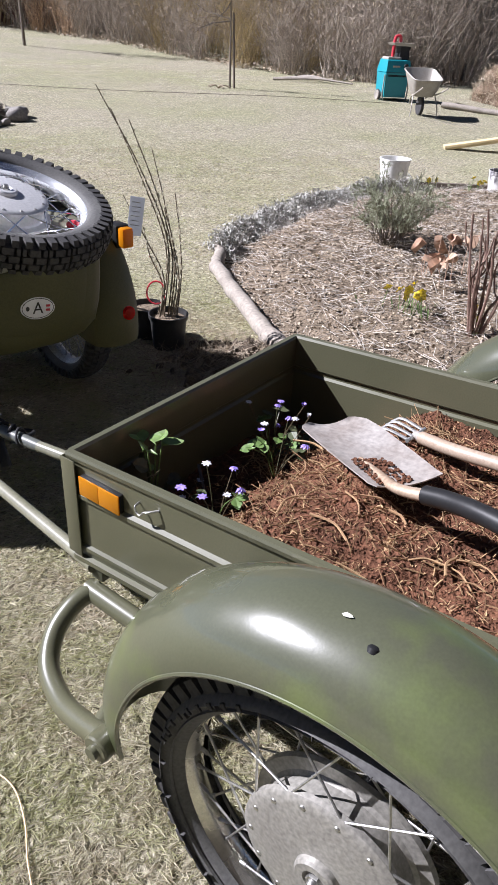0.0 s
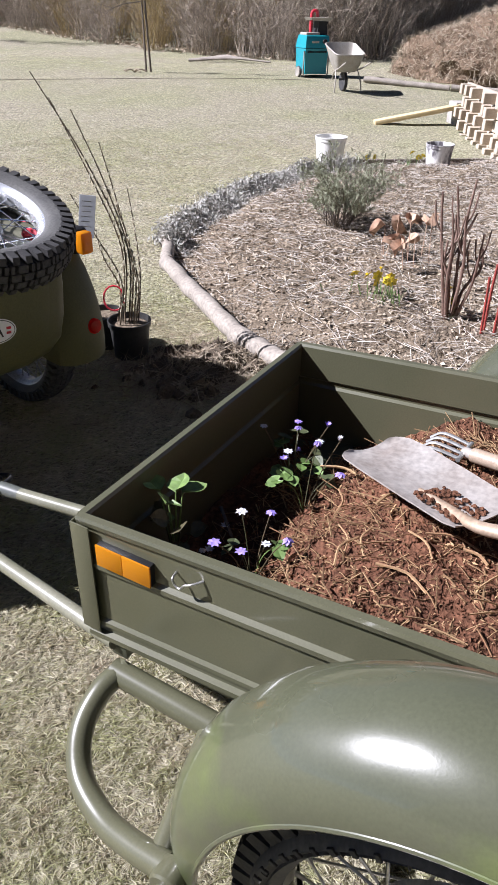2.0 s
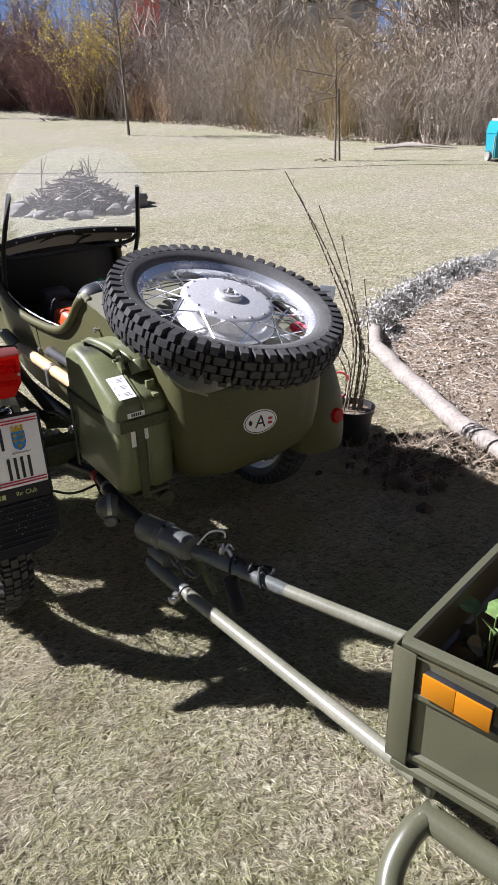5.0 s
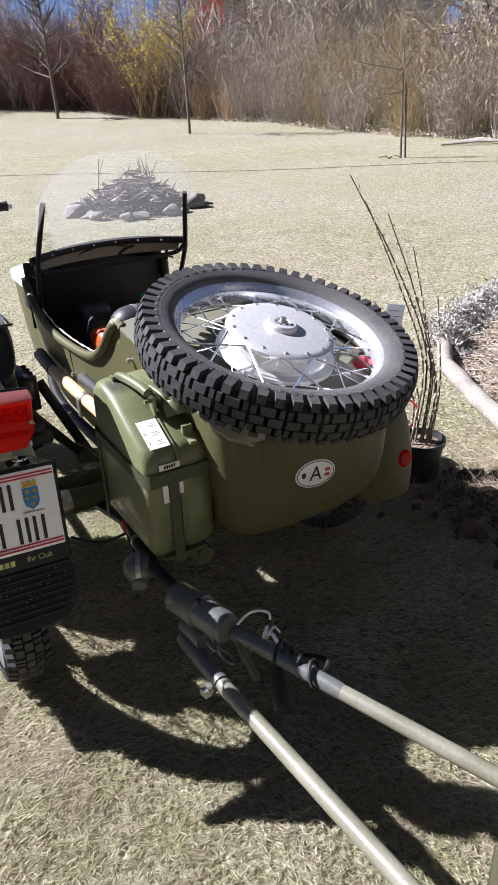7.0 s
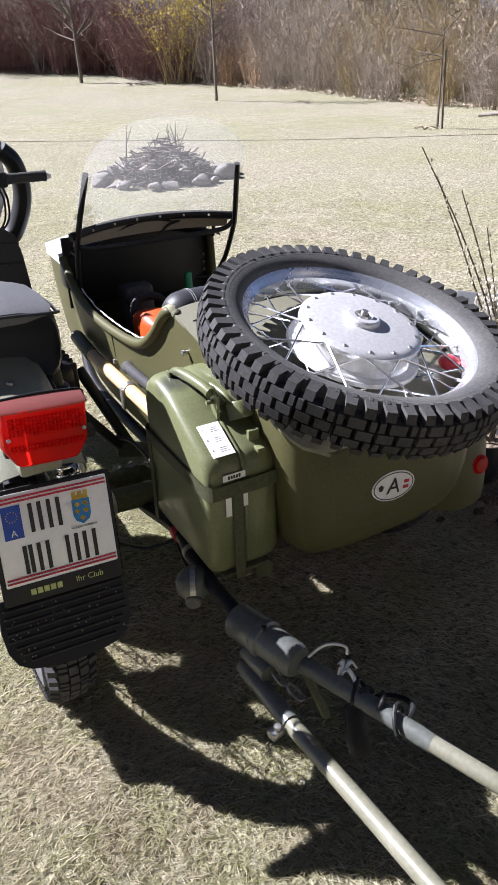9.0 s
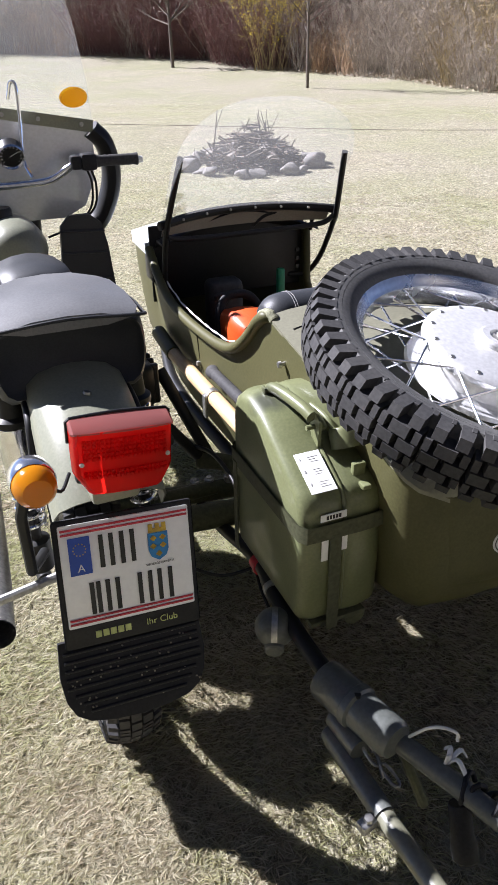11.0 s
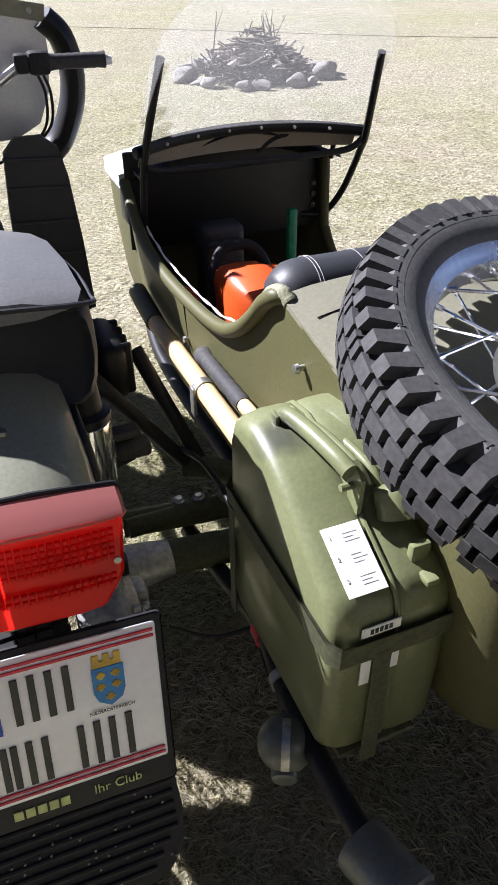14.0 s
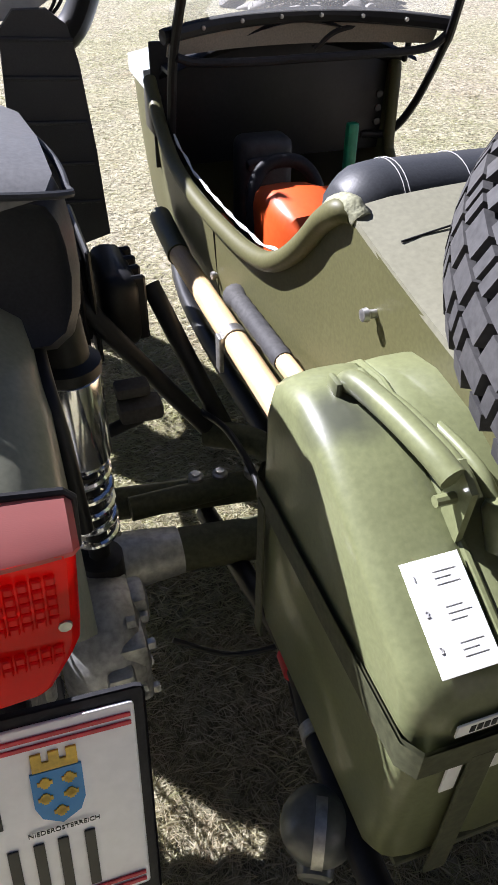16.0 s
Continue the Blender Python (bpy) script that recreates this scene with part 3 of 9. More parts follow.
# drawbar
SLATE = mat("slate_paint", (0.085, 0.092, 0.084), (0.11, 0.118, 0.108), rough=0.38, scale=9, fine=130, bump=0.08, coat=0.3, fvar=0.15)
RUBBED = mat("rubbed_paint", (0.22, 0.215, 0.165), (0.11, 0.11, 0.07), rough=0.35, scale=7, fine=140, bump=0.05, coat=0.4, fvar=0.12)
bm = BM()
tube(bm, [(0.004, -0.05, 0.345), (0.137, 0.693, 0.285), (0.170, 0.86, 0.272)], 0.017, 16)
part("drawbar_tube", bm, RUBBED, trailer, "olive drawbar tube, paint rubbed pale")
bm = BM()
tube(bm, [(0.315, -0.05, 0.35), (0.262, 0.48, 0.332), (0.218, 0.78, 0.345)], 0.0165, 16)
part("drawbar_tube", bm, RUBBED, trailer, "olive drawbar tube, paint rubbed pale")
bm = BM()
tube(bm, [(0.2635, 0.465, 0.3325), (0.2605, 0.49, 0.3325), (0.24, 0.64, 0.339), (0.218, 0.76, 0.346)], 0.0185, 16, radii=[0.0168, 0.0182, 0.0184, 0.0184])
part("tape_wrap", bm, SLATE, trailer, "dark tape wound round the drawbar")

# ---- motorcycle with sidecar ----
BK = pose(-1.1452, 1.78, 0, 0, 0, 40.2)
bike = thing("sidecar_motorcycle", BK, "olive-green motorcycle with sidecar standing on the lawn", "motorcycle")
RED = lens("red_lens", (1.0, 0.016, 0.008), 0.6, 0.08, 0.06)
RED_CLEAR = lens("faded_red_lens", (0.58, 0.22, 0.20), 0.35, 0.20, 0.15)
RETRO = mat("white_reflective_sheet", (0.90, 0.90, 0.90), (0.86, 0.86, 0.87), rough=0.35, scale=8, fine=120, bump=0.02, fvar=0.03)
AMBER = lens("amber_lens", (1.0, 0.38, 0.010), 0.3, 0.12)
YAMBER = lens("yellow_reflector", (1.0, 0.62, 0.02), 0.3, 0.1)
WHITE = mat("white_enamel", (0.80, 0.80, 0.80), (0.74, 0.74, 0.75), rough=0.3, scale=6, fine=60, bump=0.02, fvar=0.03)
PAPER = mat("white_label", (0.80, 0.80, 0.78), (0.74, 0.74, 0.72), rough=0.5, scale=9, fine=90, bump=0.02, fvar=0.04)
INK = mat("black_print", (0.012, 0.012, 0.013), rough=0.4, bump=0)
BLUE = mat("blue_print", (0.015, 0.07, 0.42), rough=0.4, bump=0, fvar=0.05)
SKYBLUE = mat("shield_blue", (0.02, 0.22, 0.55), rough=0.4, bump=0, fvar=0.05)
GOLD = mat("gold_print", (0.62, 0.42, 0.04), (0.45, 0.30, 0.03), rough=0.4, scale=300, bump=0)
REDP = mat("red_print", (0.55, 0.03, 0.05), rough=0.4, bump=0)
LIME = mat("pale_yellow_print", (0.55, 0.60, 0.22), rough=0.5, bump=0)
ASH = mat("ash_wood", (0.50, 0.33, 0.16), (0.63, 0.47, 0.27), rough=0.5, scale=5, fine=60, bump=0.1, stretch=(30, 3, 30), fvar=0.12)
ORANGE = mat("orange_plastic", (0.62, 0.09, 0.015), (0.55, 0.07, 0.012), rough=0.4, scale=6, fine=100, bump=0.05, fvar=0.08)
GREENP = mat("green_plastic", (0.01, 0.25, 0.12), rough=0.4, bump=0)
DARKGREY = mat("grey_plastic", (0.045, 0.048, 0.054), (0.032, 0.033, 0.037), rough=0.55, spec=0.25)
LABELP = lens("label_plastic", (0.78, 0.80, 0.84), 0.5, 0.3)
VINYL = mat("pale_vinyl", (0.55, 0.60, 0.60), (0.62, 0.66, 0.66), rough=0.35, scale=4, fine=80, bump=0.05, fvar=0.08)
CLOTH = mat("frayed_grey_cloth", (0.27, 0.27, 0.18), (0.15, 0.15, 0.09), rough=0.85, scale=40, fine=200, bump=0.5, depth=0.003)
APRON = mat("tan_canvas", (0.30, 0.26, 0.20), (0.24, 0.21, 0.16), rough=0.8, scale=6, fine=300, bump=0.3, fvar=0.15)
FAIR_GREY = mat("brushed_panel", (0.78, 0.80, 0.83), (0.64, 0.66, 0.70), rough=0.25, metal=0.6, scale=4, fine=100, bump=0.04, rvar=0.1, fvar=0.06)
def stain(m, at, reach, colour, most):
    """A rubbed dark patch round one spot, with an uneven edge."""
    n, l = m.node_tree.nodes, m.node_tree.links
    p = n["Principled BSDF"]
    was = p.inputs["Base Color"].links[0].from_socket
    co, q = n.new("ShaderNodeTexCoord"), n.new("ShaderNodeTexNoise")
    q.inputs["Scale"].default_value, q.inputs["Detail"].default_value = 28, 5
    l.new(co.outputs["Object"], q.inputs["Vector"])
    d = n.new("ShaderNodeVectorMath")
    d.operation = 'DISTANCE'
    d.inputs[1].default_value = at
    l.new(co.outputs["Object"], d.inputs[0])
    a = n.new("ShaderNodeMath")
    a.operation = 'MULTIPLY_ADD'
    a.inputs[1].default_value = reach * 0.9
    l.new(q.outputs["Fac"], a.inputs[0])
    l.new(d.outputs["Value"], a.inputs[2])
    k = n.new("ShaderNodeMapRange")
    k.inputs["From Min"].default_value, k.inputs["From Max"].default_value = reach * 0.75, reach * 1.5
    k.inputs["To Min"].default_value, k.inputs["To Max"].default_value = most, 0.0
    l.new(a.outputs[0], k.inputs["Value"])
    c = n.new("ShaderNodeMix")
    c.data_type = 'RGBA'
    c.inputs["B"].default_value = (*colour, 1)
    l.new(k.outputs[0], c.inputs["Factor"])
    l.new(was, c.inputs["A"])
    l.new(c.outputs["Result"], p.inputs["Base Color"])


stain(CAN_GREEN, (0.318, 0.188, 0.787), 0.040, (0.045, 0.048, 0.036), 0.85)
GLASS = clear("clear_screen", (0.97, 0.975, 0.975), 0.05, 0.058)
GLASS2 = clear("clear_screen_clean", (0.95, 0.96, 0.96), 0.03, 0.05)


def text(name, body, size, m, material, parent, label=""):
    """Letters in the built-in font as a thin mesh."""
    cu = bpy.data.curves.new(name, 'FONT')
    cu.body, cu.size, cu.extrude = body, size, 0.0003
    cu.align_x, cu.align_y = 'CENTER', 'CENTER'
    tmp = bpy.data.objects.new(name, cu)
    scene.collection.objects.link(tmp)
    me = bpy.data.meshes.new_from_object(tmp.evaluated_get(bpy.context.evaluated_depsgraph_get()))
    bpy.data.objects.remove(tmp)
    me.materials.clear()
    me.materials.append(material)
    ob = new(name, me)
    ob.parent = parent
    ob.matrix_basis = m
    if label:
        ob["label"] = label
    return ob


# -- rear end
rear = wheel(bike, pose(-0.022, 0.335, 0.338, 11), DULL_ALU, STEEL, STEEL, R=0.338, hs=1.05)


def arc_guard(parent, p0, q0, z0, R, half, a0, a1, mat_, drop=0.06, n=30, name="mudguard", crown=0.02):
    sec = [(-1.0, -drop), (-0.99, -drop * 0.45), (-0.9, -0.012), (-0.65, crown * 0.45), (-0.32, crown * 0.88), (0, crown), (0.32, crown * 0.88), (0.65, crown * 0.45), (0.9, -0.012), (0.99, -drop * 0.45), (1.0, -drop)]
    inn = [(s * 0.97, r - 0.004) for s, r in sec[::-1]]
    rings = []
    for k in range(n + 1):
        a = radians(a0 + (a1 - a0) * k / n)
        cr = Vector((0, math.cos(a), math.sin(a)))
        rings.append([Vector((p0 + s * half, q0, z0)) + cr * (R + r) for s, r in sec + inn])
    bm = BM()
    loft(bm, rings)
    return part(name, bm, mat_, parent)


arc_guard(bike, 0, 0.40, 0.352, 0.490, 0.100, 56, 131, BIKE_GREY, drop=0.10)
bm = BM()
box(bm, -0.04, 0.04, 0.045, 0.14, 0.735, 0.765, 0.008)
part("lamp_bracket", bm, BIKE_GREY, bike)
bm = BM()
lathe(bm, [(0, 0.006), (0.007, 0.005), (0.008, 0.0)], 10, m=pose(0.005, 0.253, 0.840, 0, -75, 0))
part("bolt", tidy(bm), STEEL, bike)
# tail lamp
LAMP = pose(0.016, 0.018, 0.834, -5, 4, 0) @ Matrix.Diagonal((0.96, 1.1, 0.95, 1))
lamp = part("tail_lamp", (lambda b: (box(b, -0.076, 0.076, 0.026, 0.046, -0.056, 0.056, 0.006), b)[1])(BM()), BLACK, bike, "red tail lamp with faded top", LAMP)


def lens_shell(z0, z1, mat_, name):
    """Bowl of moulded plastic: chamfered foot, crowned front."""
    bm = BM()
    rings = []
    for y, k, dz in ((0.030, 1.0, 0.0), (0.024, 0.995, 0.0), (0.016, 0.98, 0.0), (0.008, 0.965, 0.002), (0.003, 0.94, 0.005), (0.0, 0.90, 0.009)):
        w, lo, hi = 0.083 * k, z0 + dz, z1 - dz * 0.25
        half = [(0.0, lo), (w * 0.40, lo), (w * 0.66, lo + 0.001), (w * 0.74, lo + 0.005), (w * 0.93, lo + 0.030), (w * 0.975, lo + 0.038), (w, hi - 0.006), (w * 0.985, hi - 0.001), (w * 0.94, hi), (w * 0.45, hi + 0.001), (0.0, hi + 0.0015)]
        bow = lambda x: y - 0.006 * (1 - (x / 0.083) ** 2) * (1 - y / 0.030)
        ring = [(x, bow(x), z) for x, z in half] + [(-x, bow(x), z) for x, z in half[-2:0:-1]]
        rings.append(ring)
    loft(bm, rings, caps=(False, True))
    bmesh.ops.delete(bm, geom=[f for f in bm.faces if min(v.co.z for v in f.verts) > z1 - 0.004], context='FACES_ONLY')
    return part(name, bm, mat_, lamp)


lens_shell(-0.068, 0.0485, RED, "lens")
bm = BM()
box(bm, -0.06, 0.06, 0.021, 0.025, -0.04, 0.034, 0.002)
part("lamp_reflector", bm, WHITE, lamp)
bm = BM()
rings = []
for x in (-0.083, -0.079, -0.06, -0.03, 0, 0.03, 0.06, 0.079, 0.083):
    b = 0.006 * (1 - (x / 0.083) ** 2)
    c = 0.004 if abs(x) > 0.08 else 0.0
    rings.append([(x, 0.030, 0.044), (x, 0.000 - b + c, 0.0435), (x, 0.000 - b + c, 0.0465), (x, 0.004 - b + c, 0.0505 - c), (x, 0.017, 0.056 + b * 0.4 - c), (x, 0.030, 0.060 + b * 0.5 - c)])
loft(bm, rings)
bmesh.ops.delete(bm, geom=[f for f in bm.faces if f.normal.z < -0.9 or f.normal.y > 0.9], context='FACES_ONLY')
part("lens_top", bm, RED_CLEAR, lamp)
bm = BM()
tube(bm, [(-0.084, 0.031, 0.020), (-0.084, 0.031, 0.056), (-0.079, 0.031, 0.0605), (-0.04, 0.031, 0.0630), (0, 0.031, 0.0645), (0.04, 0.031, 0.0630), (0.079, 0.031, 0.0605), (0.084, 0.031, 0.056), (0.084, 0.031, 0.020)], 0.0028, 8)
part("gasket", bm, BLACK, lamp, "black rubber gasket")
bm = BM()
box(bm, -0.0030, 0.0030, -0.0022, 0.002, -0.0031, 0.0031, 0.001, seg=1)
prism = None
for zc in (0.032, 0.0245, 0.017, 0.0095, 0.002, -0.022, -0.0295):
    for i in range(19):
        xl = -0.0648 + i * 0.0072
        mm = pose(xl, -0.006 * (1 - (xl / 0.083) ** 2), zc)
        if prism is None:
            prism = part("lens_prism", bm, RED, lamp, m=mm)
        else:
            again(prism, lamp, mm)
for x in (-0.07, 0.07):
    bm = BM()
    lathe(bm, [(0, 0.003), (0.004, 0.002), (0.0045, -0.003)], 8, m=pose(x, -0.001, -0.006, 0, 0, -90))
    part("screw", tidy(bm), STEEL, lamp)
# number plate: characters become bars
PLATE = pose(-0.001, 0.010, 0.628, -15.7, 4.0, 0)
bm = BM()
box(bm, -0.117, 0.117, 0.0, 0.008, -0.128, 0.098, 0.006)
holder = part("plate_holder", bm, PLASTIC, bike, "black plastic plate holder", PLATE)
bm = BM()
box(bm, -0.108, 0.108, -0.004, 0.0, -0.088, 0.090, 0.003)
plate = part("number_plate", bm, RETRO, holder)


def flat(x0, x1, z0, z1, material, parent, name, y=-0.0045, th=0.0015):
    bm = BM()
    box(bm, x0, x1, y - th, y, z0, z1, 0.0004, seg=1)
    return part(name, bm, material, parent, smooth=0)


for z in (0.082, 0.075, -0.073, -0.080):
    flat(-0.105, 0.105, z - 0.0018, z + 0.0018, REDP, plate, "stripe")
band = flat(-0.095, -0.060, 0.004, 0.068, BLUE, plate, "blue_band")
for k in range(12):
    a = math.pi * k / 6
    flat(-0.0775 + 0.010 * math.sin(a) - 0.001, -0.0775 + 0.010 * math.sin(a) + 0.001, 0.047 + 0.010 * math.cos(a) - 0.001, 0.047 + 0.010 * math.cos(a) + 0.001, GOLD, plate, "star", y=-0.0061, th=0.0006)
text("letter", "A", 0.018, pose(-0.0775, -0.0066, 0.015, 90), WHITE, plate)
for x0, x1, z0, z1 in ((-0.046, -0.022, 0.010, 0.066), (-0.012, 0.013, 0.010, 0.066), (-0.068, -0.050, -0.068, -0.0125), (-0.042, -0.018, -0.068, -0.0125), (0.012, 0.037, -0.068, -0.0125), (0.046, 0.072, -0.068, -0.0125)):
    flat(x0, x0 + 0.0075, z0, z1, INK, plate, "bar")
    flat(x1 - 0.0075, x1, z0, z1, INK, plate, "bar")
# shield
bm = BM()
pts = [(-0.017, 0.052), (0.017, 0.052), (0.017, 0.022), (0.013, 0.011), (0.0, 0.003), (-0.013, 0.011), (-0.017, 0.022)]
loft(bm, [[(0.052 + a, -0.0046, c) for a, c in pts], [(0.052 + a, -0.0062, c) for a, c in pts]])
part("shield", bm, SKYBLUE, plate, smooth=0)
for a, c in ((-0.008, 0.043), (0.008, 0.043), (-0.009, 0.029), (0.008, 0.029), (0.0, 0.015)):
    bm = BM()
    for w, h in ((0.0050, 0.0016), (0.0016, 0.0046), (0.0030, 0.0032)):
        box(bm, 0.052 + a - w, 0.052 + a + w, -0.0072, -0.0062, c - h, c + h)
    part("emblem", bm, GOLD, plate, smooth=0)
bm = BM()
box(bm, 0.037, 0.067, -0.0062, -0.0046, 0.053, 0.060)
for k in range(3):
    box(bm, 0.037 + k * 0.0115, 0.044 + k * 0.0115, -0.0063, -0.0046, 0.0600, 0.068)
part("crown", bm, GOLD, plate, smooth=0)
text("lettering", "NIEDERÖSTERREICH", 0.0054, pose(0.052, -0.0062, -0.002, 90), INK, plate)
for k in range(5):
    flat(-0.066 + k * 0.0125, -0.056 + k * 0.0125, -0.113, -0.101, LIME, holder, "bar", y=0.0, th=0.0015)
text("lettering", "Ihr Club", 0.0165, pose(0.048, -0.0016, -0.106, 90), LIME, holder)
# mud flap with ribs
flap = None
bm = BM()
ol = [(-0.113, 0.0), (0.113, 0.0), (0.117, -0.06), (0.112, -0.100), (0.100, -0.124), (0.080, -0.138), (0.045, -0.146), (0.0, -0.149), (-0.045, -0.146), (-0.080, -0.138), (-0.100, -0.124), (-0.112, -0.100), (-0.117, -0.06)]
loft(bm, [[(a, 0.004, c) for a, c in ol], [(a, 0.016, c) for a, c in ol]])
flap = part("mud_flap", bm, PLASTIC, bike, "ribbed black rubber mud flap", pose(-0.016, -0.014, 0.518, -29, 3.5, 0) @ Matrix.Diagonal((1.07, 1, 1, 1)))
for k in range(8):
    bm = BM()
    w = 0.108 if k < 5 else 0.108 - (k - 4) * 0.010
    tube(bm, [(-w, 0.003, -0.020 - k * 0.0145), (w, 0.003, -0.020 - k * 0.0145)], 0.0032, 8)
    part("rib", bm, PLASTIC, flap)
bm = BM()
for k in range(60):
    x, z = RND.uniform(-0.105, 0.105), RND.uniform(-0.13, -0.005)
    box(bm, x - 0.0012, x + 0.0012, 0.0005, 0.004, z - 0.0012, z + 0.0012)
tagged(part("dirt_speck", bm, APRON, flap), kind="stuff")
# turn signals
for s in (-1,):
    bm = BM()
    lathe(bm, [(0, -0.028), (0.022, -0.026), (0.031, -0.015), (0.033, 0.0), (0.033, 0.006)], 24)
    ind = part("turn_signal", tidy(bm), AMBER, bike, "round amber turn signal", pose(-0.124, 0.018, 0.815, 8, 0, 95))
    bm = BM()
    lathe(bm, [(0.034, 0.004), (0.036, 0.008), (0.034, 0.035), (0.022, 0.055), (0, 0.06)], 24)
    part("lamp_body", tidy(bm), CHROME, ind)
    bm = BM()
    tube(bm, [(-0.128, 0.062, 0.812), (-0.15, 0.09, 0.72), (-0.15, 0.10, 0.60), (-0.12, 0.2, 0.56)], 0.010, 10)
    part("lamp_stem", bm, BLACK, bike)
bm = BM()
tube(bm, spline([(-0.105, 0.05, 0.80), (-0.085, 0.05, 0.775), (-0.065, 0.075, 0.79)], 5), 0.003, 8)
part("cable", bm, BLACK, bike)
for s in (-1, 1):
    bm = BM()
    tube(bm, spline([(s * 0.098, 0.62, 0.80), (s * 0.098, 0.34, 0.80), (s * 0.104, 0.27, 0.75), (s * 0.108, 0.25, 0.66)], 6), 0.008, 12)
    part("rack_stay", bm, BLACK, bike)
bm = BM()
tube(bm, [(-0.24, 0.08, 0.565), (-0.10, 0.09, 0.585)], 0.0085, 10)
part("signal_bar", bm, STEEL, bike)
bm = BM()
tube(bm, spline([(-0.21, 0.9, 0.33), (-0.225, 0.45, 0.35), (-0.232, 0.30, 0.368), (-0.235, 0.22, 0.378)], 5), 0.034, 18, cap=False)
tube(bm, [(-0.235, 0.22, 0.378), (-0.228, 0.42, 0.355)], 0.030, 18, cap=False)
part("silencer", bm, STEEL, bike)


def shock(p):
    bm = BM()
    lathe(bm, [(0.0, 0.705), (0.030, 0.705), (0.035, 0.70), (0.035, 0.592), (0.033, 0.588), (0.0, 0.588)], 24, m=pose(p, 0.415, 0.03, 0, -90, 0) )
    sh = part("shock_absorber", tidy(bm), CHROME, bike, "chromed shock absorber with spring")
    bm = BM()
    pts = [(p + 0.027 * math.cos(a), 0.415 + 0.027 * math.sin(a), 0.475 + 0.145 * a / (2 * math.pi * 6)) for a in np.linspace(0, 2 * math.pi * 6, 100)]
    tube(bm, pts, 0.0052, 8)
    part("spring", bm, CHROME, sh)
    bm = BM()
    lathe(bm, [(0.0, 0.775), (0.022, 0.77), (0.026, 0.722), (0.037, 0.716), (0.037, 0.704), (0, 0.704)], 18, m=pose(p, 0.415, 0.03, 0, -90, 0))
    part("shock_cap", tidy(bm), BLACK, sh)
    bm = BM()
    lathe(bm, [(0.0, 0.56), (0.014, 0.56), (0.014, 0.42), (0.03, 0.415), (0.03, 0.34), (0, 0.34)], 18, m=pose(p, 0.415, 0.03, 0, -90, 0))
    part("damper_rod", tidy(bm), BLACK, sh)


shock(0.124)
shock(-0.124)
# final drive
bm = BM()
lathe(bm, [(0.0, 0.175), (0.05, 0.172), (0.085, 0.160), (0.098, 0.135), (0.100, 0.10), (0.085, 0.075), (0.06, 0.06)], 28, m=pose(-0.01, 0.365, 0.338))
box(bm, 0.125, 0.172, 0.345, 0.395, 0.36, 0.42, 0.012)
box(bm, 0.118, 0.158, 0.285, 0.352, 0.285, 0.405, 0.010)
box(bm, 0.100, 0.135, 0.262, 0.300, 0.300, 0.385, 0.008)
fd = part("final_drive", tidy(bm), DULL_ALU, bike, "cast aluminium final drive housing")
for q_, z_ in ((0.297, 0.297), (0.340, 0.297), (0.297, 0.393), (0.340, 0.393)):
    bm = BM()
    lathe(bm, [(0, 0.010), (0.007, 0.010), (0.008, 0.008), (0.008, 0.0)], 6, m=pose(0.157, q_, z_))
    part("bolt", tidy(bm), STEEL, fd)
for a in range(0, 360, 60):
    bm = BM()
    lathe(bm, [(0, 0.012), (0.008, 0.011), (0.009, 0.0)], 6, m=pose(0.137, 0.365 + 0.088 * math.cos(radians(a)), 0.338 + 0.088 * math.sin(radians(a))))
    part("bolt", tidy(bm), DULL_ALU, fd)
bm = BM()
loft(bm, [[(0.10 + 0.0, 0.485 + 0.05 * math.cos(t), 0.345 + 0.05 * math.sin(t)) for t in np.linspace(0, 2 * math.pi, 17)[:-1]], [(0.19, 0.485 + 0.042 * math.cos(t), 0.345 + 0.042 * math.sin(t)) for t in np.linspace(0, 2 * math.pi, 17)[:-1]], [(0.245, 0.483 + 0.036 * math.cos(t), 0.345 + 0.036 * math.sin(t)) for t in np.linspace(0, 2 * math.pi, 17)[:-1]]])
part("drive_neck", bm, DULL_ALU, fd)
bm = BM()
tube(bm, [(0.246, 0.482, 0.345), (0.40, 0.466, 0.345)], 0.034, 20)
part("axle_tube", bm, STRAP_GREEN, bike)
bm = BM()
tube(bm, [(0.38 + 0.012 * k, 0.468 - 0.001 * k, 0.345) for k in range(12)], 0.03, 16, radii=[0.040 - 0.006 * (k % 2) - 0.0008 * k for k in range(12)])
part("rubber_boot", bm, RUBBER, bike)
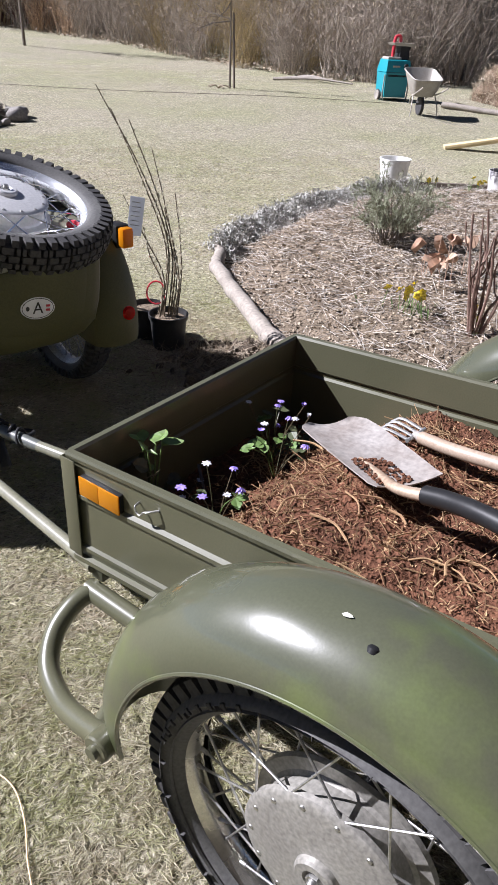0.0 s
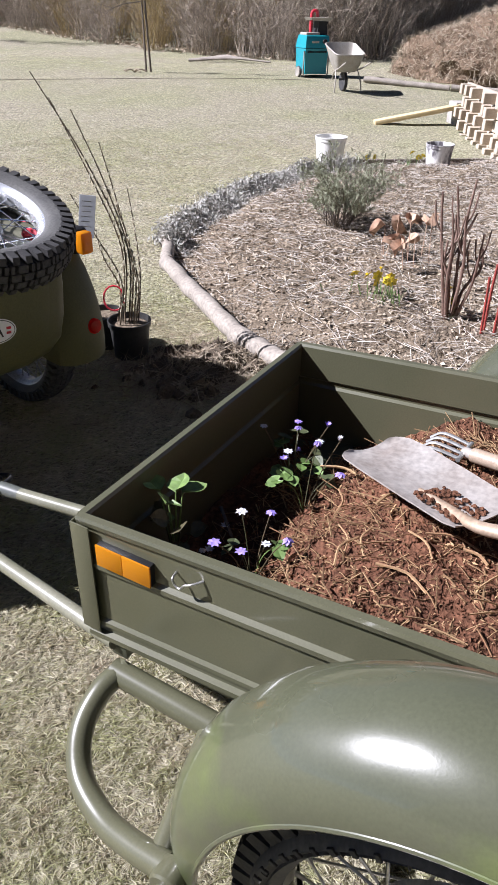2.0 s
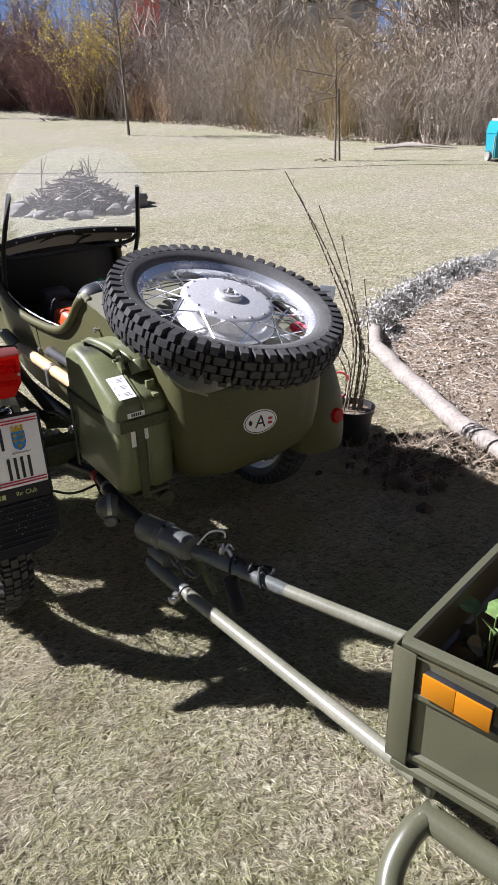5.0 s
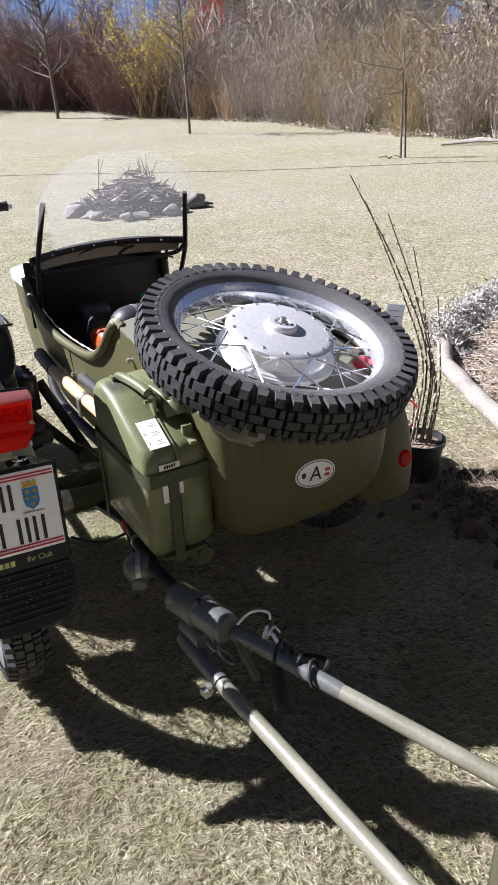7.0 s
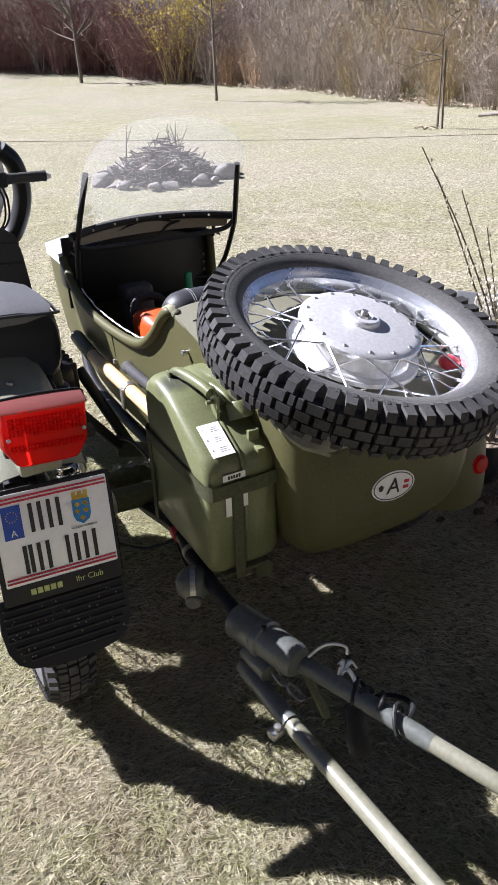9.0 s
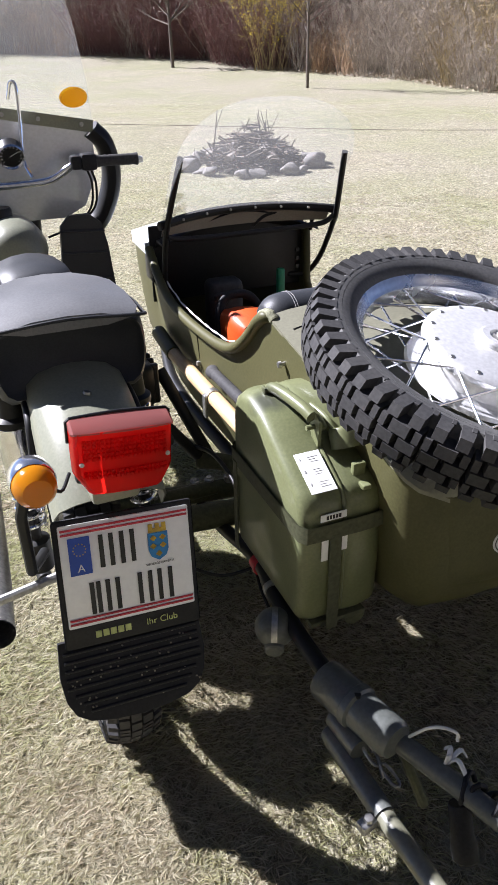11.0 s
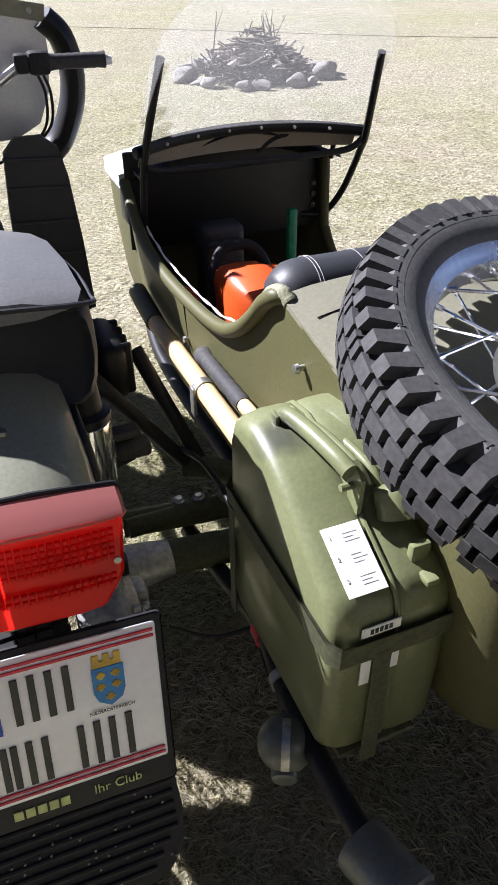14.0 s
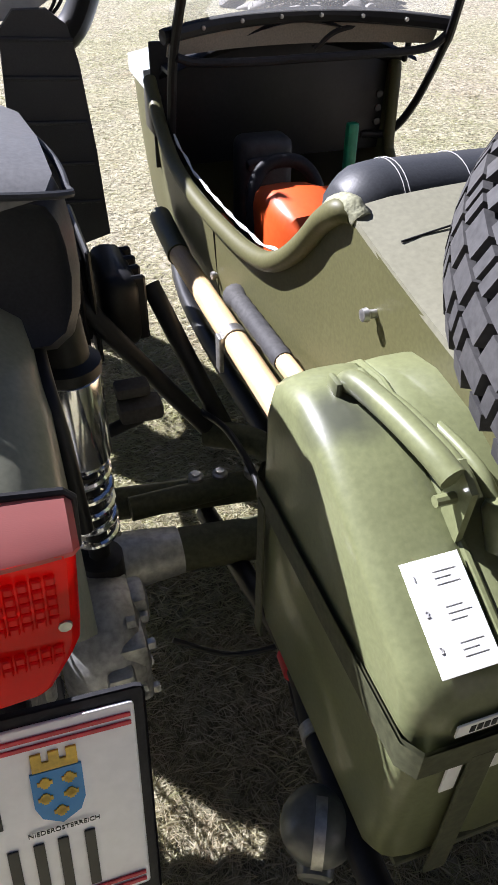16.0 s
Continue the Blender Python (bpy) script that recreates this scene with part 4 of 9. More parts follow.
# frame tubes and struts to the sidecar
for nm, pts, r, mm in (("strut", [(0.308, 0.885, 0.585), (0.352, 0.80, 0.468), (0.395, 0.725, 0.360)], 0.017, BLACK),
                       ("strut", [(0.150, 0.86, 0.66), (0.184, 0.81, 0.60), (0.372, 0.725, 0.355)], 0.016, BLACK),
                       ("sidecar_frame_tube", [(0.360, 0.735, 0.355), (0.41, 0.70, 0.358), (0.448, 0.665, 0.352), (0.470, 0.60, 0.335), (0.475, 0.40, 0.315), (0.475, 0.05, 0.31)], 0.025, STRAP_GREEN),
                       ("sidecar_frame_tube", [(0.10, 0.63, 0.335), (0.30, 0.61, 0.332), (0.52, 0.59, 0.328)], 0.027, STRAP_GREEN),
                       ("sidecar_frame_tube", [(0.475, 0.65, 0.33), (0.475, 1.3, 0.33), (0.55, 1.7, 0.36)], 0.020, BLACK),
                       ("torsion_arm", [(0.19, 0.585, 0.352), (0.36, 0.592, 0.35)], 0.020, STRAP_GREEN),
                       ("brake_hose", [(0.355, 0.74, 0.40), (0.375, 0.64, 0.42), (0.385, 0.52, 0.40), (0.372, 0.44, 0.36), (0.36, 0.35, 0.33), (0.345, 0.25, 0.30)], 0.006, BLACK),
                       ("brake_hose", [(0.20, 0.36, 0.30), (0.28, 0.33, 0.27), (0.38, 0.31, 0.29), (0.48, 0.30, 0.31)], 0.004, BLACK),
                       ("cable", [(0.34, 0.30, 0.34), (0.325, 0.20, 0.30), (0.34, 0.12, 0.24)], 0.0035, BLACK),
                       ("lower_frame_tube", [(0.12, 0.45, 0.30), (0.13, 0.8, 0.28), (0.12, 1.3, 0.30)], 0.017, BLACK),
                       ("lower_frame_tube", [(-0.12, 0.45, 0.30), (-0.13, 0.8, 0.28), (-0.12, 1.3, 0.30)], 0.017, BLACK),
                       ("footrest_bar", [(0.12, 0.68, 0.42), (0.235, 0.665, 0.47)], 0.011, BLACK)):
    bm = BM()
    tube(bm, spline(pts, 6), r, 14)
    part(nm, bm, mm, bike)
for p, q, z in ((0.37, 0.735, 0.372), (0.305, 0.605, 0.375), (0.345, 0.60, 0.375), (0.40, 0.60, 0.37)):
    bm = BM()
    lathe(bm, [(0, 0.012), (0.007, 0.012), (0.008, 0.008), (0.013, 0.006), (0.013, -0.02), (0, -0.02)], 12, m=pose(p, q, z - 0.006, 0, -90, 0))
    part("clamp_bolt", tidy(bm), BLACK if z > 0.38 else STEEL, bike)
bm = BM()
box(bm, 0.20, 0.27, 0.645, 0.69, 0.47, 0.50, 0.008)
box(bm, 0.20, 0.255, 0.665, 0.70, 0.505, 0.525, 0.006)
part("footrest", bm, RUBBER, bike)
# unseen box added over the gearbox to block a stray patch of sun
bm = BM()
box(bm, -0.085, 0.085, 0.63, 0.80, 0.52, 0.74, 0.02, seg=3)
part("air_box", bm, BLACK, bike)
# cylinder and head
cyl = None
bm = BM()
box(bm, 0.10, 0.20, 0.82, 0.98, 0.52, 0.68, 0.02)
cyl = part("cylinder", bm, PLASTIC, bike)
for k in range(6):
    bm = BM()
    box(bm, 0.105 + k * 0.018, 0.113 + k * 0.018, 0.79, 1.0, 0.50, 0.70, 0.004, seg=1)
    part("fin", bm, BLACK, cyl)
bm = BM()
box(bm, 0.215, 0.280, 0.815, 0.985, 0.50, 0.635, 0.026, seg=3)
part("head_cover", bm, BLACK, cyl)
for k in range(4):
    bm = BM()
    box(bm, 0.225, 0.291, 0.83 + k * 0.04, 0.842 + k * 0.04, 0.51, 0.629, 0.004, seg=1)
    part("cover_rib", bm, BLACK, cyl)
bm = BM()
box(bm, -0.13, 0.13, 0.72, 1.10, 0.36, 0.66, 0.04)
part("engine_block", bm, DULL_ALU, bike)
bm = BM()
box(bm, -0.285, -0.10, 0.80, 0.99, 0.50, 0.69, 0.03)
part("cylinder", bm, BLACK, bike)
# -- saddles, tank
def pad(name, rows, mat_, label=""):
    """Upholstery: rows of (q, half width, z top, z skirt)."""
    bm = BM()
    rings = []
    for q, w, zt, zs in rows:
        half = [(0.80, 0.0), (0.91, 0.08), (0.97, 0.24), (1.0, 0.46), (0.995, 0.66), (0.97, 0.82), (0.915, 0.93)]
        side = [(w * a, q, zs + (zt - zs) * b) for a, b in half]
        rings.append([(-p, y, z) for p, y, z in side] + [(-w * 0.5, q, zt + 0.006), (0, q, zt + 0.010), (w * 0.5, q, zt + 0.006)] + side[::-1])
    loft(bm, rings)
    return part(name, bm, mat_, bike, label, smooth=100)


# grey saddle top: sun glare on black leatherette, put into the colour
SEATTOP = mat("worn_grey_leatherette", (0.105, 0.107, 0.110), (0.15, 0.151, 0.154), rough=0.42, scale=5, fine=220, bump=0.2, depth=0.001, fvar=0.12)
st = pad("passenger_saddle", [(0.362, 0.132, 0.930, 0.83), (0.336, 0.138, 0.946, 0.812), (0.352, 0.145, 0.954, 0.798), (0.38, 0.150, 0.957, 0.785), (0.45, 0.147, 0.960, 0.765), (0.54, 0.136, 0.960, 0.765), (0.60, 0.120, 0.955, 0.80), (0.62, 0.10, 0.935, 0.86)], LEATHER, "black leatherette saddle with sun glare painted on its top")
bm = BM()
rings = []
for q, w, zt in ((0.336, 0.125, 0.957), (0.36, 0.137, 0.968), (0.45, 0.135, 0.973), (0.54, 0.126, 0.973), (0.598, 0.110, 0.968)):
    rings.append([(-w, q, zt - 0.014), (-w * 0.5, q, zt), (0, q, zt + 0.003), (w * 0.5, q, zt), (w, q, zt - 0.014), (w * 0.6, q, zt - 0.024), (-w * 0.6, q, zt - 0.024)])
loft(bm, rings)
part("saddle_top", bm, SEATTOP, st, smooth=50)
bm = BM()
tube(bm, spline([(-0.134, 0.338, 0.944), (0, 0.325, 0.957), (0.134, 0.338, 0.944), (0.147, 0.37, 0.940), (0.144, 0.45, 0.943), (0.122, 0.595, 0.940)], 5), 0.0035, 8)
part("piping", bm, LEATHER, st)
pad("rider_saddle", [(0.70, 0.06, 0.92, 0.87), (0.72, 0.085, 0.935, 0.87), (0.82, 0.085, 0.935, 0.87), (0.93, 0.07, 0.93, 0.88), (0.95, 0.05, 0.92, 0.89)], LEATHER, "black sprung rider saddle")
bm = BM()
loft(bm, [[(w * math.cos(a), q, 0.875 + (zt - 0.875) * math.sin(a) if math.sin(a) > 0 else 0.875 + 0.05 * math.sin(a)) for a in np.linspace(0, 2 * math.pi, 25)[:-1]] for q, w, zt in ((1.12, 0.03, 0.92), (1.13, 0.06, 0.945), (1.17, 0.085, 0.962), (1.24, 0.097, 0.972), (1.32, 0.095, 0.968), (1.39, 0.075, 0.95), (1.42, 0.04, 0.92))])
tank = part("fuel_tank", bm, BIKE_GREY, bike, "grey-green fuel tank with filler cap", smooth=50)
bm = BM()
lathe(bm, [(0, 0.995), (0.030, 0.993), (0.034, 0.987), (0.034, 0.960)], 20, m=pose(-0.02, 1.28, 0, 0, -90, 0))
part("filler_cap", tidy(bm), BLACK, tank)
# leg shield
for s in (-1, 1):
    bm = BM()
    ol = [(0.12, 0.47), (0.305, 0.52), (0.296, 0.70), (0.282, 0.86), (0.268, 0.925), (0.235, 0.952), (0.175, 0.952), (0.145, 0.92), (0.135, 0.80)]
    loft(bm, [[(s * a, 1.285 - 0.02 * (c - 0.7), c) for a, c in ol], [(s * a, 1.308 - 0.02 * (c - 0.7), c) for a, c in ol]])
    ls = part("leg_shield", bm, LEATHER, bike, "quilted black leatherette leg shield")
    for c in (0.60, 0.68, 0.76, 0.84, 0.905):
        bm = BM()
        tube(bm, [(s * (0.150 - 0.01), 1.284 - 0.02 * (c - 0.7), c + 0.004), (s * 0.21, 1.282 - 0.02 * (c - 0.7), c), (s * (0.293 - (c - 0.6) * 0.06), 1.284 - 0.02 * (c - 0.7), c - 0.004)], 0.004, 8)
        part("quilt_welt", bm, LEATHER, ls)
# handlebar
bm = BM()
hp = [(-0.415, 1.30, 1.090), (-0.28, 1.325, 1.092), (-0.235, 1.335, 1.092), (-0.15, 1.37, 1.045), (-0.05, 1.385, 1.035), (0.05, 1.385, 1.035), (0.15, 1.37, 1.045), (0.225, 1.345, 1.088), (0.28, 1.345, 1.092), (0.41, 1.335, 1.090)]
tube(bm, spline(hp, 6), 0.0115, 14)
bar = part("handlebar", bm, CHROME, bike, "chromed handlebar with black grips")
for s in (-1, 1):
    bm = BM()
    n = 15
    tube(bm, [(s * (0.285 + 0.009 * k), 1.340 - 0.0003 * k, 1.092) for k in range(n)], 0.017, 16, radii=[0.0185 if k in (0, n - 1) else (0.0170 if k % 2 else 0.0158) for k in range(n)])
    part("grip", bm, RUBBER, bar)
    bm = BM()
    box(bm, s * 0.262 - 0.024, s * 0.262 + 0.024, 1.318, 1.368, 1.068, 1.116, 0.010)
    box(bm, s * 0.225 - 0.016, s * 0.225 + 0.016, 1.322, 1.365, 1.072, 1.112, 0.008)
    part("switch_block", bm, PLASTIC, bar)
    bm = BM()
    lathe(bm, [(0, 0.016), (0.009, 0.014), (0.011, 0.0), (0.011, -0.004)], 12, m=pose(s * 0.412, 1.335, 1.09, 0, 0, 0 if s > 0 else 180))
    part("bar_end", tidy(bm), PAPER, bar)
for dx in (0.0, 0.012):
    bm = BM()
    tube(bm, spline([(0.258 + dx, 1.36, 1.07), (0.272 + dx, 1.375, 1.02), (0.262 + dx, 1.39, 0.95), (0.21, 1.40, 0.90), (0.12, 1.40, 0.87)], 6), 0.0035, 8)
    part("brake_cable", bm, BLACK, bar)
bm = BM()
tube(bm, spline([(0.10, 1.40, 1.05), (0.085, 1.43, 1.10), (0.095, 1.45, 1.20), (0.098, 1.45, 1.29), (0.085, 1.46, 1.305), (0.072, 1.47, 1.26)], 6), 0.0055, 10)
part("screen_stay", bm, CHROME, bike)
# fairing
bm = BM()
ol = [(-0.20, 0.905), (0.20, 0.905), (0.262, 0.945), (0.292, 1.02), (0.302, 1.10), (0.300, 1.178), (0.15, 1.222), (-0.15, 1.222), (-0.300, 1.178), (-0.302, 1.10), (-0.292, 1.02), (-0.262, 0.945)]
loft(bm, [[(a, 1.555 - 1.25 * a * a, c) for a, c in ol], [(a, 1.565 - 1.25 * a * a, c) for a, c in ol]])
fair = part("fairing", bm, FAIR_GREY, bike, "grey metal handlebar fairing with clear screen", smooth=50)
bm = BM()
tube(bm, spline([(0.300, 1.452, 1.172), (0.338, 1.455, 1.13), (0.355, 1.465, 1.05), (0.338, 1.47, 0.965), (0.29, 1.48, 0.885), (0.20, 1.49, 0.85)], 6), 0.042, 14, flat=0.7)
part("edge_padding", bm, BLACK, fair, "black padded edge of the fairing")
for s in (-1, 1):
    bm = BM()
    box(bm, -0.165, 0.165, -0.006, 0.0, -0.018, 0.018, 0.003, m=pose(s * 0.15, 1.476, 1.205, 0, s * 8.3, -s * 19))
    cs = part("clamp_strip", bm, BIKE_GREY, fair)
    for a in (-0.1, 0.0, 0.12):
        bm = BM()
        lathe(bm, [(0, 0.005), (0.006, 0.004), (0.007, 0)], 10, m=pose(s * 0.15 + a, 1.4685 - s * a * 0.344, 1.205 - a * s * 0.145, 0, 0, -90))
        part("screw", tidy(bm), STEEL, cs)
bm = BM()
ol = [(-0.305, 1.185), (-0.15, 1.225), (0.15, 1.225), (0.305, 1.185), (0.298, 1.30), (0.275, 1.45), (0.245, 1.57), (0.19, 1.65), (0.10, 1.69), (-0.10, 1.69), (-0.19, 1.65), (-0.245, 1.57), (-0.275, 1.45), (-0.298, 1.30)]
loft(bm, [[(a, 1.542 - 1.25 * a * a - 0.16 * (c - 1.2), c) for a, c in ol], [(a, 1.545 - 1.25 * a * a - 0.16 * (c - 1.2), c) for a, c in ol]])
o = part("screen", bm, GLASS2, fair, "clear acrylic screen")
o.visible_shadow = False
bm = BM()
lathe(bm, [(0, 0.009), (0.038, 0.007), (0.043, 0.0), (0, 0.0)], 28)
bmesh.ops.scale(bm, vec=(1, 1.0, 0.68), verts=bm.verts)
part("reflector", tidy(bm), YAMBER, fair, "oval amber reflector", pose(0.255, 1.420, 1.262, 0, 14, -83))
bm = BM()
lathe(bm, [(0, 0.0), (0.034, 0.0), (0.036, 0.008), (0.040, 0.008), (0.040, -0.03), (0, -0.04)], 28)
g = part("speedometer", tidy(bm), BLACK, fair, "round speedometer with chrome bezel", pose(0.05, 1.42, 1.112, 0, 25, -90))
bm = BM()
lathe(bm, [(0.033, 0.006), (0.037, 0.012), (0.041, 0.006)], 28)
part("bezel", tidy(bm), CHROME, g)
bm = BM()
for k in range(13):
    a = radians(-130 + k * 260 / 12)
    box(bm, 0.0012, 0.0018, -0.0008, 0.0008, 0.026, 0.032, m=pose(0, 0, 0, math.degrees(a), 0, 0))
box(bm, 0.0014, 0.002, -0.001, 0.001, -0.004, 0.026, m=pose(0, 0, 0, -60, 0, 0))
part("dial_face", bm, PAPER, g)
# front wheel and fork, mostly hidden behind the fairing
wheel(bike, pose(0, 1.80, 0.338), DULL_ALU, STEEL, STEEL, R=0.338)
arc_guard(bike, 0, 1.80, 0.345, 0.40, 0.075, 20, 190, CAR_OLIVE, drop=0.05)
for s in (-1, 1):
    bm = BM()
    tube(bm, [(s * 0.10, 1.80, 0.338), (s * 0.10, 1.52, 0.98)], 0.024, 14)
    part("fork_leg", bm, BLACK, bike)
# tow bar between motorcycle and trailer
for pts, r, mm in (([(0.318, 0.60, 0.292), (0.33, 0.43, 0.318), (0.338, 0.26, 0.352), (0.318, 0.12, 0.366), (0.312, -0.02, 0.366), (0.318, -0.13, 0.362)], 0.017, BLACK),):
    bm = BM()
    tube(bm, spline(pts, 6), r, 14)
    tow = part("tow_bar", bm, mm, bike, "dark tow bar with a capped socket")
bm = BM()
tube(bm, [(0.335, 0.255, 0.352), (0.333, 0.225, 0.354)], 0.0195, 14)
part("red_tape", bm, REDP, tow)
bm = BM()
tube(bm, [(0.322, 0.145, 0.364), (0.320, 0.128, 0.365)], 0.021, 14)
part("hose_clip", bm, STEEL, tow)
bm = BM()
SB = Vector((0.284, 0.045, 0.352))
bmesh.ops.create_uvsphere(bm, u_segments=24, v_segments=16, radius=0.042, matrix=Matrix.Translation(SB) @ Matrix.Diagonal((1.0, 1.0, 0.94, 1)))
sck = part("towing_socket", bm, SLATE, tow, "dark round towing socket")
bm = BM()
rings = []
HD, SD, UP = Vector((-0.45, -0.89, 0)), Vector((0.89, -0.45, 0)), Vector((0, 0, 1))
for a in np.linspace(radians(105), radians(0), 12):
    rings.append([SB + SD * w + HD * r * math.cos(a) + UP * r * math.sin(a) for w, r in ((-0.006, 0.0415), (0.006, 0.0415), (0.006, 0.0445), (-0.006, 0.0445))])
loft(bm, rings)
part("spring_clip", bm, STEEL, sck, "zinc spring clip over the socket")
bm = BM()
lathe(bm, [(0, 0.012), (0.015, 0.012), (0.019, 0.009), (0.020, 0.0), (0.020, -0.008)], 20, m=Matrix.Translation(SB + HD * 0.034 - UP * 0.022) @ pose(0, 0, 0, 0, 10, -116.8))
part("cap", tidy(bm), SLATE, sck)

# -- sidecar
car = new("sidecar")
car.empty_display_size = 0.05
car.parent = bike
car["label"] = "open olive sidecar with windscreen and spare wheel on the trunk"


def lerp_rows(rows, q):
    for a, b in zip(rows, rows[1:]):
        if a[0] <= q <= b[0]:
            t = (q - a[0]) / (b[0] - a[0])
            t = t * t * (3 - 2 * t) if len(a) > 5 else t
            return [x + (y - x) * t for x, y in zip(a, b)]
    return list(rows[-1] if q > rows[-1][0] else rows[0])


# q, left, right, bottom, rim height
SHAPE = [(-0.125, 0.535, 0.895, 0.48, 0.70), (-0.121, 0.505, 0.925, 0.455, 0.71), (-0.110, 0.480, 0.952, 0.435, 0.72), (-0.090, 0.462, 0.968, 0.415, 0.735), (-0.06, 0.452, 0.984, 0.40, 0.752), (0.10, 0.444, 1.005, 0.36, 0.80), (0.30, 0.437, 1.02, 0.34, 0.842), (0.42, 0.437, 1.025, 0.335, 0.868),
         (0.47, 0.437, 1.03, 0.335, 0.835), (0.54, 0.434, 1.03, 0.335, 0.765), (0.62, 0.430, 1.03, 0.335, 0.722), (0.72, 0.427, 1.03, 0.335, 0.700), (0.90, 0.425, 1.035, 0.335, 0.690), (1.08, 0.425, 1.035, 0.34, 0.692), (1.20, 0.428, 1.03, 0.345, 0.712), (1.32, 0.435, 1.02, 0.355, 0.770), (1.38, 0.44, 1.01, 0.36, 0.80),
         (1.50, 0.440, 1.00, 0.38, 0.805), (1.62, 0.448, 0.99, 0.41, 0.80), (1.74, 0.485, 0.965, 0.44, 0.775), (1.90, 0.545, 0.92, 0.50, 0.735), (2.02, 0.61, 0.86, 0.56, 0.69), (2.06, 0.67, 0.80, 0.60, 0.66)]


ENTRY = 0.29                       # how much lower the rim runs on the entry side


def entry_drop(q):
    return ENTRY * math.sin(math.pi * min(1, max(0, (q - 0.44) / 0.93))) ** 0.18


def section(q, off=0.0):
    _, l, r, b, z = lerp_rows(SHAPE, q)
    l, r, b = l + off, r - off, b + off
    w = r - l
    zr = z - entry_drop(q)
    pts = [(l, z), (l + 0.006, z - (z - b) * 0.3), (l + 0.018, z - (z - b) * 0.6), (l + w * 0.055, z - (z - b) * 0.84), (l + w * 0.13, b + 0.014), (l + w * 0.32, b), (r - w * 0.32, b), (r - w * 0.16, b + 0.02), (r - w * 0.065, zr - (zr - b) * 0.82), (r - 0.012, zr - (zr - b) * 0.6), (r - 0.002, zr - (zr - b) * 0.3), (r, zr)]
    return [(p, q, zz) for p, zz in pts]


QS = sorted({r[0] for r in SHAPE} | {round(-0.1 + 0.08 * k, 3) for k in range(27)} | {0.44, 0.446, 0.455, 1.345, 1.36, 1.367})
bm = BM()
loft(bm, [section(q) + section(q, 0.006)[::-1] for q in QS], caps=(False, False))
part("body", bm, CAR_OLIVE, car, "olive sheet-metal sidecar body", smooth=45)
# paler, greyer olive: the sky's grazing sheen on the deck, as base colour
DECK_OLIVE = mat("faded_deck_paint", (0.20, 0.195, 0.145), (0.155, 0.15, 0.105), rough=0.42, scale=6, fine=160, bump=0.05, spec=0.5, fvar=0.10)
# trunk deck, slightly domed
bm = BM()
rings = []
for q in [-0.125, -0.121, -0.110, -0.09, -0.06, -0.03, 0.05, 0.15, 0.25, 0.35, 0.41, 0.418]:
    _, l, r, b, z = lerp_rows(SHAPE, q)
    dz = 0.0 if q in (-0.125,) else 0.006
    up = [(l + (r - l) * t, q, z + dz + 0.018 * math.sin(math.pi * t) ** 0.6 - 0.002) for t in np.linspace(0, 1, 13)]
    rings.append(up + [(p, qq, zz - 0.008) for p, qq, zz in up[::-1]])
loft(bm, rings)
part("trunk_deck", bm, DECK_OLIVE, car, "olive trunk deck with sky sheen put into its colour", smooth=30)
bm = BM()
tube(bm, [(0.462, 0.345, 0.8615), (0.55, 0.352, 0.874), (0.74, 0.356, 0.8775), (0.93, 0.352, 0.874)], 0.0011, 6)
part("deck_seam", bm, BLACK, car)
bm = BM()
loft(bm, [[(p, qq - d, zz - e) for p, qq, zz in section(-0.125, o_)] for o_, d, e in ((0.0, 0.0, 0.0), (0.012, 0.004, 0.004), (0.05, 0.008, 0.02))], caps=(False, True))
part("trunk_back", bm, CAR_OLIVE, car, smooth=45)
bm = BM()
loft(bm, [[(p, q, zz) for p, qq, zz in section(0.415, 0.008)] for q in (0.405, 0.413)])
part("bulkhead", bm, CAR_OLIVE, car)
# nose top, pale vinyl cover
bm = BM()
rings = []
for q in [1.402, 1.43, 1.5, 1.6, 1.7, 1.8, 1.9, 1.98, 2.02, 2.058]:
    _, l, r, b, z = lerp_rows(SHAPE, q)
    up = [(l - 0.012 + (r - l + 0.024) * t, q, z + 0.018 + 0.035 * math.sin(math.pi * t) * (1 if q < 1.9 else 0.5)) for t in np.linspace(0, 1, 11)]
    rings.append(up + [(p, qq, zz - 0.035) for p, qq, zz in up[::-1]])
loft(bm, rings)
part("nose_cover", bm, VINYL, car, "pale grey nose cover", smooth=45)
# black cowl trim hanging over the front edge of the opening
bm = BM()
rings = []
for t in np.linspace(0, 1, 15):
    p = 0.458 + 0.566 * t
    zt = 0.835 + 0.06 * math.sin(math.pi * t)
    rings.append([(p, 1.30, zt + 0.030 - 0.03 * abs(2 * t - 1)), (p, 1.36, zt), (p, 1.395, zt - 0.03), (p, 1.40, zt - 0.07), (p, 1.385, zt - 0.03), (p, 1.35, zt - 0.008), (p, 1.293, zt + 0.022 - 0.03 * abs(2 * t - 1))])
loft(bm, rings)
part("cowl", bm, BLACK, car, "black cowl below the windscreen", smooth=60)
bm = BM()
box(bm, 0.428, 0.450, 1.33, 1.42, 0.70, 0.79, 0.010)
part("cover_flap", bm, BLACK, car)
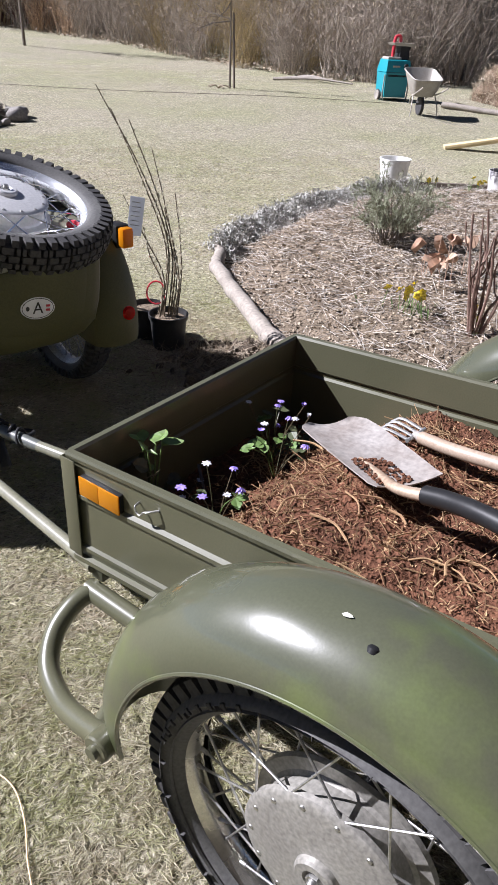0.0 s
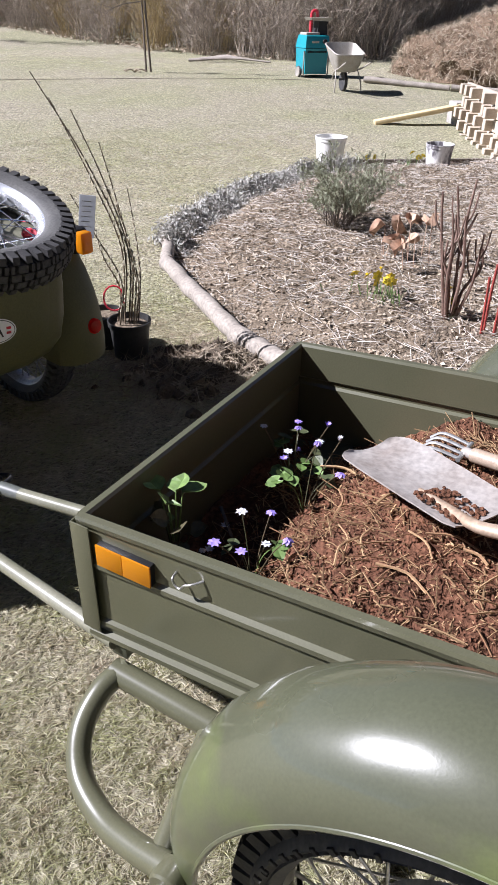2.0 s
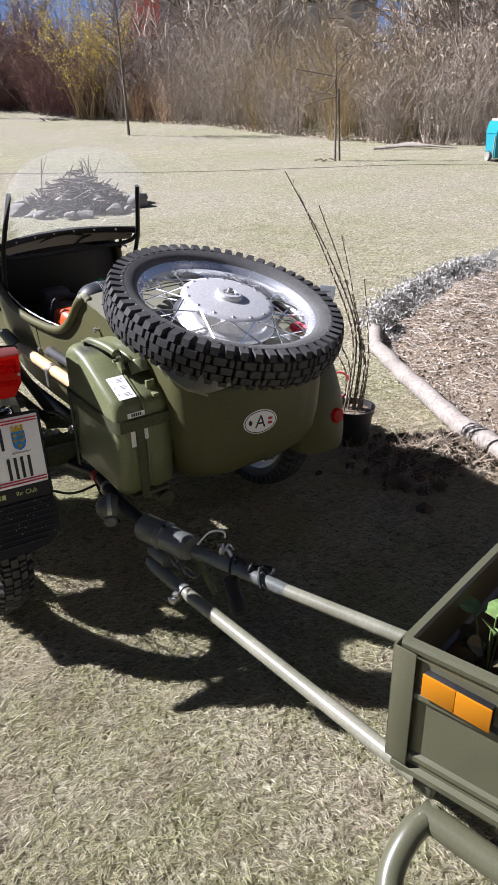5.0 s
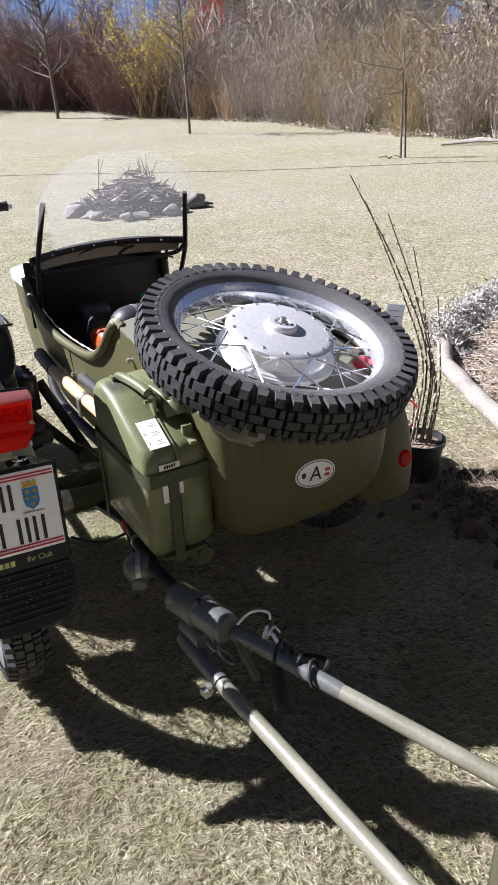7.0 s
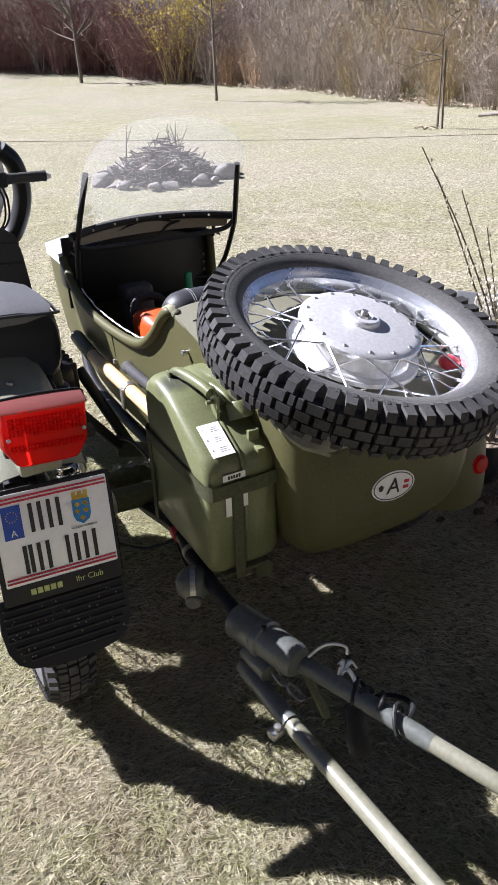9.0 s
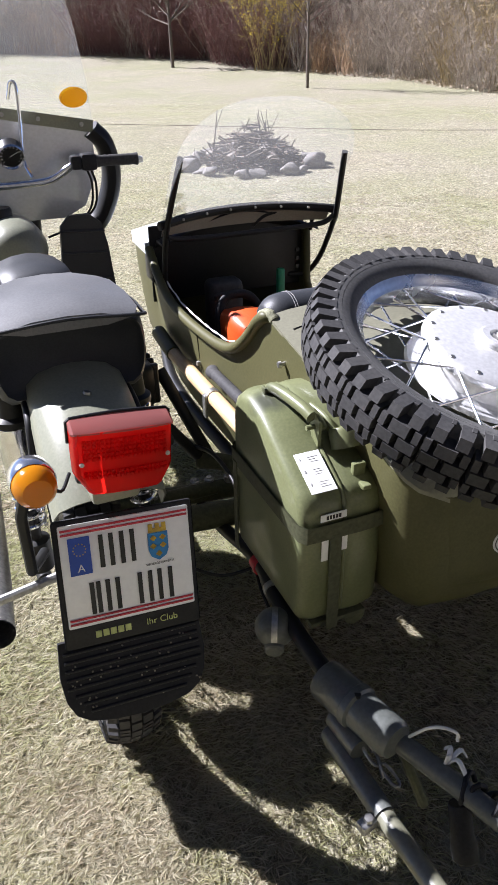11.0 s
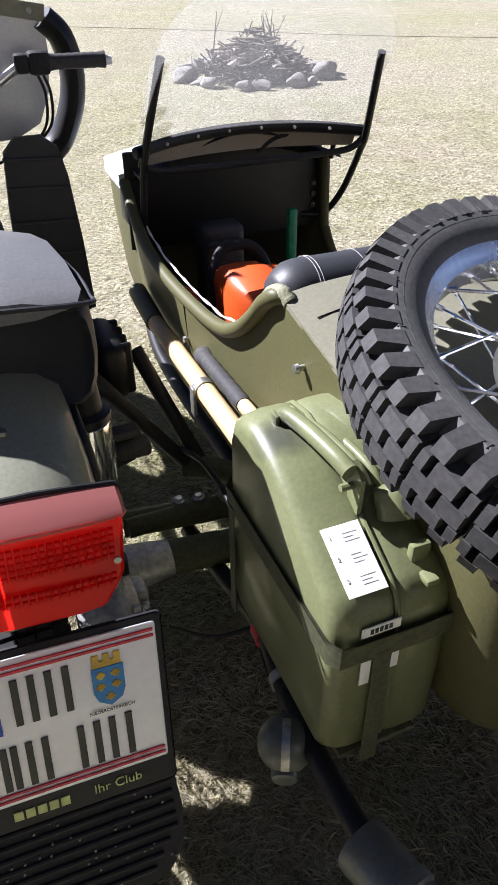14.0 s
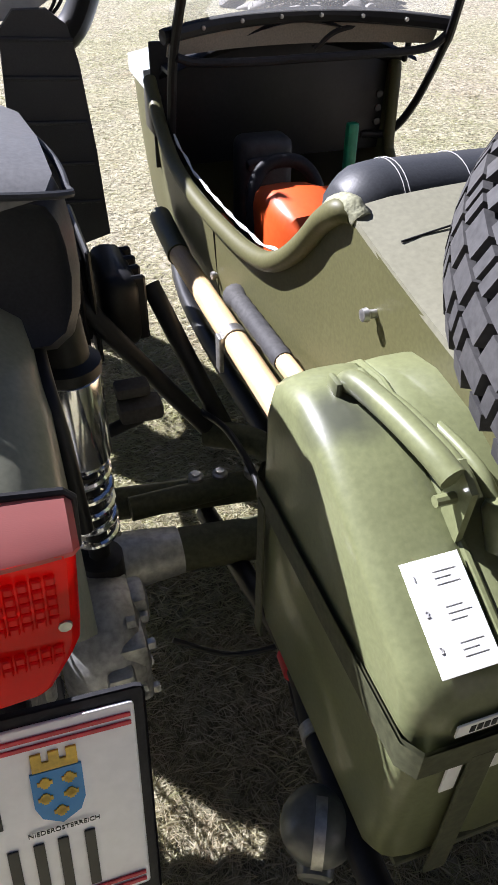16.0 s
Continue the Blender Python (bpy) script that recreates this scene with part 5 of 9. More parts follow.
# rolled rim round the opening
rimL = [(0.440, 0.412, 0.866)] + [(lerp_rows(SHAPE, q)[1] - 0.004, q, lerp_rows(SHAPE, q)[4] + 0.004) for q in (0.43, 0.47, 0.51, 0.56, 0.62, 0.70, 0.80, 0.92, 1.04, 1.14, 1.24, 1.33, 1.38)]
bm = BM()
rl = spline(rimL, 5)
tube(bm, rl, 0.0145, 12, radii=[0.009 + 0.0055 * min(1, i / 5) for i in range(len(rl))])
part("padded_rim", bm, CAR_OLIVE, car, "olive padded rim, worn through at the ends")
bm = BM()
wr_ = spline([(0.446, 0.402, 0.864), (0.441, 0.420, 0.874), (0.437, 0.445, 0.866), (0.434, 0.465, 0.846)], 5)
tube(bm, wr_, 0.016, 12, radii=[0.0118 + 0.0005 * math.sin(i * 1.9) for i in range(len(wr_))])
part("worn_end", bm, CLOTH, car, "frayed grey end of the padded rim")
rimR = [(lerp_rows(SHAPE, q)[2] + 0.004, q, lerp_rows(SHAPE, q)[4] + 0.004 - entry_drop(q)) for q in (0.412, 0.43, 0.445, 0.452, 0.47, 0.52, 0.62, 0.80, 1.0, 1.15, 1.25, 1.32, 1.35, 1.362, 1.37, 1.38)]
bm = BM()
tube(bm, spline(rimR, 5), 0.0145, 12)
part("padded_rim", bm, CAR_OLIVE, car)
bm = BM()
box(bm, 0.440, 1.012, 1.386, 1.394, 0.62, 0.875, 0.003)
part("dashboard", bm, BLACK, car)
bm = BM()
pl = spline([(0.445, q, lerp_rows(SHAPE, q)[4] + 0.014) for q in np.linspace(0.62, 1.22, 8)], 5)
tube(bm, [(p + 0.001 * math.sin(i * 0.9), q, z + 0.001 * math.sin(i * 1.1)) for i, (p, q, z) in enumerate(pl)], 0.0026, 6, radii=[0.0012 + 0.0022 * abs(math.sin(i * 0.8)) for i in range(len(pl))])
part("frayed_edge", bm, PAPER, car)
bm = BM()
tube(bm, [(0.425, 0.885, 0.685), (0.433, 0.885, 0.58), (0.444, 0.885, 0.47)], 0.0025, 6)
part("panel_seam", bm, BLACK, car)
for p, q, z in ((0.432, 0.885, 0.585), (0.435, 0.336, 0.79)):
    bm = BM()
    lathe(bm, [(0, 0.014), (0.007, 0.012), (0.008, 0.006), (0.005, 0.004), (0.005, -0.004)], 12, m=pose(p, q, z, 0, 0, 180))
    part("stud", tidy(bm), STEEL, car)
# seat and loose stuff inside
THREAD = mat("grey_thread", (0.34, 0.34, 0.33), (0.24, 0.24, 0.24), rough=0.8, scale=40, fine=200, bump=0)
bm = BM()
rings = []
for t in (0, 0.012, 0.03, 0.055, 0.09, 0.2, 0.35, 0.5, 0.65, 0.8, 0.91, 0.945, 0.97, 0.988, 1):
    p = 0.448 + 0.547 * t
    k = 1 - 0.42 * (1 - min(1, 11 * min(t, 1 - t))) ** 2.2
    rings.append([(p, 0.475 + 0.056 * math.cos(a) * k, 0.838 + 0.060 * math.copysign(abs(math.sin(a)) ** 0.75, math.sin(a)) * k) for a in np.linspace(0, 2 * math.pi, 15)[:-1]])
loft(bm, rings)
stb = part("seat_back", bm, LEATHER, car, "black stitched leatherette seat back", smooth=60)
for p in (0.510, 0.516, 0.595, 0.72, 0.885):
    bm = BM()
    tube(bm, [(p, 0.475 + 0.0565 * math.cos(a), 0.838 + 0.0605 * math.sin(a) ** 0.75) for a in np.linspace(0.2, math.pi - 0.2, 14)], 0.0006, 6)
    part("stitching", bm, THREAD, stb)
bm = BM()
box(bm, 0.46, 0.99, 0.43, 0.50, 0.42, 0.80, 0.02)
part("seat_back_pad", bm, LEATHER, stb)
bm = BM()
box(bm, 0.46, 0.99, 0.50, 0.88, 0.40, 0.50, 0.03, seg=3)
part("seat_cushion", bm, LEATHER, car)
# windscreen
bm = BM()
def ws(p, z):
    t = (p - 0.735) / 0.30
    return 1.285 - 0.10 * t * t * 0.8 - (z - 0.93) * 0.80


rings = []
for s_ in np.linspace(-1, 1, 25):
    z0 = 0.912 + 0.014 * (1 - s_ * s_)
    z1 = 1.10 + 0.165 * (1 - abs(s_) ** 2.6) ** 0.6
    wide = 0.295 - 0.012 * (s_ > 0)
    col = [(0.735 + wide * s_, ws(0.735 + wide * s_, z), z) for z in np.linspace(z0, z1, 7)]
    rings.append(col + [(p, q + 0.003, z) for p, q, z in col[::-1]])
loft(bm, rings)
o = part("windscreen", bm, GLASS, car, "hazy clear windscreen sheet")
o.visible_shadow = False
bm = BM()
bow = [(0.735 + 0.305 * s, ws(0.735 + 0.305 * s, 0.915) - 0.004, 0.910 + 0.016 * (1 - s * s)) for s in np.linspace(-1, 1, 15)]
tube(bm, bow, 0.011, 8, flat=1.3)
wf = part("windscreen_frame", bm, BLACK, car, "black steel windscreen frame")
for k in range(1, 7):
    p, q, z = bow[2 * k]
    bm = BM()
    lathe(bm, [(0, 0.004), (0.004, 0.003), (0.005, -0.006)], 8, m=pose(p, q - 0.012, z, 0, 0, -90))
    part("screw", tidy(bm), STEEL, wf)
for pts in ([(0.450, 1.27, 0.70), (0.450, 1.236, 0.83), (0.454, 1.20, 0.92), (0.474, 1.098, 1.115)], [(0.955, 1.39, 0.655), (1.02, 1.37, 0.66), (1.055, 1.33, 0.73), (1.045, 1.232, 0.86), (1.030, 1.185, 0.915), (1.000, 1.096, 1.102)]):
    bm = BM()
    tube(bm, spline(pts, 6), 0.0095, 10)
    part("post", bm, BLACK, wf)
bm = BM()
tube(bm, spline([(0.455, 1.215, 0.875), (0.50, 1.225, 0.862), (0.62, 1.235, 0.856), (0.72, 1.24, 0.856), (0.86, 1.235, 0.858), (0.96, 1.225, 0.862), (1.01, 1.215, 0.872), (1.04, 1.205, 0.90)], 6), 0.0085, 10)
part("cross_bar", bm, PLASTIC, wf)
bm = BM()
rings = []
for t in np.linspace(0, 1, 13):
    s = 2 * t - 1
    p = 0.735 + 0.29 * s
    z1 = 0.903 + 0.014 * (1 - s * s)
    rings.append([(p, ws(p, 0.915) + 0.006, z1), (p, 1.305 - 0.06 * s * s, z1 - 0.045 + 0.012 * s * s), (p, 1.312 - 0.06 * s * s, z1 - 0.045 + 0.012 * s * s), (p, ws(p, 0.915) + 0.010, z1)])
loft(bm, rings)
part("apron", bm, APRON, wf, "tan canvas apron under the screen")
bm = BM()
tube(bm, spline([(0.78, 1.31, 0.86), (0.83, 1.30, 0.895), (0.93, 1.29, 0.905), (0.985, 1.28, 0.885), (0.995, 1.30, 0.83)], 6), 0.007, 8)
part("grab_handle", bm, BLACK, car)
for z in (0.69, 0.72, 0.75):
    bm = BM()
    lathe(bm, [(0, 0.005), (0.008, 0.004), (0.009, 0)], 10, m=pose(0.975, 1.36, z, 0, 0, -90))
    part("stud", tidy(bm), BLACK, car)
# wheel, mudguard and lamps of the sidecar
wheel(bike, pose(1.085, 0.455, 0.338), DULL_ALU, STEEL, STEEL, R=0.338)
sg = arc_guard(bike, 1.108, 0.475, 0.345, 0.435, 0.110, 5, 187, CAR_OLIVE, drop=0.13, name="sidecar_mudguard", crown=0.03)
bm = BM()
lathe(bm, [(0, 0.008), (0.020, 0.006), (0.025, 0.0), (0.027, 0.0), (0.027, -0.008), (0, -0.008)], 24)
part("reflector", tidy(bm), RED, sg, "round red reflector", pose(1.142, 0.014, 0.415, 0, -8, -92))
bm = BM()
box(bm, 1.172, 1.222, 0.085, 0.125, 0.640, 0.716, 0.01)
part("turn_signal", bm, AMBER, sg, "amber turn signal on the mudguard")
bm = BM()
box(bm, 1.165, 1.229, 0.122, 0.20, 0.633, 0.722, 0.012)
part("lamp_body", bm, BLACK, sg)
# oval country badge on the trunk back
bm = BM()
ol = [(0.060 * math.cos(a), 0.037 * math.sin(a)) for a in np.linspace(0, 2 * math.pi, 33)[:-1]]
loft(bm, [[(a, 0, c) for a, c in ol], [(a, -0.002, c) for a, c in ol]])
bdg = part("country_badge", bm, WHITE, car, "white oval country badge with the letter A", pose(0.702, -0.133, 0.572, 0, 7, 0))
bm = BM()
tube(bm, [(a, -0.002, c) for a, c in [(0.055 * math.cos(t), 0.033 * math.sin(t)) for t in np.linspace(0, 2 * math.pi, 33)[:-1]]], 0.0012, 6, closed=True)
part("ring", bm, INK, bdg)
text("letter", "A", 0.056, pose(0, -0.0032, -0.001, 90), INK, bdg)
for z, mm in ((0.007, REDP), (-0.007, REDP)):
    bm = BM()
    box(bm, 0.028, 0.042, -0.004, -0.002, z - 0.0035, z + 0.0035)
    part("stripe", bm, mm, bdg)
bm = BM()
loft(bm, [[(-0.036 + 0.006 * math.cos(a), y, 0.008 * math.sin(a)) for a in np.linspace(0, 2 * math.pi, 9)[:-1]] for y in (-0.002, -0.004)])
part("emblem", bm, INK, bdg)
# spare wheel on the trunk
SPARE = Matrix.Translation((0.693, 0.011, 0.872)) @ Euler((radians(15.85), radians(6.1), 0)).to_matrix().to_4x4() @ pose(0, 0, 0, 0, -90, 0)
spare = wheel(bike, SPARE, ALU, SATIN_CHROME, CHROME, R=0.348, rs=1.045, hs=1.26)
spare["label"] = "spare wheel lying on the trunk lid"
bm = BM()
tube(bm, [(0.693, 0.011, 0.80), (0.693, -0.005, 0.86)], 0.02, 12)
part("spare_mount", bm, BLACK, car)

# ---- what hangs on, lies in and is strapped to the vehicles ----
def on(m, *a):
    return m @ pose(*a)


SOIL = mat("red_brown_soil", (0.160, 0.074, 0.043), (0.075, 0.035, 0.022), rough=0.95, scale=9, fine=110, bump=0.9, depth=0.012, spec=0.1, fvar=0.5)
STRAW = mat("straw_bits", (0.40, 0.27, 0.14), (0.22, 0.12, 0.06), rough=0.8, scale=30, fine=200, bump=0.1, island=0.9)
LEAF = mat("fresh_leaf", (0.085, 0.15, 0.04), (0.15, 0.22, 0.07), rough=0.45, scale=20, fine=80, bump=0.1, island=0.5)
LEAF_DARK = mat("dark_leaf", (0.045, 0.075, 0.03), (0.10, 0.07, 0.04), rough=0.5, scale=20, fine=80, bump=0.1, island=0.7)
VIOLET = mat("violet_petal", (0.20, 0.14, 0.55), (0.32, 0.24, 0.62), rough=0.6, scale=30, bump=0, island=0.5)
PALE = mat("pale_petal", (0.72, 0.72, 0.68), (0.60, 0.60, 0.72), rough=0.6, scale=30, bump=0, island=0.4)
BLADE = mat("worn_steel_blade", (0.46, 0.43, 0.40), (0.29, 0.25, 0.22), rough=0.45, metal=0.3, scale=14, fine=90, bump=0.12, rvar=0.15, fvar=0.2)
OLDWOOD = mat("old_wood_handle", (0.25, 0.185, 0.135), (0.34, 0.265, 0.20), rough=0.5, scale=6, fine=80, bump=0.15, stretch=(3, 30, 30), fvar=0.2)
RUSTY = mat("worn_rusty_steel", (0.40, 0.31, 0.23), (0.26, 0.18, 0.12), rough=0.6, metal=0.3, scale=16, fine=120, bump=0.15)
BROWN = mat("brown_rod", (0.17, 0.10, 0.06), (0.28, 0.18, 0.11), rough=0.5, scale=8, fine=80, bump=0.1)

# trailer: reflector, wire hook, scuffs, coupling
bm = BM()
box(bm, -0.0125, 0.002, -0.160, -0.046, 0.549, 0.594, 0.002)
rf = part("side_reflector", bm, BLACK, trailer, "amber side reflector", pose(0, 0, 0.002))
for y0, y1 in ((-0.1018, -0.045), (-0.161, -0.1022)):
    bm = BM()
    box(bm, -0.0155, -0.012, y0, y1, 0.5485, 0.5945, 0.0015)
    ln = part("reflector_lens", bm, AMBER, rf)
bm = BM()
tube(bm, spline([(0.0, -0.205, 0.598), (-0.014, -0.207, 0.597), (-0.016, -0.211, 0.587), (-0.017, -0.222, 0.583), (-0.017, -0.231, 0.594), (-0.015, -0.242, 0.599), (0.0, -0.258, 0.603)], 5), 0.0022, 8)
part("wire_hook", bm, STEEL, trailer)
CHIP = mat("bare_primer", (0.50, 0.50, 0.42), rough=0.6, bump=0)


def scuff(a, rad, n, size, seed):
    """Chipped paint on the mudguard: small ragged patches hugging the sheet."""
    r = random.Random(seed)
    bm = BM()
    for k in range(n):
        cs, ca = size * r.uniform(0.5, 1), a + r.uniform(-0.04, 0.04)
        s0 = rad + r.uniform(-0.02, 0.02)
        half = 0.106
        t = min(0.95, abs(s0) / half)
        rr = 0.436 + 0.0385 - 0.090 * t ** 2.3
        vs = []
        for i in range(7):
            th = 2 * math.pi * i / 7
            q = cs * r.uniform(0.5, 1)
            aa = ca + q * math.cos(th) / 0.44
            ss = s0 + q * 0.5 * math.sin(th)
            vs.append(bm.verts.new((-0.195 + ss, -0.815 + (rr + 0.0012) * math.cos(aa), 0.352 + (rr + 0.0012) * math.sin(aa))))
        bm.faces.new(vs)
    part("paint_chip", tidy(bm), CHIP, gl_, smooth=0)


scuff(0.80, -0.062, 2, 0.010, 3)
scuff(1.45, -0.035, 1, 0.011, 5)
# coupling
bm = BM()
c0, c1 = Vector((0.197, 0.918, 0.362)), Vector((0.205, 0.742, 0.362))
def cl(t):
    return c0 + (c1 - c0) * t
tube(bm, [cl(0), cl(0.03), cl(0.40), cl(0.42), cl(0.50), cl(0.52), cl(0.95), cl(1.0)], 0.034, 22, radii=[0.036, 0.039, 0.039, 0.0415, 0.0415, 0.036, 0.036, 0.031])
cp = part("coupling_head", bm, SLATE, trailer, "olive drawbar coupling sleeve")
bm = BM()
tube(bm, [(0.172, 0.868, 0.284), (0.152, 0.77, 0.284), (0.137, 0.693, 0.286)], 0.0195, 14)
tube(bm, [(0.182, 0.868, 0.318), (0.172, 0.79, 0.318)], 0.021, 14)
part("stub_tube", bm, SLATE, trailer)
bm = BM()
tube(bm, spline([(0.220, 0.752, 0.345), (0.224, 0.742, 0.325), (0.232, 0.715, 0.27), (0.240, 0.695, 0.225)], 5), 0.010, 10)
part("locking_lever", bm, STRAP_GREEN, cp)
bm = BM()
lathe(bm, [(0, 0.005), (0.006, 0.004), (0.007, -0.004)], 10, m=Matrix.Translation(cl(0.5) + Vector((-0.006, 0, 0.0365))) @ pose(0, 0, 0, 0, -90, 0))
part("bolt", tidy(bm), BLACK, cp)
ch = thing("safety_chain", on(TR, 0.186, 0.822, 0.33), "short zinc-plated safety chain on the coupling", "chain")
lk = None
bm = BM()
tube(bm, [(0.009 * math.cos(a), 0.016 * math.sin(a) + (0.006 if math.sin(a) > 0 else -0.006), 0) for a in np.linspace(0, 2 * math.pi, 17)[:-1]], 0.0028, 8, closed=True)
for k in range(5):
    mm = pose(-0.001 + 0.003 * math.sin(k * 2), -0.004 - 0.021 * k, -0.002 - 0.007 * k, 18, 70 * (k % 2) + 10, 12 * math.sin(k * 1.7))
    if lk is None:
        lk = part("link", bm, STEEL, ch, m=mm)
    else:
        again(lk, ch, mm)
bm = BM()
tube(bm, spline([(0.226, 0.735, 0.368), (0.238, 0.71, 0.405), (0.250, 0.69, 0.418), (0.262, 0.672, 0.415), (0.262, 0.668, 0.40)], 6), 0.0028, 8)
solid("breakaway_cable", bm, PAPER, "thin pale breakaway cable looped over the drawbar", "cable", TR)
bm = BM()
for k in range(4):
    a = k * 1.4
    tube(bm, spline([(0.250, 0.67, 0.352), (0.258 + 0.012 * math.cos(a), 0.665 + 0.012 * math.sin(a), 0.375), (0.262 + 0.02 * math.cos(a), 0.66 + 0.03 * math.sin(a), 0.357)], 5), 0.0045, 6, flat=0.5)
solid("rag", bm, PAPER, "knotted white rag tied to the drawbar", "rag", TR)
bm = BM()
pts = []
for k in range(46):
    a = k * 0.55
    pts.append((0.250 + 0.008 * k / 46 + (0.022 + 0.006 * math.sin(k * 0.37)) * math.cos(a), 0.63 - 0.13 * (k / 46) ** 1.6 + 0.008 * math.sin(k * 0.9), 0.336 + (0.022 + 0.005 * math.cos(k * 0.5)) * math.sin(a)))
tube(bm, pts, 0.0045, 8)
tube(bm, spline([(0.262, 0.52, 0.345), (0.300, 0.535, 0.335), (0.312, 0.565, 0.325), (0.292, 0.60, 0.32), (0.262, 0.61, 0.318)], 6), 0.0058, 8)
wr = solid("trailer_cable", bm, PLASTIC, "black electric cable wound round the drawbar", "cable", TR)
bm = BM()
lathe(bm, [(0, 0.055), (0.016, 0.055), (0.018, 0.05), (0.019, 0.0), (0.022, -0.005), (0.022, -0.035), (0.014, -0.045), (0, -0.05)], 18)
solid("cable_plug", tidy(bm), PLASTIC, "black trailer plug hanging below the drawbar", "plug", on(TR, 0.228, 0.605, 0.262, 0, -62, 70))
bm = BM()
box(bm, 0.090, 0.122, 0.690, 0.712, 0.272, 0.290, 0.004)
cb = part("clamp", bm, STEEL, trailer)
bm = BM()
lathe(bm, [(0, 0.008), (0.008, 0.007), (0.009, 0.0)], 6, m=pose(0.108, 0.70, 0.291, 0, -90, 0))
part("bolt", tidy(bm), STEEL, cb)

# soil in the trailer
xs = np.linspace(0.016, TW - 0.016, 90)
ys = np.linspace(-TL + 0.016, -0.016, 130)


def soil_z(X, Y):
    X, Y = np.asarray(X, float), np.asarray(Y, float)
    z = 0.395 + 0.185 * smooth(0.13, 0.50, -Y) - 0.03 * smooth(0.55, 0.80, X) + 0.035 * smooth(0.6, 1.2, -Y)
    z = z - 0.025 * smooth(0.10, 0.0, X)
    for a, f, s in ((0.010, 14, 0.3), (0.006, 31, 1.7), (0.004, 67, 2.9)):
        z = z + a * np.sin(f * X + s + 1.7 * np.sin(f * 0.6 * Y)) * np.sin(f * Y * 0.9 + 1.3 * s + np.sin(f * 0.5 * X))
    return z


def crumbs(X, Y):
    r = np.random.RandomState(4)
    return soil_z(X, Y) + r.uniform(-0.004, 0.005, np.shape(X))


soil = new("soil_load", grid_mesh("soil_load", xs, ys, crumbs, SOIL))
soil.matrix_basis = TR
tagged(soil, "heap of red-brown compost soil in the trailer", "soil", kind="stuff")
bm = BM()
r_ = random.Random(11)
for k in range(2600):
    u, v = r_.uniform(0.085, TW - 0.085), -r_.uniform(0.09, TL - 0.12)
    L = r_.choice((0.008, 0.012, 0.018, 0.03, 0.06)) * r_.uniform(0.7, 1.3)
    a = r_.uniform(0, math.pi)
    d = Vector((math.cos(a), math.sin(a), r_.uniform(-0.25, 0.35)))
    p = Vector((u, v, float(soil_z(u, v)) + 0.004))
    tube(bm, [p, p + d * L * 0.5 + Vector((0, 0, 0.002)), p + d * L], r_.uniform(0.0006, 0.0017), 3, cap=False)
for k in range(45):
    u, v = r_.uniform(0.12, TW - 0.12), -r_.uniform(0.28, TL - 0.15)
    L, a = r_.uniform(0.035, 0.10), r_.uniform(0, math.pi)
    p = Vector((u, v, float(soil_z(u, v)) + 0.007))
    tube(bm, spline([p, p + Vector((math.cos(a), math.sin(a), 0.12)) * L * 0.5, p + Vector((math.cos(a + 0.3), math.sin(a + 0.3), 0.05)) * L], 3), r_.uniform(0.0014, 0.003), 5)
sb = solid("straw_bits", bm, STRAW, "loose straw and root bits on the soil", "straw", TR, kind="stuff")
bm = BM()
for k in range(300):
    u, v = r_.uniform(0.03, TW - 0.03), -r_.uniform(0.03, TL - 0.1)
    s = r_.uniform(0.002, 0.005)
    r1 = bmesh.ops.create_icosphere(bm, subdivisions=1, radius=s, matrix=pose(u, v, float(soil_z(u, v)) + s * 0.3, r_.uniform(0, 90), r_.uniform(0, 90), 0) @ Matrix.Diagonal((1.3, 1, 0.7, 1)))
solid("soil_clods", bm, SOIL, "small crumbs of soil on the load", "soil", TR, kind="stuff")


def leaf(bm, m, L, W, fold=0.15, lobes=1, n=5):
    """A folded leaf along local y, with a midrib."""
    mid = [bm.verts.new(m @ Vector((0, L * t, -0.15 * L * t * t))) for t in [i / n for i in range(n + 1)]]
    for s in (-1, 1):
        ed = [bm.verts.new(m @ Vector((s * W * math.sin(math.pi * min(1, (i / n) ** 0.8 * 0.97 + 0.03)) ** 0.8, L * i / n, fold * W - 0.15 * L * (i / n) ** 2))) for i in range(n + 1)]
        for i in range(n):
            bm.faces.new((mid[i], ed[i], ed[i + 1], mid[i + 1]) if s < 0 else (mid[i], mid[i + 1], ed[i + 1], ed[i]))


def flower(name, base, top, pet, size, parent):
    bm = BM()
    b, t = Vector(base), Vector(top)
    tube(bm, spline([b, (b + t) / 2 + Vector((0.008, 0.004, 0.01)), t], 4), 0.0011, 5)
    st_ = part("stem", bm, LEAF_DARK, parent)
    bm = BM()
    tilt = RND.uniform(-60, 60)
    for k in range(7):
        leaf(bm, Matrix.Translation(t) @ pose(0, 0, 0, tilt, RND.uniform(-15, 15), 51 * k) @ pose(0, 0, 0, 18), size, size * 0.32, n=3)
    part("bloom", bm, pet, st_)


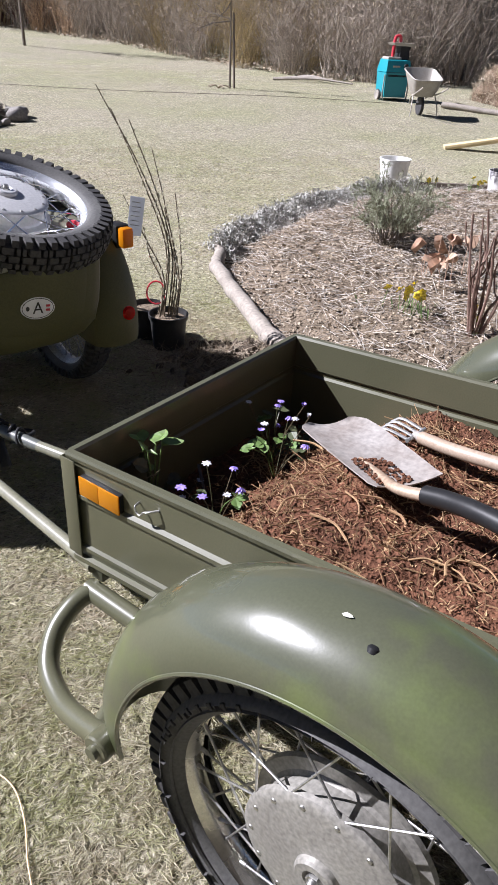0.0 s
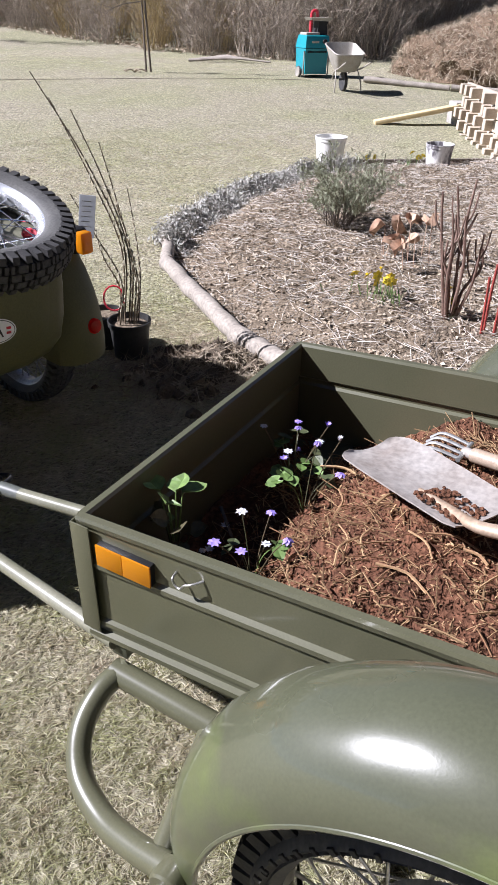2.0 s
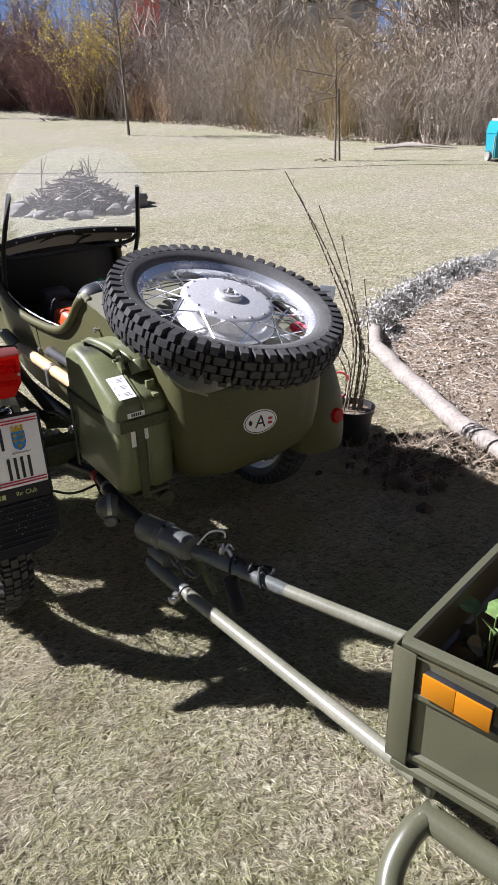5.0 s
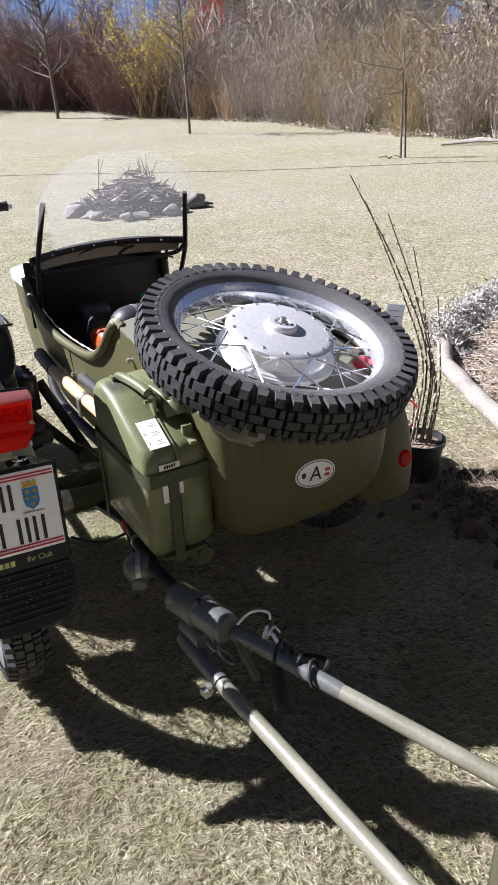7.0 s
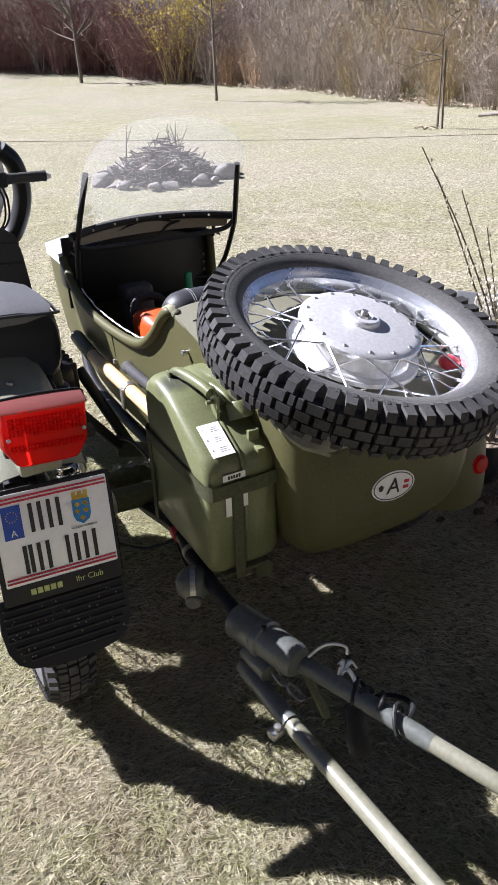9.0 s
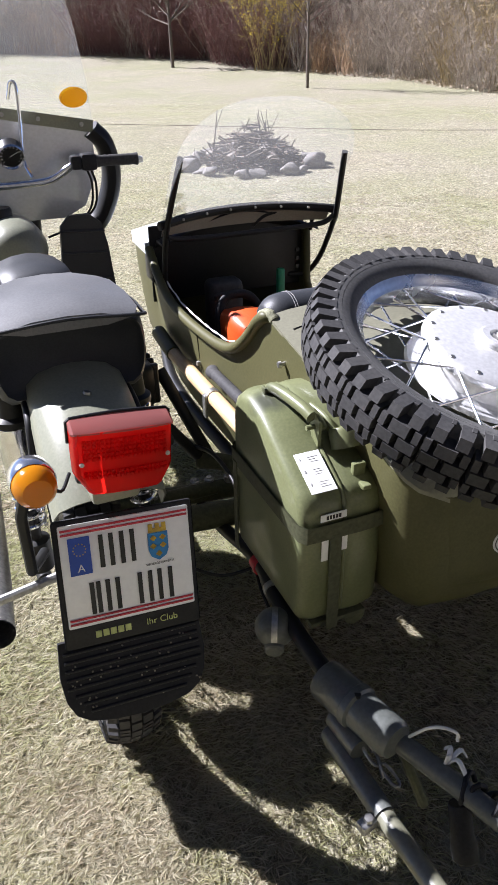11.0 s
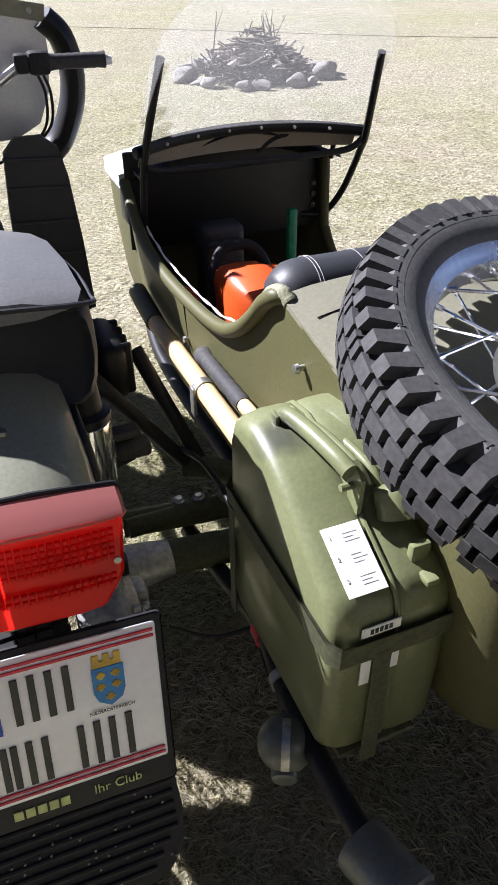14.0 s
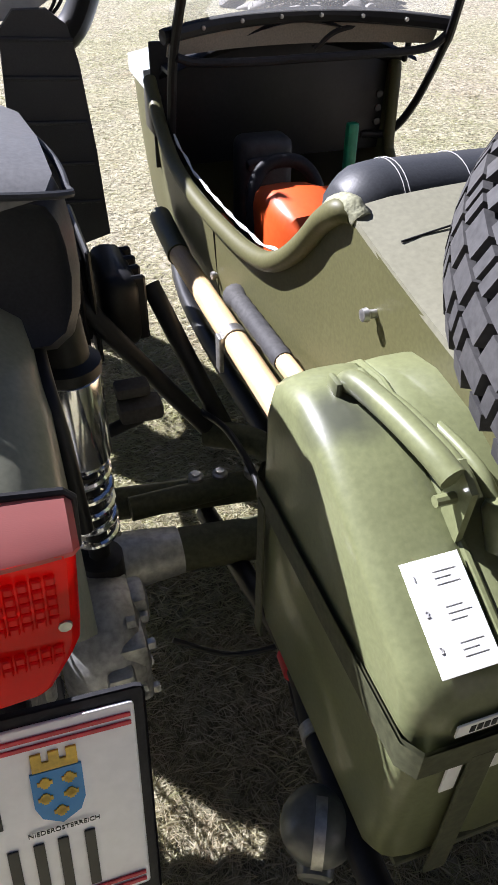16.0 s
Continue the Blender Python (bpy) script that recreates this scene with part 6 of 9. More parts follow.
def hepatica(u, v, leaves, flowers, seed, label):
    z = float(soil_z(u, v))
    th = thing("flowering_plant", on(TR, u, v, z - 0.005), label, "plant")
    r = random.Random(seed)
    for k in range(leaves):
        a, R, H = r.uniform(0, 6.28), r.uniform(0.02, 0.07), r.uniform(0.05, 0.14)
        tip = Vector((R * math.cos(a), R * math.sin(a), H))
        bm = BM()
        tube(bm, spline([(0, 0, 0), (R * 0.4 * math.cos(a), R * 0.4 * math.sin(a), H * 0.7), tip], 4), 0.0012, 5)
        for lb in (-70, 0, 70):
            leaf(bm, Matrix.Translation(tip) @ pose(0, 0, 0, r.uniform(-25, 25), r.uniform(-25, 25), math.degrees(a) - 90 + lb), r.uniform(0.022, 0.036), 0.013)
        part("leaf", bm, LEAF if k % 3 else LEAF_DARK, th, smooth=0)
    for k in range(flowers):
        a, R = r.uniform(0, 6.28), r.uniform(0.02, 0.09)
        flower("flower", (0, 0, 0), (R * math.cos(a), R * math.sin(a), r.uniform(0.09, 0.20)), VIOLET if k % 3 else PALE, r.uniform(0.010, 0.014), th)
    return th


hepatica(0.54, -0.150, 8, 8, 1, "violet hepatica with fresh green leaves planted in soil")
hepatica(0.46, -0.22, 3, 3, 2, "small violet hepatica in shaded soil")
hepatica(0.20, -0.235, 2, 6, 3, "pale blue hepatica flowers at the wall of the trailer")
th = thing("seedling", on(TR, 0.175, -0.075, float(soil_z(0.175, -0.075))), "broad-leaved green seedling in the trailer corner", "plant")
lr = random.Random(31)
for k in range(11):
    a, R, h = lr.uniform(0, 360), lr.uniform(0.005, 0.045), (lr.uniform(0.19, 0.215) if k < 4 else lr.uniform(0.09, 0.15))
    dx, dy = R * math.cos(radians(a)), R * math.sin(radians(a))
    bm = BM()
    tube(bm, spline([(0, 0, 0), (dx * 0.5, dy * 0.5, h * 0.6), (dx, dy, h)], 4), 0.0018, 6)
    leaf(bm, pose(dx, dy, h, lr.uniform(-20, 40), lr.uniform(-30, 30), a - 90), (0.052 if k < 4 else 0.04) * lr.uniform(0.9, 1.1), (0.027 if k < 4 else 0.020), fold=0.3)
    # most lower leaves get the dark green as shade below the lit ones
    part("leaf", bm, LEAF if k < 5 else LEAF_DARK, th, smooth=0)
for base, top in (((0.03, -0.02, 0), (0.012, -0.055, 0.085)), ((0.02, -0.02, 0), (0.03, -0.06, 0.07)), ((0.06, -0.03, 0), (0.105, -0.05, 0.075))):
    flower("flower", base, top, PALE, 0.011, th)
bm = BM()
box(bm, -0.004, 0.004, -0.035, 0.035, -0.001, 0.001, 0.0005)
solid("plant_tag", bm, DARKGREY, "grey plastic plant tag stuck in the soil", "tag", on(TR, 0.285, -0.125, 0.475, 35, 15, -25))

# shovel and digging fork on the soil
sh = thing("shovel", on(TR, 0, 0, 0), "worn steel shovel with black handle lying on the soil", "shovel")
bm = BM()
ax0, ax1 = Vector((0.478, -0.345, 0.628)), Vector((0.335, -0.615, 0.645))
ay = (ax1 - ax0).normalized()
axx = ay.cross(Vector((0.08, 0.03, 1))).normalized()
nz = axx.cross(ay)
rings = []
for t, w, lift in ((0.0, 0.052, -0.004), (0.012, 0.068, -0.004), (0.04, 0.080, -0.004), (0.09, 0.087, -0.002), (0.25, 0.090, 0.0), (0.6, 0.088, 0.0), (0.92, 0.084, 0.0), (1.0, 0.080, 0.004)):
    row = [ax0 + ay * t * 0.305 + axx * w * s + nz * (0.012 * s * s + lift) for s in np.linspace(-1, 1, 9)]
    rings.append(row + [p - nz * 0.003 for p in row[::-1]])
loft(bm, rings)
part("blade", bm, BLADE, sh, "worn steel blade with dried soil", smooth=60)
bm = BM()
sp0 = ax0 + ay * 0.14
skt = spline([Vector((0.372, -0.485, 0.638)), Vector((0.330, -0.545, 0.650)), Vector((0.282, -0.612, 0.667)), Vector((0.264, -0.690, 0.693))], 6)
tube(bm, skt, 0.0165, 14, radii=list(np.linspace(0.006, 0.0165, len(skt))), flat=0.8)
part("socket", bm, RUSTY, sh, "pale rusty socket")
bm = BM()
tube(bm, spline([(0.270, -0.670, 0.686), (0.253, -0.725, 0.705), (0.214, -0.816, 0.730), (0.11, -1.08, 0.77), (0.0, -1.40, 0.80)], 6), 0.0185, 16)
part("handle", bm, BLACK, sh, "black painted handle, worn")
bm = BM()
for k in range(170):
    t, s = RND.uniform(0.62, 0.97), RND.uniform(-0.2, 0.85)
    p = ax0 + ay * t * 0.305 + axx * 0.085 * s + nz * (0.018 * s * s + 0.004)
    bmesh.ops.create_icosphere(bm, subdivisions=1, radius=RND.uniform(0.002, 0.0048), matrix=Matrix.Translation(p) @ Matrix.Diagonal((1.4, 1.2, 0.6, 1)))
solid("soil_on_blade", bm, SOIL, "crumbs of soil left on the shovel blade", "soil", TR, kind="stuff")
fk = thing("digging_fork", on(TR, 0, 0, 0), "old garden fork with wooden handle lying on the soil", "fork")
f0, f1 = Vector((0.597, -0.512, 0.607)), Vector((0.606, -0.425, 0.602))
fd_ = (f1 - f0).normalized()
fs_ = fd_.cross(Vector((0, 0, 1)))
for k in range(4):
    o_ = fs_ * (-0.036 + 0.024 * k)
    bm = BM()
    tube(bm, spline([f0 + o_ * 0.9, f0 + o_ + fd_ * 0.06 + Vector((0, 0, 0.008)), f1 + o_ - Vector((0, 0, 0.01))], 5), 0.0045, 8, flat=0.8)
    part("tine", bm, DULL_ALU, fk)
bm = BM()
tube(bm, [f0 - fs_ * 0.040, f0 + fs_ * 0.040], 0.005, 8)
part("tine_bar", bm, DULL_ALU, fk)
bm = BM()
tube(bm, [f0, Vector((0.578, -0.535, 0.616))], 0.011, 12)
part("ferrule", bm, BLADE, fk)
bm = BM()
tube(bm, spline([Vector((0.580, -0.532, 0.615)), (0.548, -0.618, 0.632), (0.528, -0.722, 0.650), (0.49, -0.95, 0.69), (0.44, -1.30, 0.765)], 6), 0.0155, 14)
part("handle", bm, OLDWOOD, fk)

# jerrycan in its bracket
can = thing("jerrycan", on(BK, 0.375, 0.12, 0.33), "olive-green steel jerrycan with white labels", "jerrycan")
CAN = on(BK, 0.375, 0.12, 0.33).inverted() @ on(BK, 0.0115, 0, 0)
PR = [(0.298, 0.43), (0.303, 0.60), (0.300, 0.735), (0.288, 0.768), (0.262, 0.788), (0.22, 0.795), (0.16, 0.785), (0.10, 0.757), (0.058, 0.734), (-0.008, 0.700), (-0.026, 0.684), (-0.034, 0.660), (-0.036, 0.52), (-0.034, 0.430), (-0.018, 0.409), (0.28, 0.408)]
cq, cz = 0.133, 0.60


def can_ring(p, k):
    return [(p, cq + (q - cq) * k, cz + (z - cz) * (1 - (1 - k) * 0.75)) for q, z in PR]


for nm, rows in (("can_shell", [(0.289, 0.86), (0.291, 0.91), (0.297, 0.955), (0.308, 0.985), (0.325, 1.0), (0.352, 1.0), (0.366, 0.99), (0.371, 0.968)]), ("can_shell", [(0.375, 0.968), (0.380, 0.99), (0.394, 1.0), (0.420, 1.0), (0.440, 0.985), (0.452, 0.955), (0.458, 0.91), (0.460, 0.86)])):
    bm = BM()
    loft(bm, [can_ring(p, k) for p, k in rows])
    part(nm, bm, CAN_GREEN, can, m=CAN, smooth=50)
bm = BM()
tube(bm, [(0.373, cq + (q - cq) * 0.985, cz + (z - cz) * 0.988) for q, z in PR], 0.004, 8, closed=True)
part("weld_seam", bm, CAN_GREEN, can, m=CAN)
bm = BM()
tube(bm, spline([(0.338, 0.225, 0.784), (0.340, 0.210, 0.803), (0.346, 0.16, 0.808), (0.354, 0.105, 0.804), (0.359, 0.078, 0.797)], 5), 0.0115, 14)
hd = part("handle", bm, CAN_GREEN, can, m=CAN)
for dp, dz, rr in ((0.030, -0.010, 0.0075), (0.052, -0.020, 0.0065)):
    bm = BM()
    tube(bm, spline([(0.338 + dp, 0.222, 0.778 + dz), (0.341 + dp, 0.205, 0.794 + dz), (0.346 + dp, 0.16, 0.798 + dz), (0.352 + dp, 0.105, 0.793 + dz), (0.356 + dp, 0.08, 0.776 + dz)], 5), rr, 12)
    part("handle_bar", bm, CAN_GREEN, can, m=CAN)
bm = BM()
box(bm, 0.322, 0.330, 0.206, 0.228, 0.782, 0.806, 0.004)
box(bm, 0.350, 0.358, 0.206, 0.228, 0.782, 0.806, 0.004)
part("handle_lug", bm, CAN_GREEN, can, m=CAN)
bm = BM()
loft(bm, [[(x, 0.090, 0.745), (x, 0.100, 0.796), (x, 0.085, 0.808), (x, 0.062, 0.792), (x, 0.066, 0.738)] for x in (0.366, 0.372)])
part("handle_bracket", bm, CAN_GREEN, can, m=CAN)
bm = BM()
tube(bm, [(0.349, 0.080, 0.775), (0.380, 0.080, 0.775)], 0.005, 10)
part("hinge_pin", bm, CAN_GREEN, can, m=CAN)
bm = BM()
lathe(bm, [(0, 0.03), (0.024, 0.03), (0.028, 0.024), (0.028, 0.0), (0.03, -0.008)], 22, m=pose(0.418, 0.055, 0.742, 0, -62, 90))
cap = part("filler_cap", tidy(bm), CAN_GREEN, can, m=CAN)
bm = BM()
box(bm, 0.405, 0.431, 0.0, 0.012, 0.69, 0.728, 0.003)
box(bm, 0.409, 0.427, -0.03, 0.01, 0.688, 0.698, 0.003)
part("clasp", bm, CAN_GREEN, cap)
FAINT = mat("faint_print", (0.42, 0.42, 0.42), rough=0.5, bump=0)
# labels
slope = math.degrees(math.atan2(0.684 - 0.752, 0.10 + 0.018))


def can_label(p0, p1, L, centre, rx, nm):
    bm = BM()
    box(bm, p0, p1, -L / 2, L / 2, 0.0, 0.0012, 0.0004, seg=1)
    return part(nm, bm, PAPER, can, "white paper label", CAN @ Matrix.Translation(centre) @ pose(0, 0, 0, rx))


lab = can_label(-0.0255, 0.0255, 0.087, (0.3385, 0.021, 0.7178), 27, "label")
for k, ch_ in enumerate("123"):
    text("numeral", ch_, 0.007, pose(-0.018, 0.030 - k * 0.027, 0.0016), FAINT, lab)
    bm = BM()
    for j in range(3):
        y = 0.032 - k * 0.027 - j * 0.005
        box(bm, -0.002, 0.018 - 0.006 * ((j + k) % 2), y - 0.0002, y + 0.0002, 0.0012, 0.0016)
    part("print_line", bm, FAINT, lab)
for (p, q, z, w, h) in ((0.3475, -0.0372, 0.657, 0.042, 0.015), (0.332, -0.0380, 0.588, 0.011, 0.050), (0.372, -0.0380, 0.600, 0.009, 0.045)):
    bm = BM()
    box(bm, -w, w, -0.001, 0.001, -h / 2, h / 2, 0.0004, seg=1)
    l2 = part("label", bm, PAPER, can, "white paper label", CAN @ pose(p, q, z, 0, 0, 0) @ Matrix.Diagonal((0.62, 1, 1, 1)))
    if w > 0.02:
        bm = BM()
        for j in range(5):
            box(bm, -0.024 + j * 0.010, -0.017 + j * 0.010, -0.0016, -0.001, -0.004, 0.004)
        part("bar", bm, INK, l2)
# bracket
br = thing("can_bracket", on(BK, 0.375, 0.12, 0.30), "dark olive steel bracket holding the jerrycan", "bracket")
BR = on(BK, 0.375, 0.12, 0.30).inverted() @ on(BK, 0.0115, 0, 0)
bm = BM()
loop = [(0.283, 0.29), (0.283, -0.026), (0.294, -0.042), (0.40, -0.044), (0.455, -0.042), (0.466, -0.026), (0.466, 0.29), (0.455, 0.308), (0.295, 0.308)]
loft(bm, [[(p, q, z) for p, q in loop] for z in (0.612, 0.645)], caps=(False, False))
loft(bm, [[(p + (0.003 if p < 0.375 else -0.003), q + (0.003 if q < 0 else -0.003), z) for p, q in loop] for z in (0.612, 0.645)], caps=(False, False))
part("band", bm, STRAP_GREEN, br, m=BR)
for p0, p1, q0, q1 in ((0.340, 0.364, -0.0435, -0.040), (0.2815, 0.2845, 0.262, 0.282)):
    bm = BM()
    box(bm, p0, p1, q0, q1, 0.395, 0.62, 0.001, seg=1)
    part("strap", bm, STRAP_GREEN, br, m=BR)
bm = BM()
box(bm, 0.315, 0.435, -0.030, 0.285, 0.394, 0.406, 0.003)
part("tray", bm, STRAP_GREEN, br, m=BR)
bm = BM()
tube(bm, spline([(0.455, -0.058, 0.62), (0.475, -0.066, 0.628), (0.490, -0.060, 0.605), (0.478, -0.07, 0.585), (0.47, -0.075, 0.60), (0.488, -0.072, 0.625)], 6), 0.0055, 8)
part("knotted_strap", bm, STRAP_GREEN, br, m=BR)
bm = BM()
tube(bm, [(0.465, -0.075, 0.575), (0.470, -0.077, 0.560)], 0.005, 8)
part("strap_end", bm, PAPER, br, m=BR)

# pole and knife-handled tool on the flank
pl_ = thing("wooden_pole", on(BK, 0.385, 0.8, 0.53), "pale ash pole strapped along the sidecar flank", "pole")
PO = on(BK, 0.385, 0.8, 0.53).inverted() @ BK
bm = BM()
tube(bm, [(0.404, 1.10, 0.554), (0.403, 0.8, 0.559), (0.404, 0.30, 0.566)], 0.0205, 16)
part("shaft", bm, ASH, pl_, m=PO)
bm = BM()
tube(bm, spline([(0.412, 1.25, 0.560), (0.408, 1.17, 0.557), (0.403, 1.055, 0.555)], 5), 0.0235, 14)
part("sheath", bm, CAR_OLIVE, pl_, m=PO)
bm = BM()
tube(bm, [(0.403, 0.715, 0.560), (0.403, 0.693, 0.5605)], 0.0235, 14)
box(bm, 0.375, 0.383, 0.693, 0.715, 0.505, 0.57, 0.002)
part("clip", bm, STEEL, pl_, m=PO)
tl_ = thing("hand_tool", on(BK, 0.40, 0.6, 0.60), "tool with ribbed black rubber grip", "tool")
TO = on(BK, 0.40, 0.6, 0.60).inverted() @ BK
bm = BM()
n = 17
tube(bm, [(0.419, 0.752 - 0.014 * k, 0.613 + 0.0004 * k) for k in range(n)], 0.016, 14, radii=[0.0195 if k in (0, 1) else (0.0165 if k % 2 else 0.0150) for k in range(n)])
part("grip", bm, RUBBER, tl_, m=TO)
bm = BM()
tube(bm, [(0.419, 0.545, 0.619), (0.421, 0.32, 0.626)], 0.0135, 12)
part("shaft", bm, ASH, tl_, m=TO)

# things lying in the sidecar
saw = thing("chainsaw", on(BK, 0.60, 0.86, 0.50), "orange chainsaw lying on the sidecar seat", "chainsaw")
SW = on(BK, 0.60, 0.86, 0.50).inverted() @ BK @ pose(0.040, 0.125, -0.012)
bm = BM()
rings = []
for q, w, z0, z1 in ((0.70, 0.035, 0.55, 0.66), (0.73, 0.058, 0.52, 0.70), (0.80, 0.070, 0.50, 0.722), (0.90, 0.065, 0.50, 0.70), (0.96, 0.045, 0.51, 0.65)):
    rings.append([(0.565 + w * c_, q, (z0 + z1) / 2 + (z1 - z0) / 2 * s_) for c_, s_ in [(math.copysign(abs(math.cos(a)) ** 0.42, math.cos(a)), math.copysign(abs(math.sin(a)) ** 0.42, math.sin(a))) for a in np.linspace(0, 2 * math.pi, 17)[:-1]]])
loft(bm, rings)
part("housing", bm, ORANGE, saw, m=SW, smooth=35)
bm = BM()
box(bm, 0.600, 0.655, 0.735, 0.86, 0.60, 0.705, 0.018, seg=3)
part("engine_cover", bm, ORANGE, saw, m=SW)
bm = BM()
box(bm, 0.570, 0.592, 0.690, 0.725, 0.565, 0.635, 0.006)
box(bm, 0.592, 0.640, 0.700, 0.722, 0.575, 0.600, 0.006)
part("pull_grip", bm, PLASTIC, saw, m=SW)
bm = BM()
tube(bm, spline([(0.51, 0.86, 0.56), (0.505, 0.90, 0.67), (0.54, 0.925, 0.725), (0.61, 0.925, 0.725), (0.645, 0.90, 0.67), (0.645, 0.86, 0.55)], 6), 0.0135, 12)
part("front_handle", bm, PLASTIC, saw, m=SW)
bm = BM()
box(bm, 0.545, 0.615, 0.70, 0.735, 0.62, 0.66, 0.012)
part("rear_handle", bm, PLASTIC, saw, m=SW)
bm = BM()
for i in range(6):
    for j in range(4):
        box(bm, 0.520 + i * 0.008, 0.524 + i * 0.008, 0.712, 0.722, 0.585 + j * 0.010, 0.589 + j * 0.010, m=None)
part("air_grille", bm, BLACK, saw, m=SW)
bm = BM()
box(bm, 0.585, 0.705, 1.205, 1.285, 0.45, 0.715, 0.022, seg=3)
jug = solid("fuel_canister", bm, DARKGREY, "dark grey plastic canister in the sidecar footwell", "canister", BK)
bm = BM()
tube(bm, spline([(0.603, 1.207, 0.66), (0.606, 1.195, 0.675), (0.684, 1.195, 0.675), (0.687, 1.207, 0.66)], 4), 0.008, 10)
h_ = part("handle", bm, DARKGREY, jug)
bm = BM()
box(bm, 0.47, 0.53, 1.06, 1.16, 0.46, 0.60, 0.02)
solid("red_box", bm, ORANGE, "dull red box in the dark footwell", "box", BK)
bm = BM()
box(bm, 0.845, 0.872, 1.24, 1.262, 0.46, 0.722, 0.006)
solid("green_stick", bm, GREENP, "bright green plastic stick leaning in the footwell", "stick", BK)
bm = BM()
bmesh.ops.create_uvsphere(bm, u_segments=14, v_segments=8, radius=0.024, matrix=pose(0.880, -0.085, 0.806) @ Matrix.Diagonal((0.9, 1.2, 0.7, 1)))
solid("red_rag", bm, REDP, "bright red rag tucked under the spare wheel", "rag", BK)

# ---- garden ----
BARK = mat("grey_bark", (0.17, 0.14, 0.11), (0.10, 0.08, 0.065), rough=0.85, scale=12, fine=90, bump=0.4, depth=0.004, fvar=0.3)
LOGW = mat("weathered_log", (0.31, 0.275, 0.235), (0.19, 0.165, 0.14), rough=0.85, scale=6, fine=60, bump=0.4, depth=0.004, stretch=(1, 1, 1), fvar=0.25)
TWIG = mat("hedge_twigs", (0.50, 0.43, 0.35), (0.12, 0.092, 0.072), rough=0.85, scale=1.2, fine=30, bump=0.0, island=0.75, fvar=0.25)
TWIG_RED = mat("red_twigs", (0.20, 0.095, 0.08), (0.12, 0.06, 0.052), rough=0.8, scale=1.2, fine=30, bump=0.0, island=0.75)
TWIG_GOLD = mat("golden_twigs", (0.46, 0.36, 0.17), (0.13, 0.09, 0.05), rough=0.8, scale=1.2, fine=30, bump=0.0, island=0.8)
REED = mat("tan_reeds", (0.52, 0.37, 0.23), (0.19, 0.12, 0.075), rough=0.85, scale=1.2, fine=30, bump=0.0, island=0.8)
YELLOW = mat("yellow_bloom", (0.75, 0.58, 0.02), (0.60, 0.50, 0.08), rough=0.6, scale=5, bump=0, island=0.7)
DRYLEAF = mat("dry_leaves", (0.44, 0.375, 0.285), (0.25, 0.19, 0.13), rough=0.85, scale=8, fine=60, bump=0.1, island=0.9)
RUSTLEAF = mat("rust_leaves", (0.34, 0.14, 0.07), (0.46, 0.37, 0.28), rough=0.6, scale=8, fine=60, bump=0.1, island=0.8)
EVERGREEN = mat("needle_green", (0.20, 0.22, 0.135), (0.32, 0.33, 0.23), rough=0.7, scale=8, bump=0, island=0.8)
FIR = mat("dark_fir", (0.030, 0.048, 0.028), (0.05, 0.07, 0.04), rough=0.8, scale=3, bump=0, island=0.8)
SILVER = mat("silver_leaves", (0.56, 0.55, 0.51), (0.27, 0.255, 0.225), rough=0.8, scale=10, bump=0, island=0.9)
MULCH = mat("bed_mulch", (0.235, 0.188, 0.138), (0.135, 0.105, 0.076), rough=0.95, scale=6, fine=70, bump=0.9, depth=0.02, spec=0.1, fvar=0.45)
STONE = mat("field_stone", (0.24, 0.22, 0.20), (0.15, 0.14, 0.13), rough=0.85, scale=5, fine=50, bump=0.4, depth=0.01, obj=0.3)
CONCRETE = mat("old_concrete", (0.36, 0.34, 0.31), (0.27, 0.25, 0.23), rough=0.9, scale=5, fine=60, bump=0.4, depth=0.006)
TEAL = mat("teal_plastic", (0.006, 0.21, 0.26), (0.008, 0.24, 0.29), rough=0.4, scale=3, fine=100, bump=0.05, fvar=0.06)
GREY = mat("grey_tray_metal", (0.40, 0.38, 0.34), (0.30, 0.27, 0.23), rough=0.55, metal=0.3, scale=6, fine=60, bump=0.15, fvar=0.15)
BUCKET = mat("bucket_white", (0.78, 0.78, 0.77), (0.66, 0.65, 0.62), rough=0.45, scale=7, fine=40, bump=0.05, mid=0.42, fvar=0.08)
SPLASH = mat("bucket_splashed", (0.70, 0.70, 0.69), (0.12, 0.11, 0.12), rough=0.6, scale=14, fine=60, bump=0.1, mid=0.55, sharp=0.06, stretch=(1, 1, 0.35), fvar=0.1)
POT = mat("pot_plastic", (0.020, 0.020, 0.021), (0.032, 0.031, 0.030), rough=0.5, scale=8)
NEWWOOD = mat("new_timber", (0.60, 0.48, 0.28), (0.52, 0.40, 0.22), rough=0.6, scale=5, fine=60, bump=0.1, stretch=(3, 25, 25), fvar=0.12)
BLADES = turf_mat()


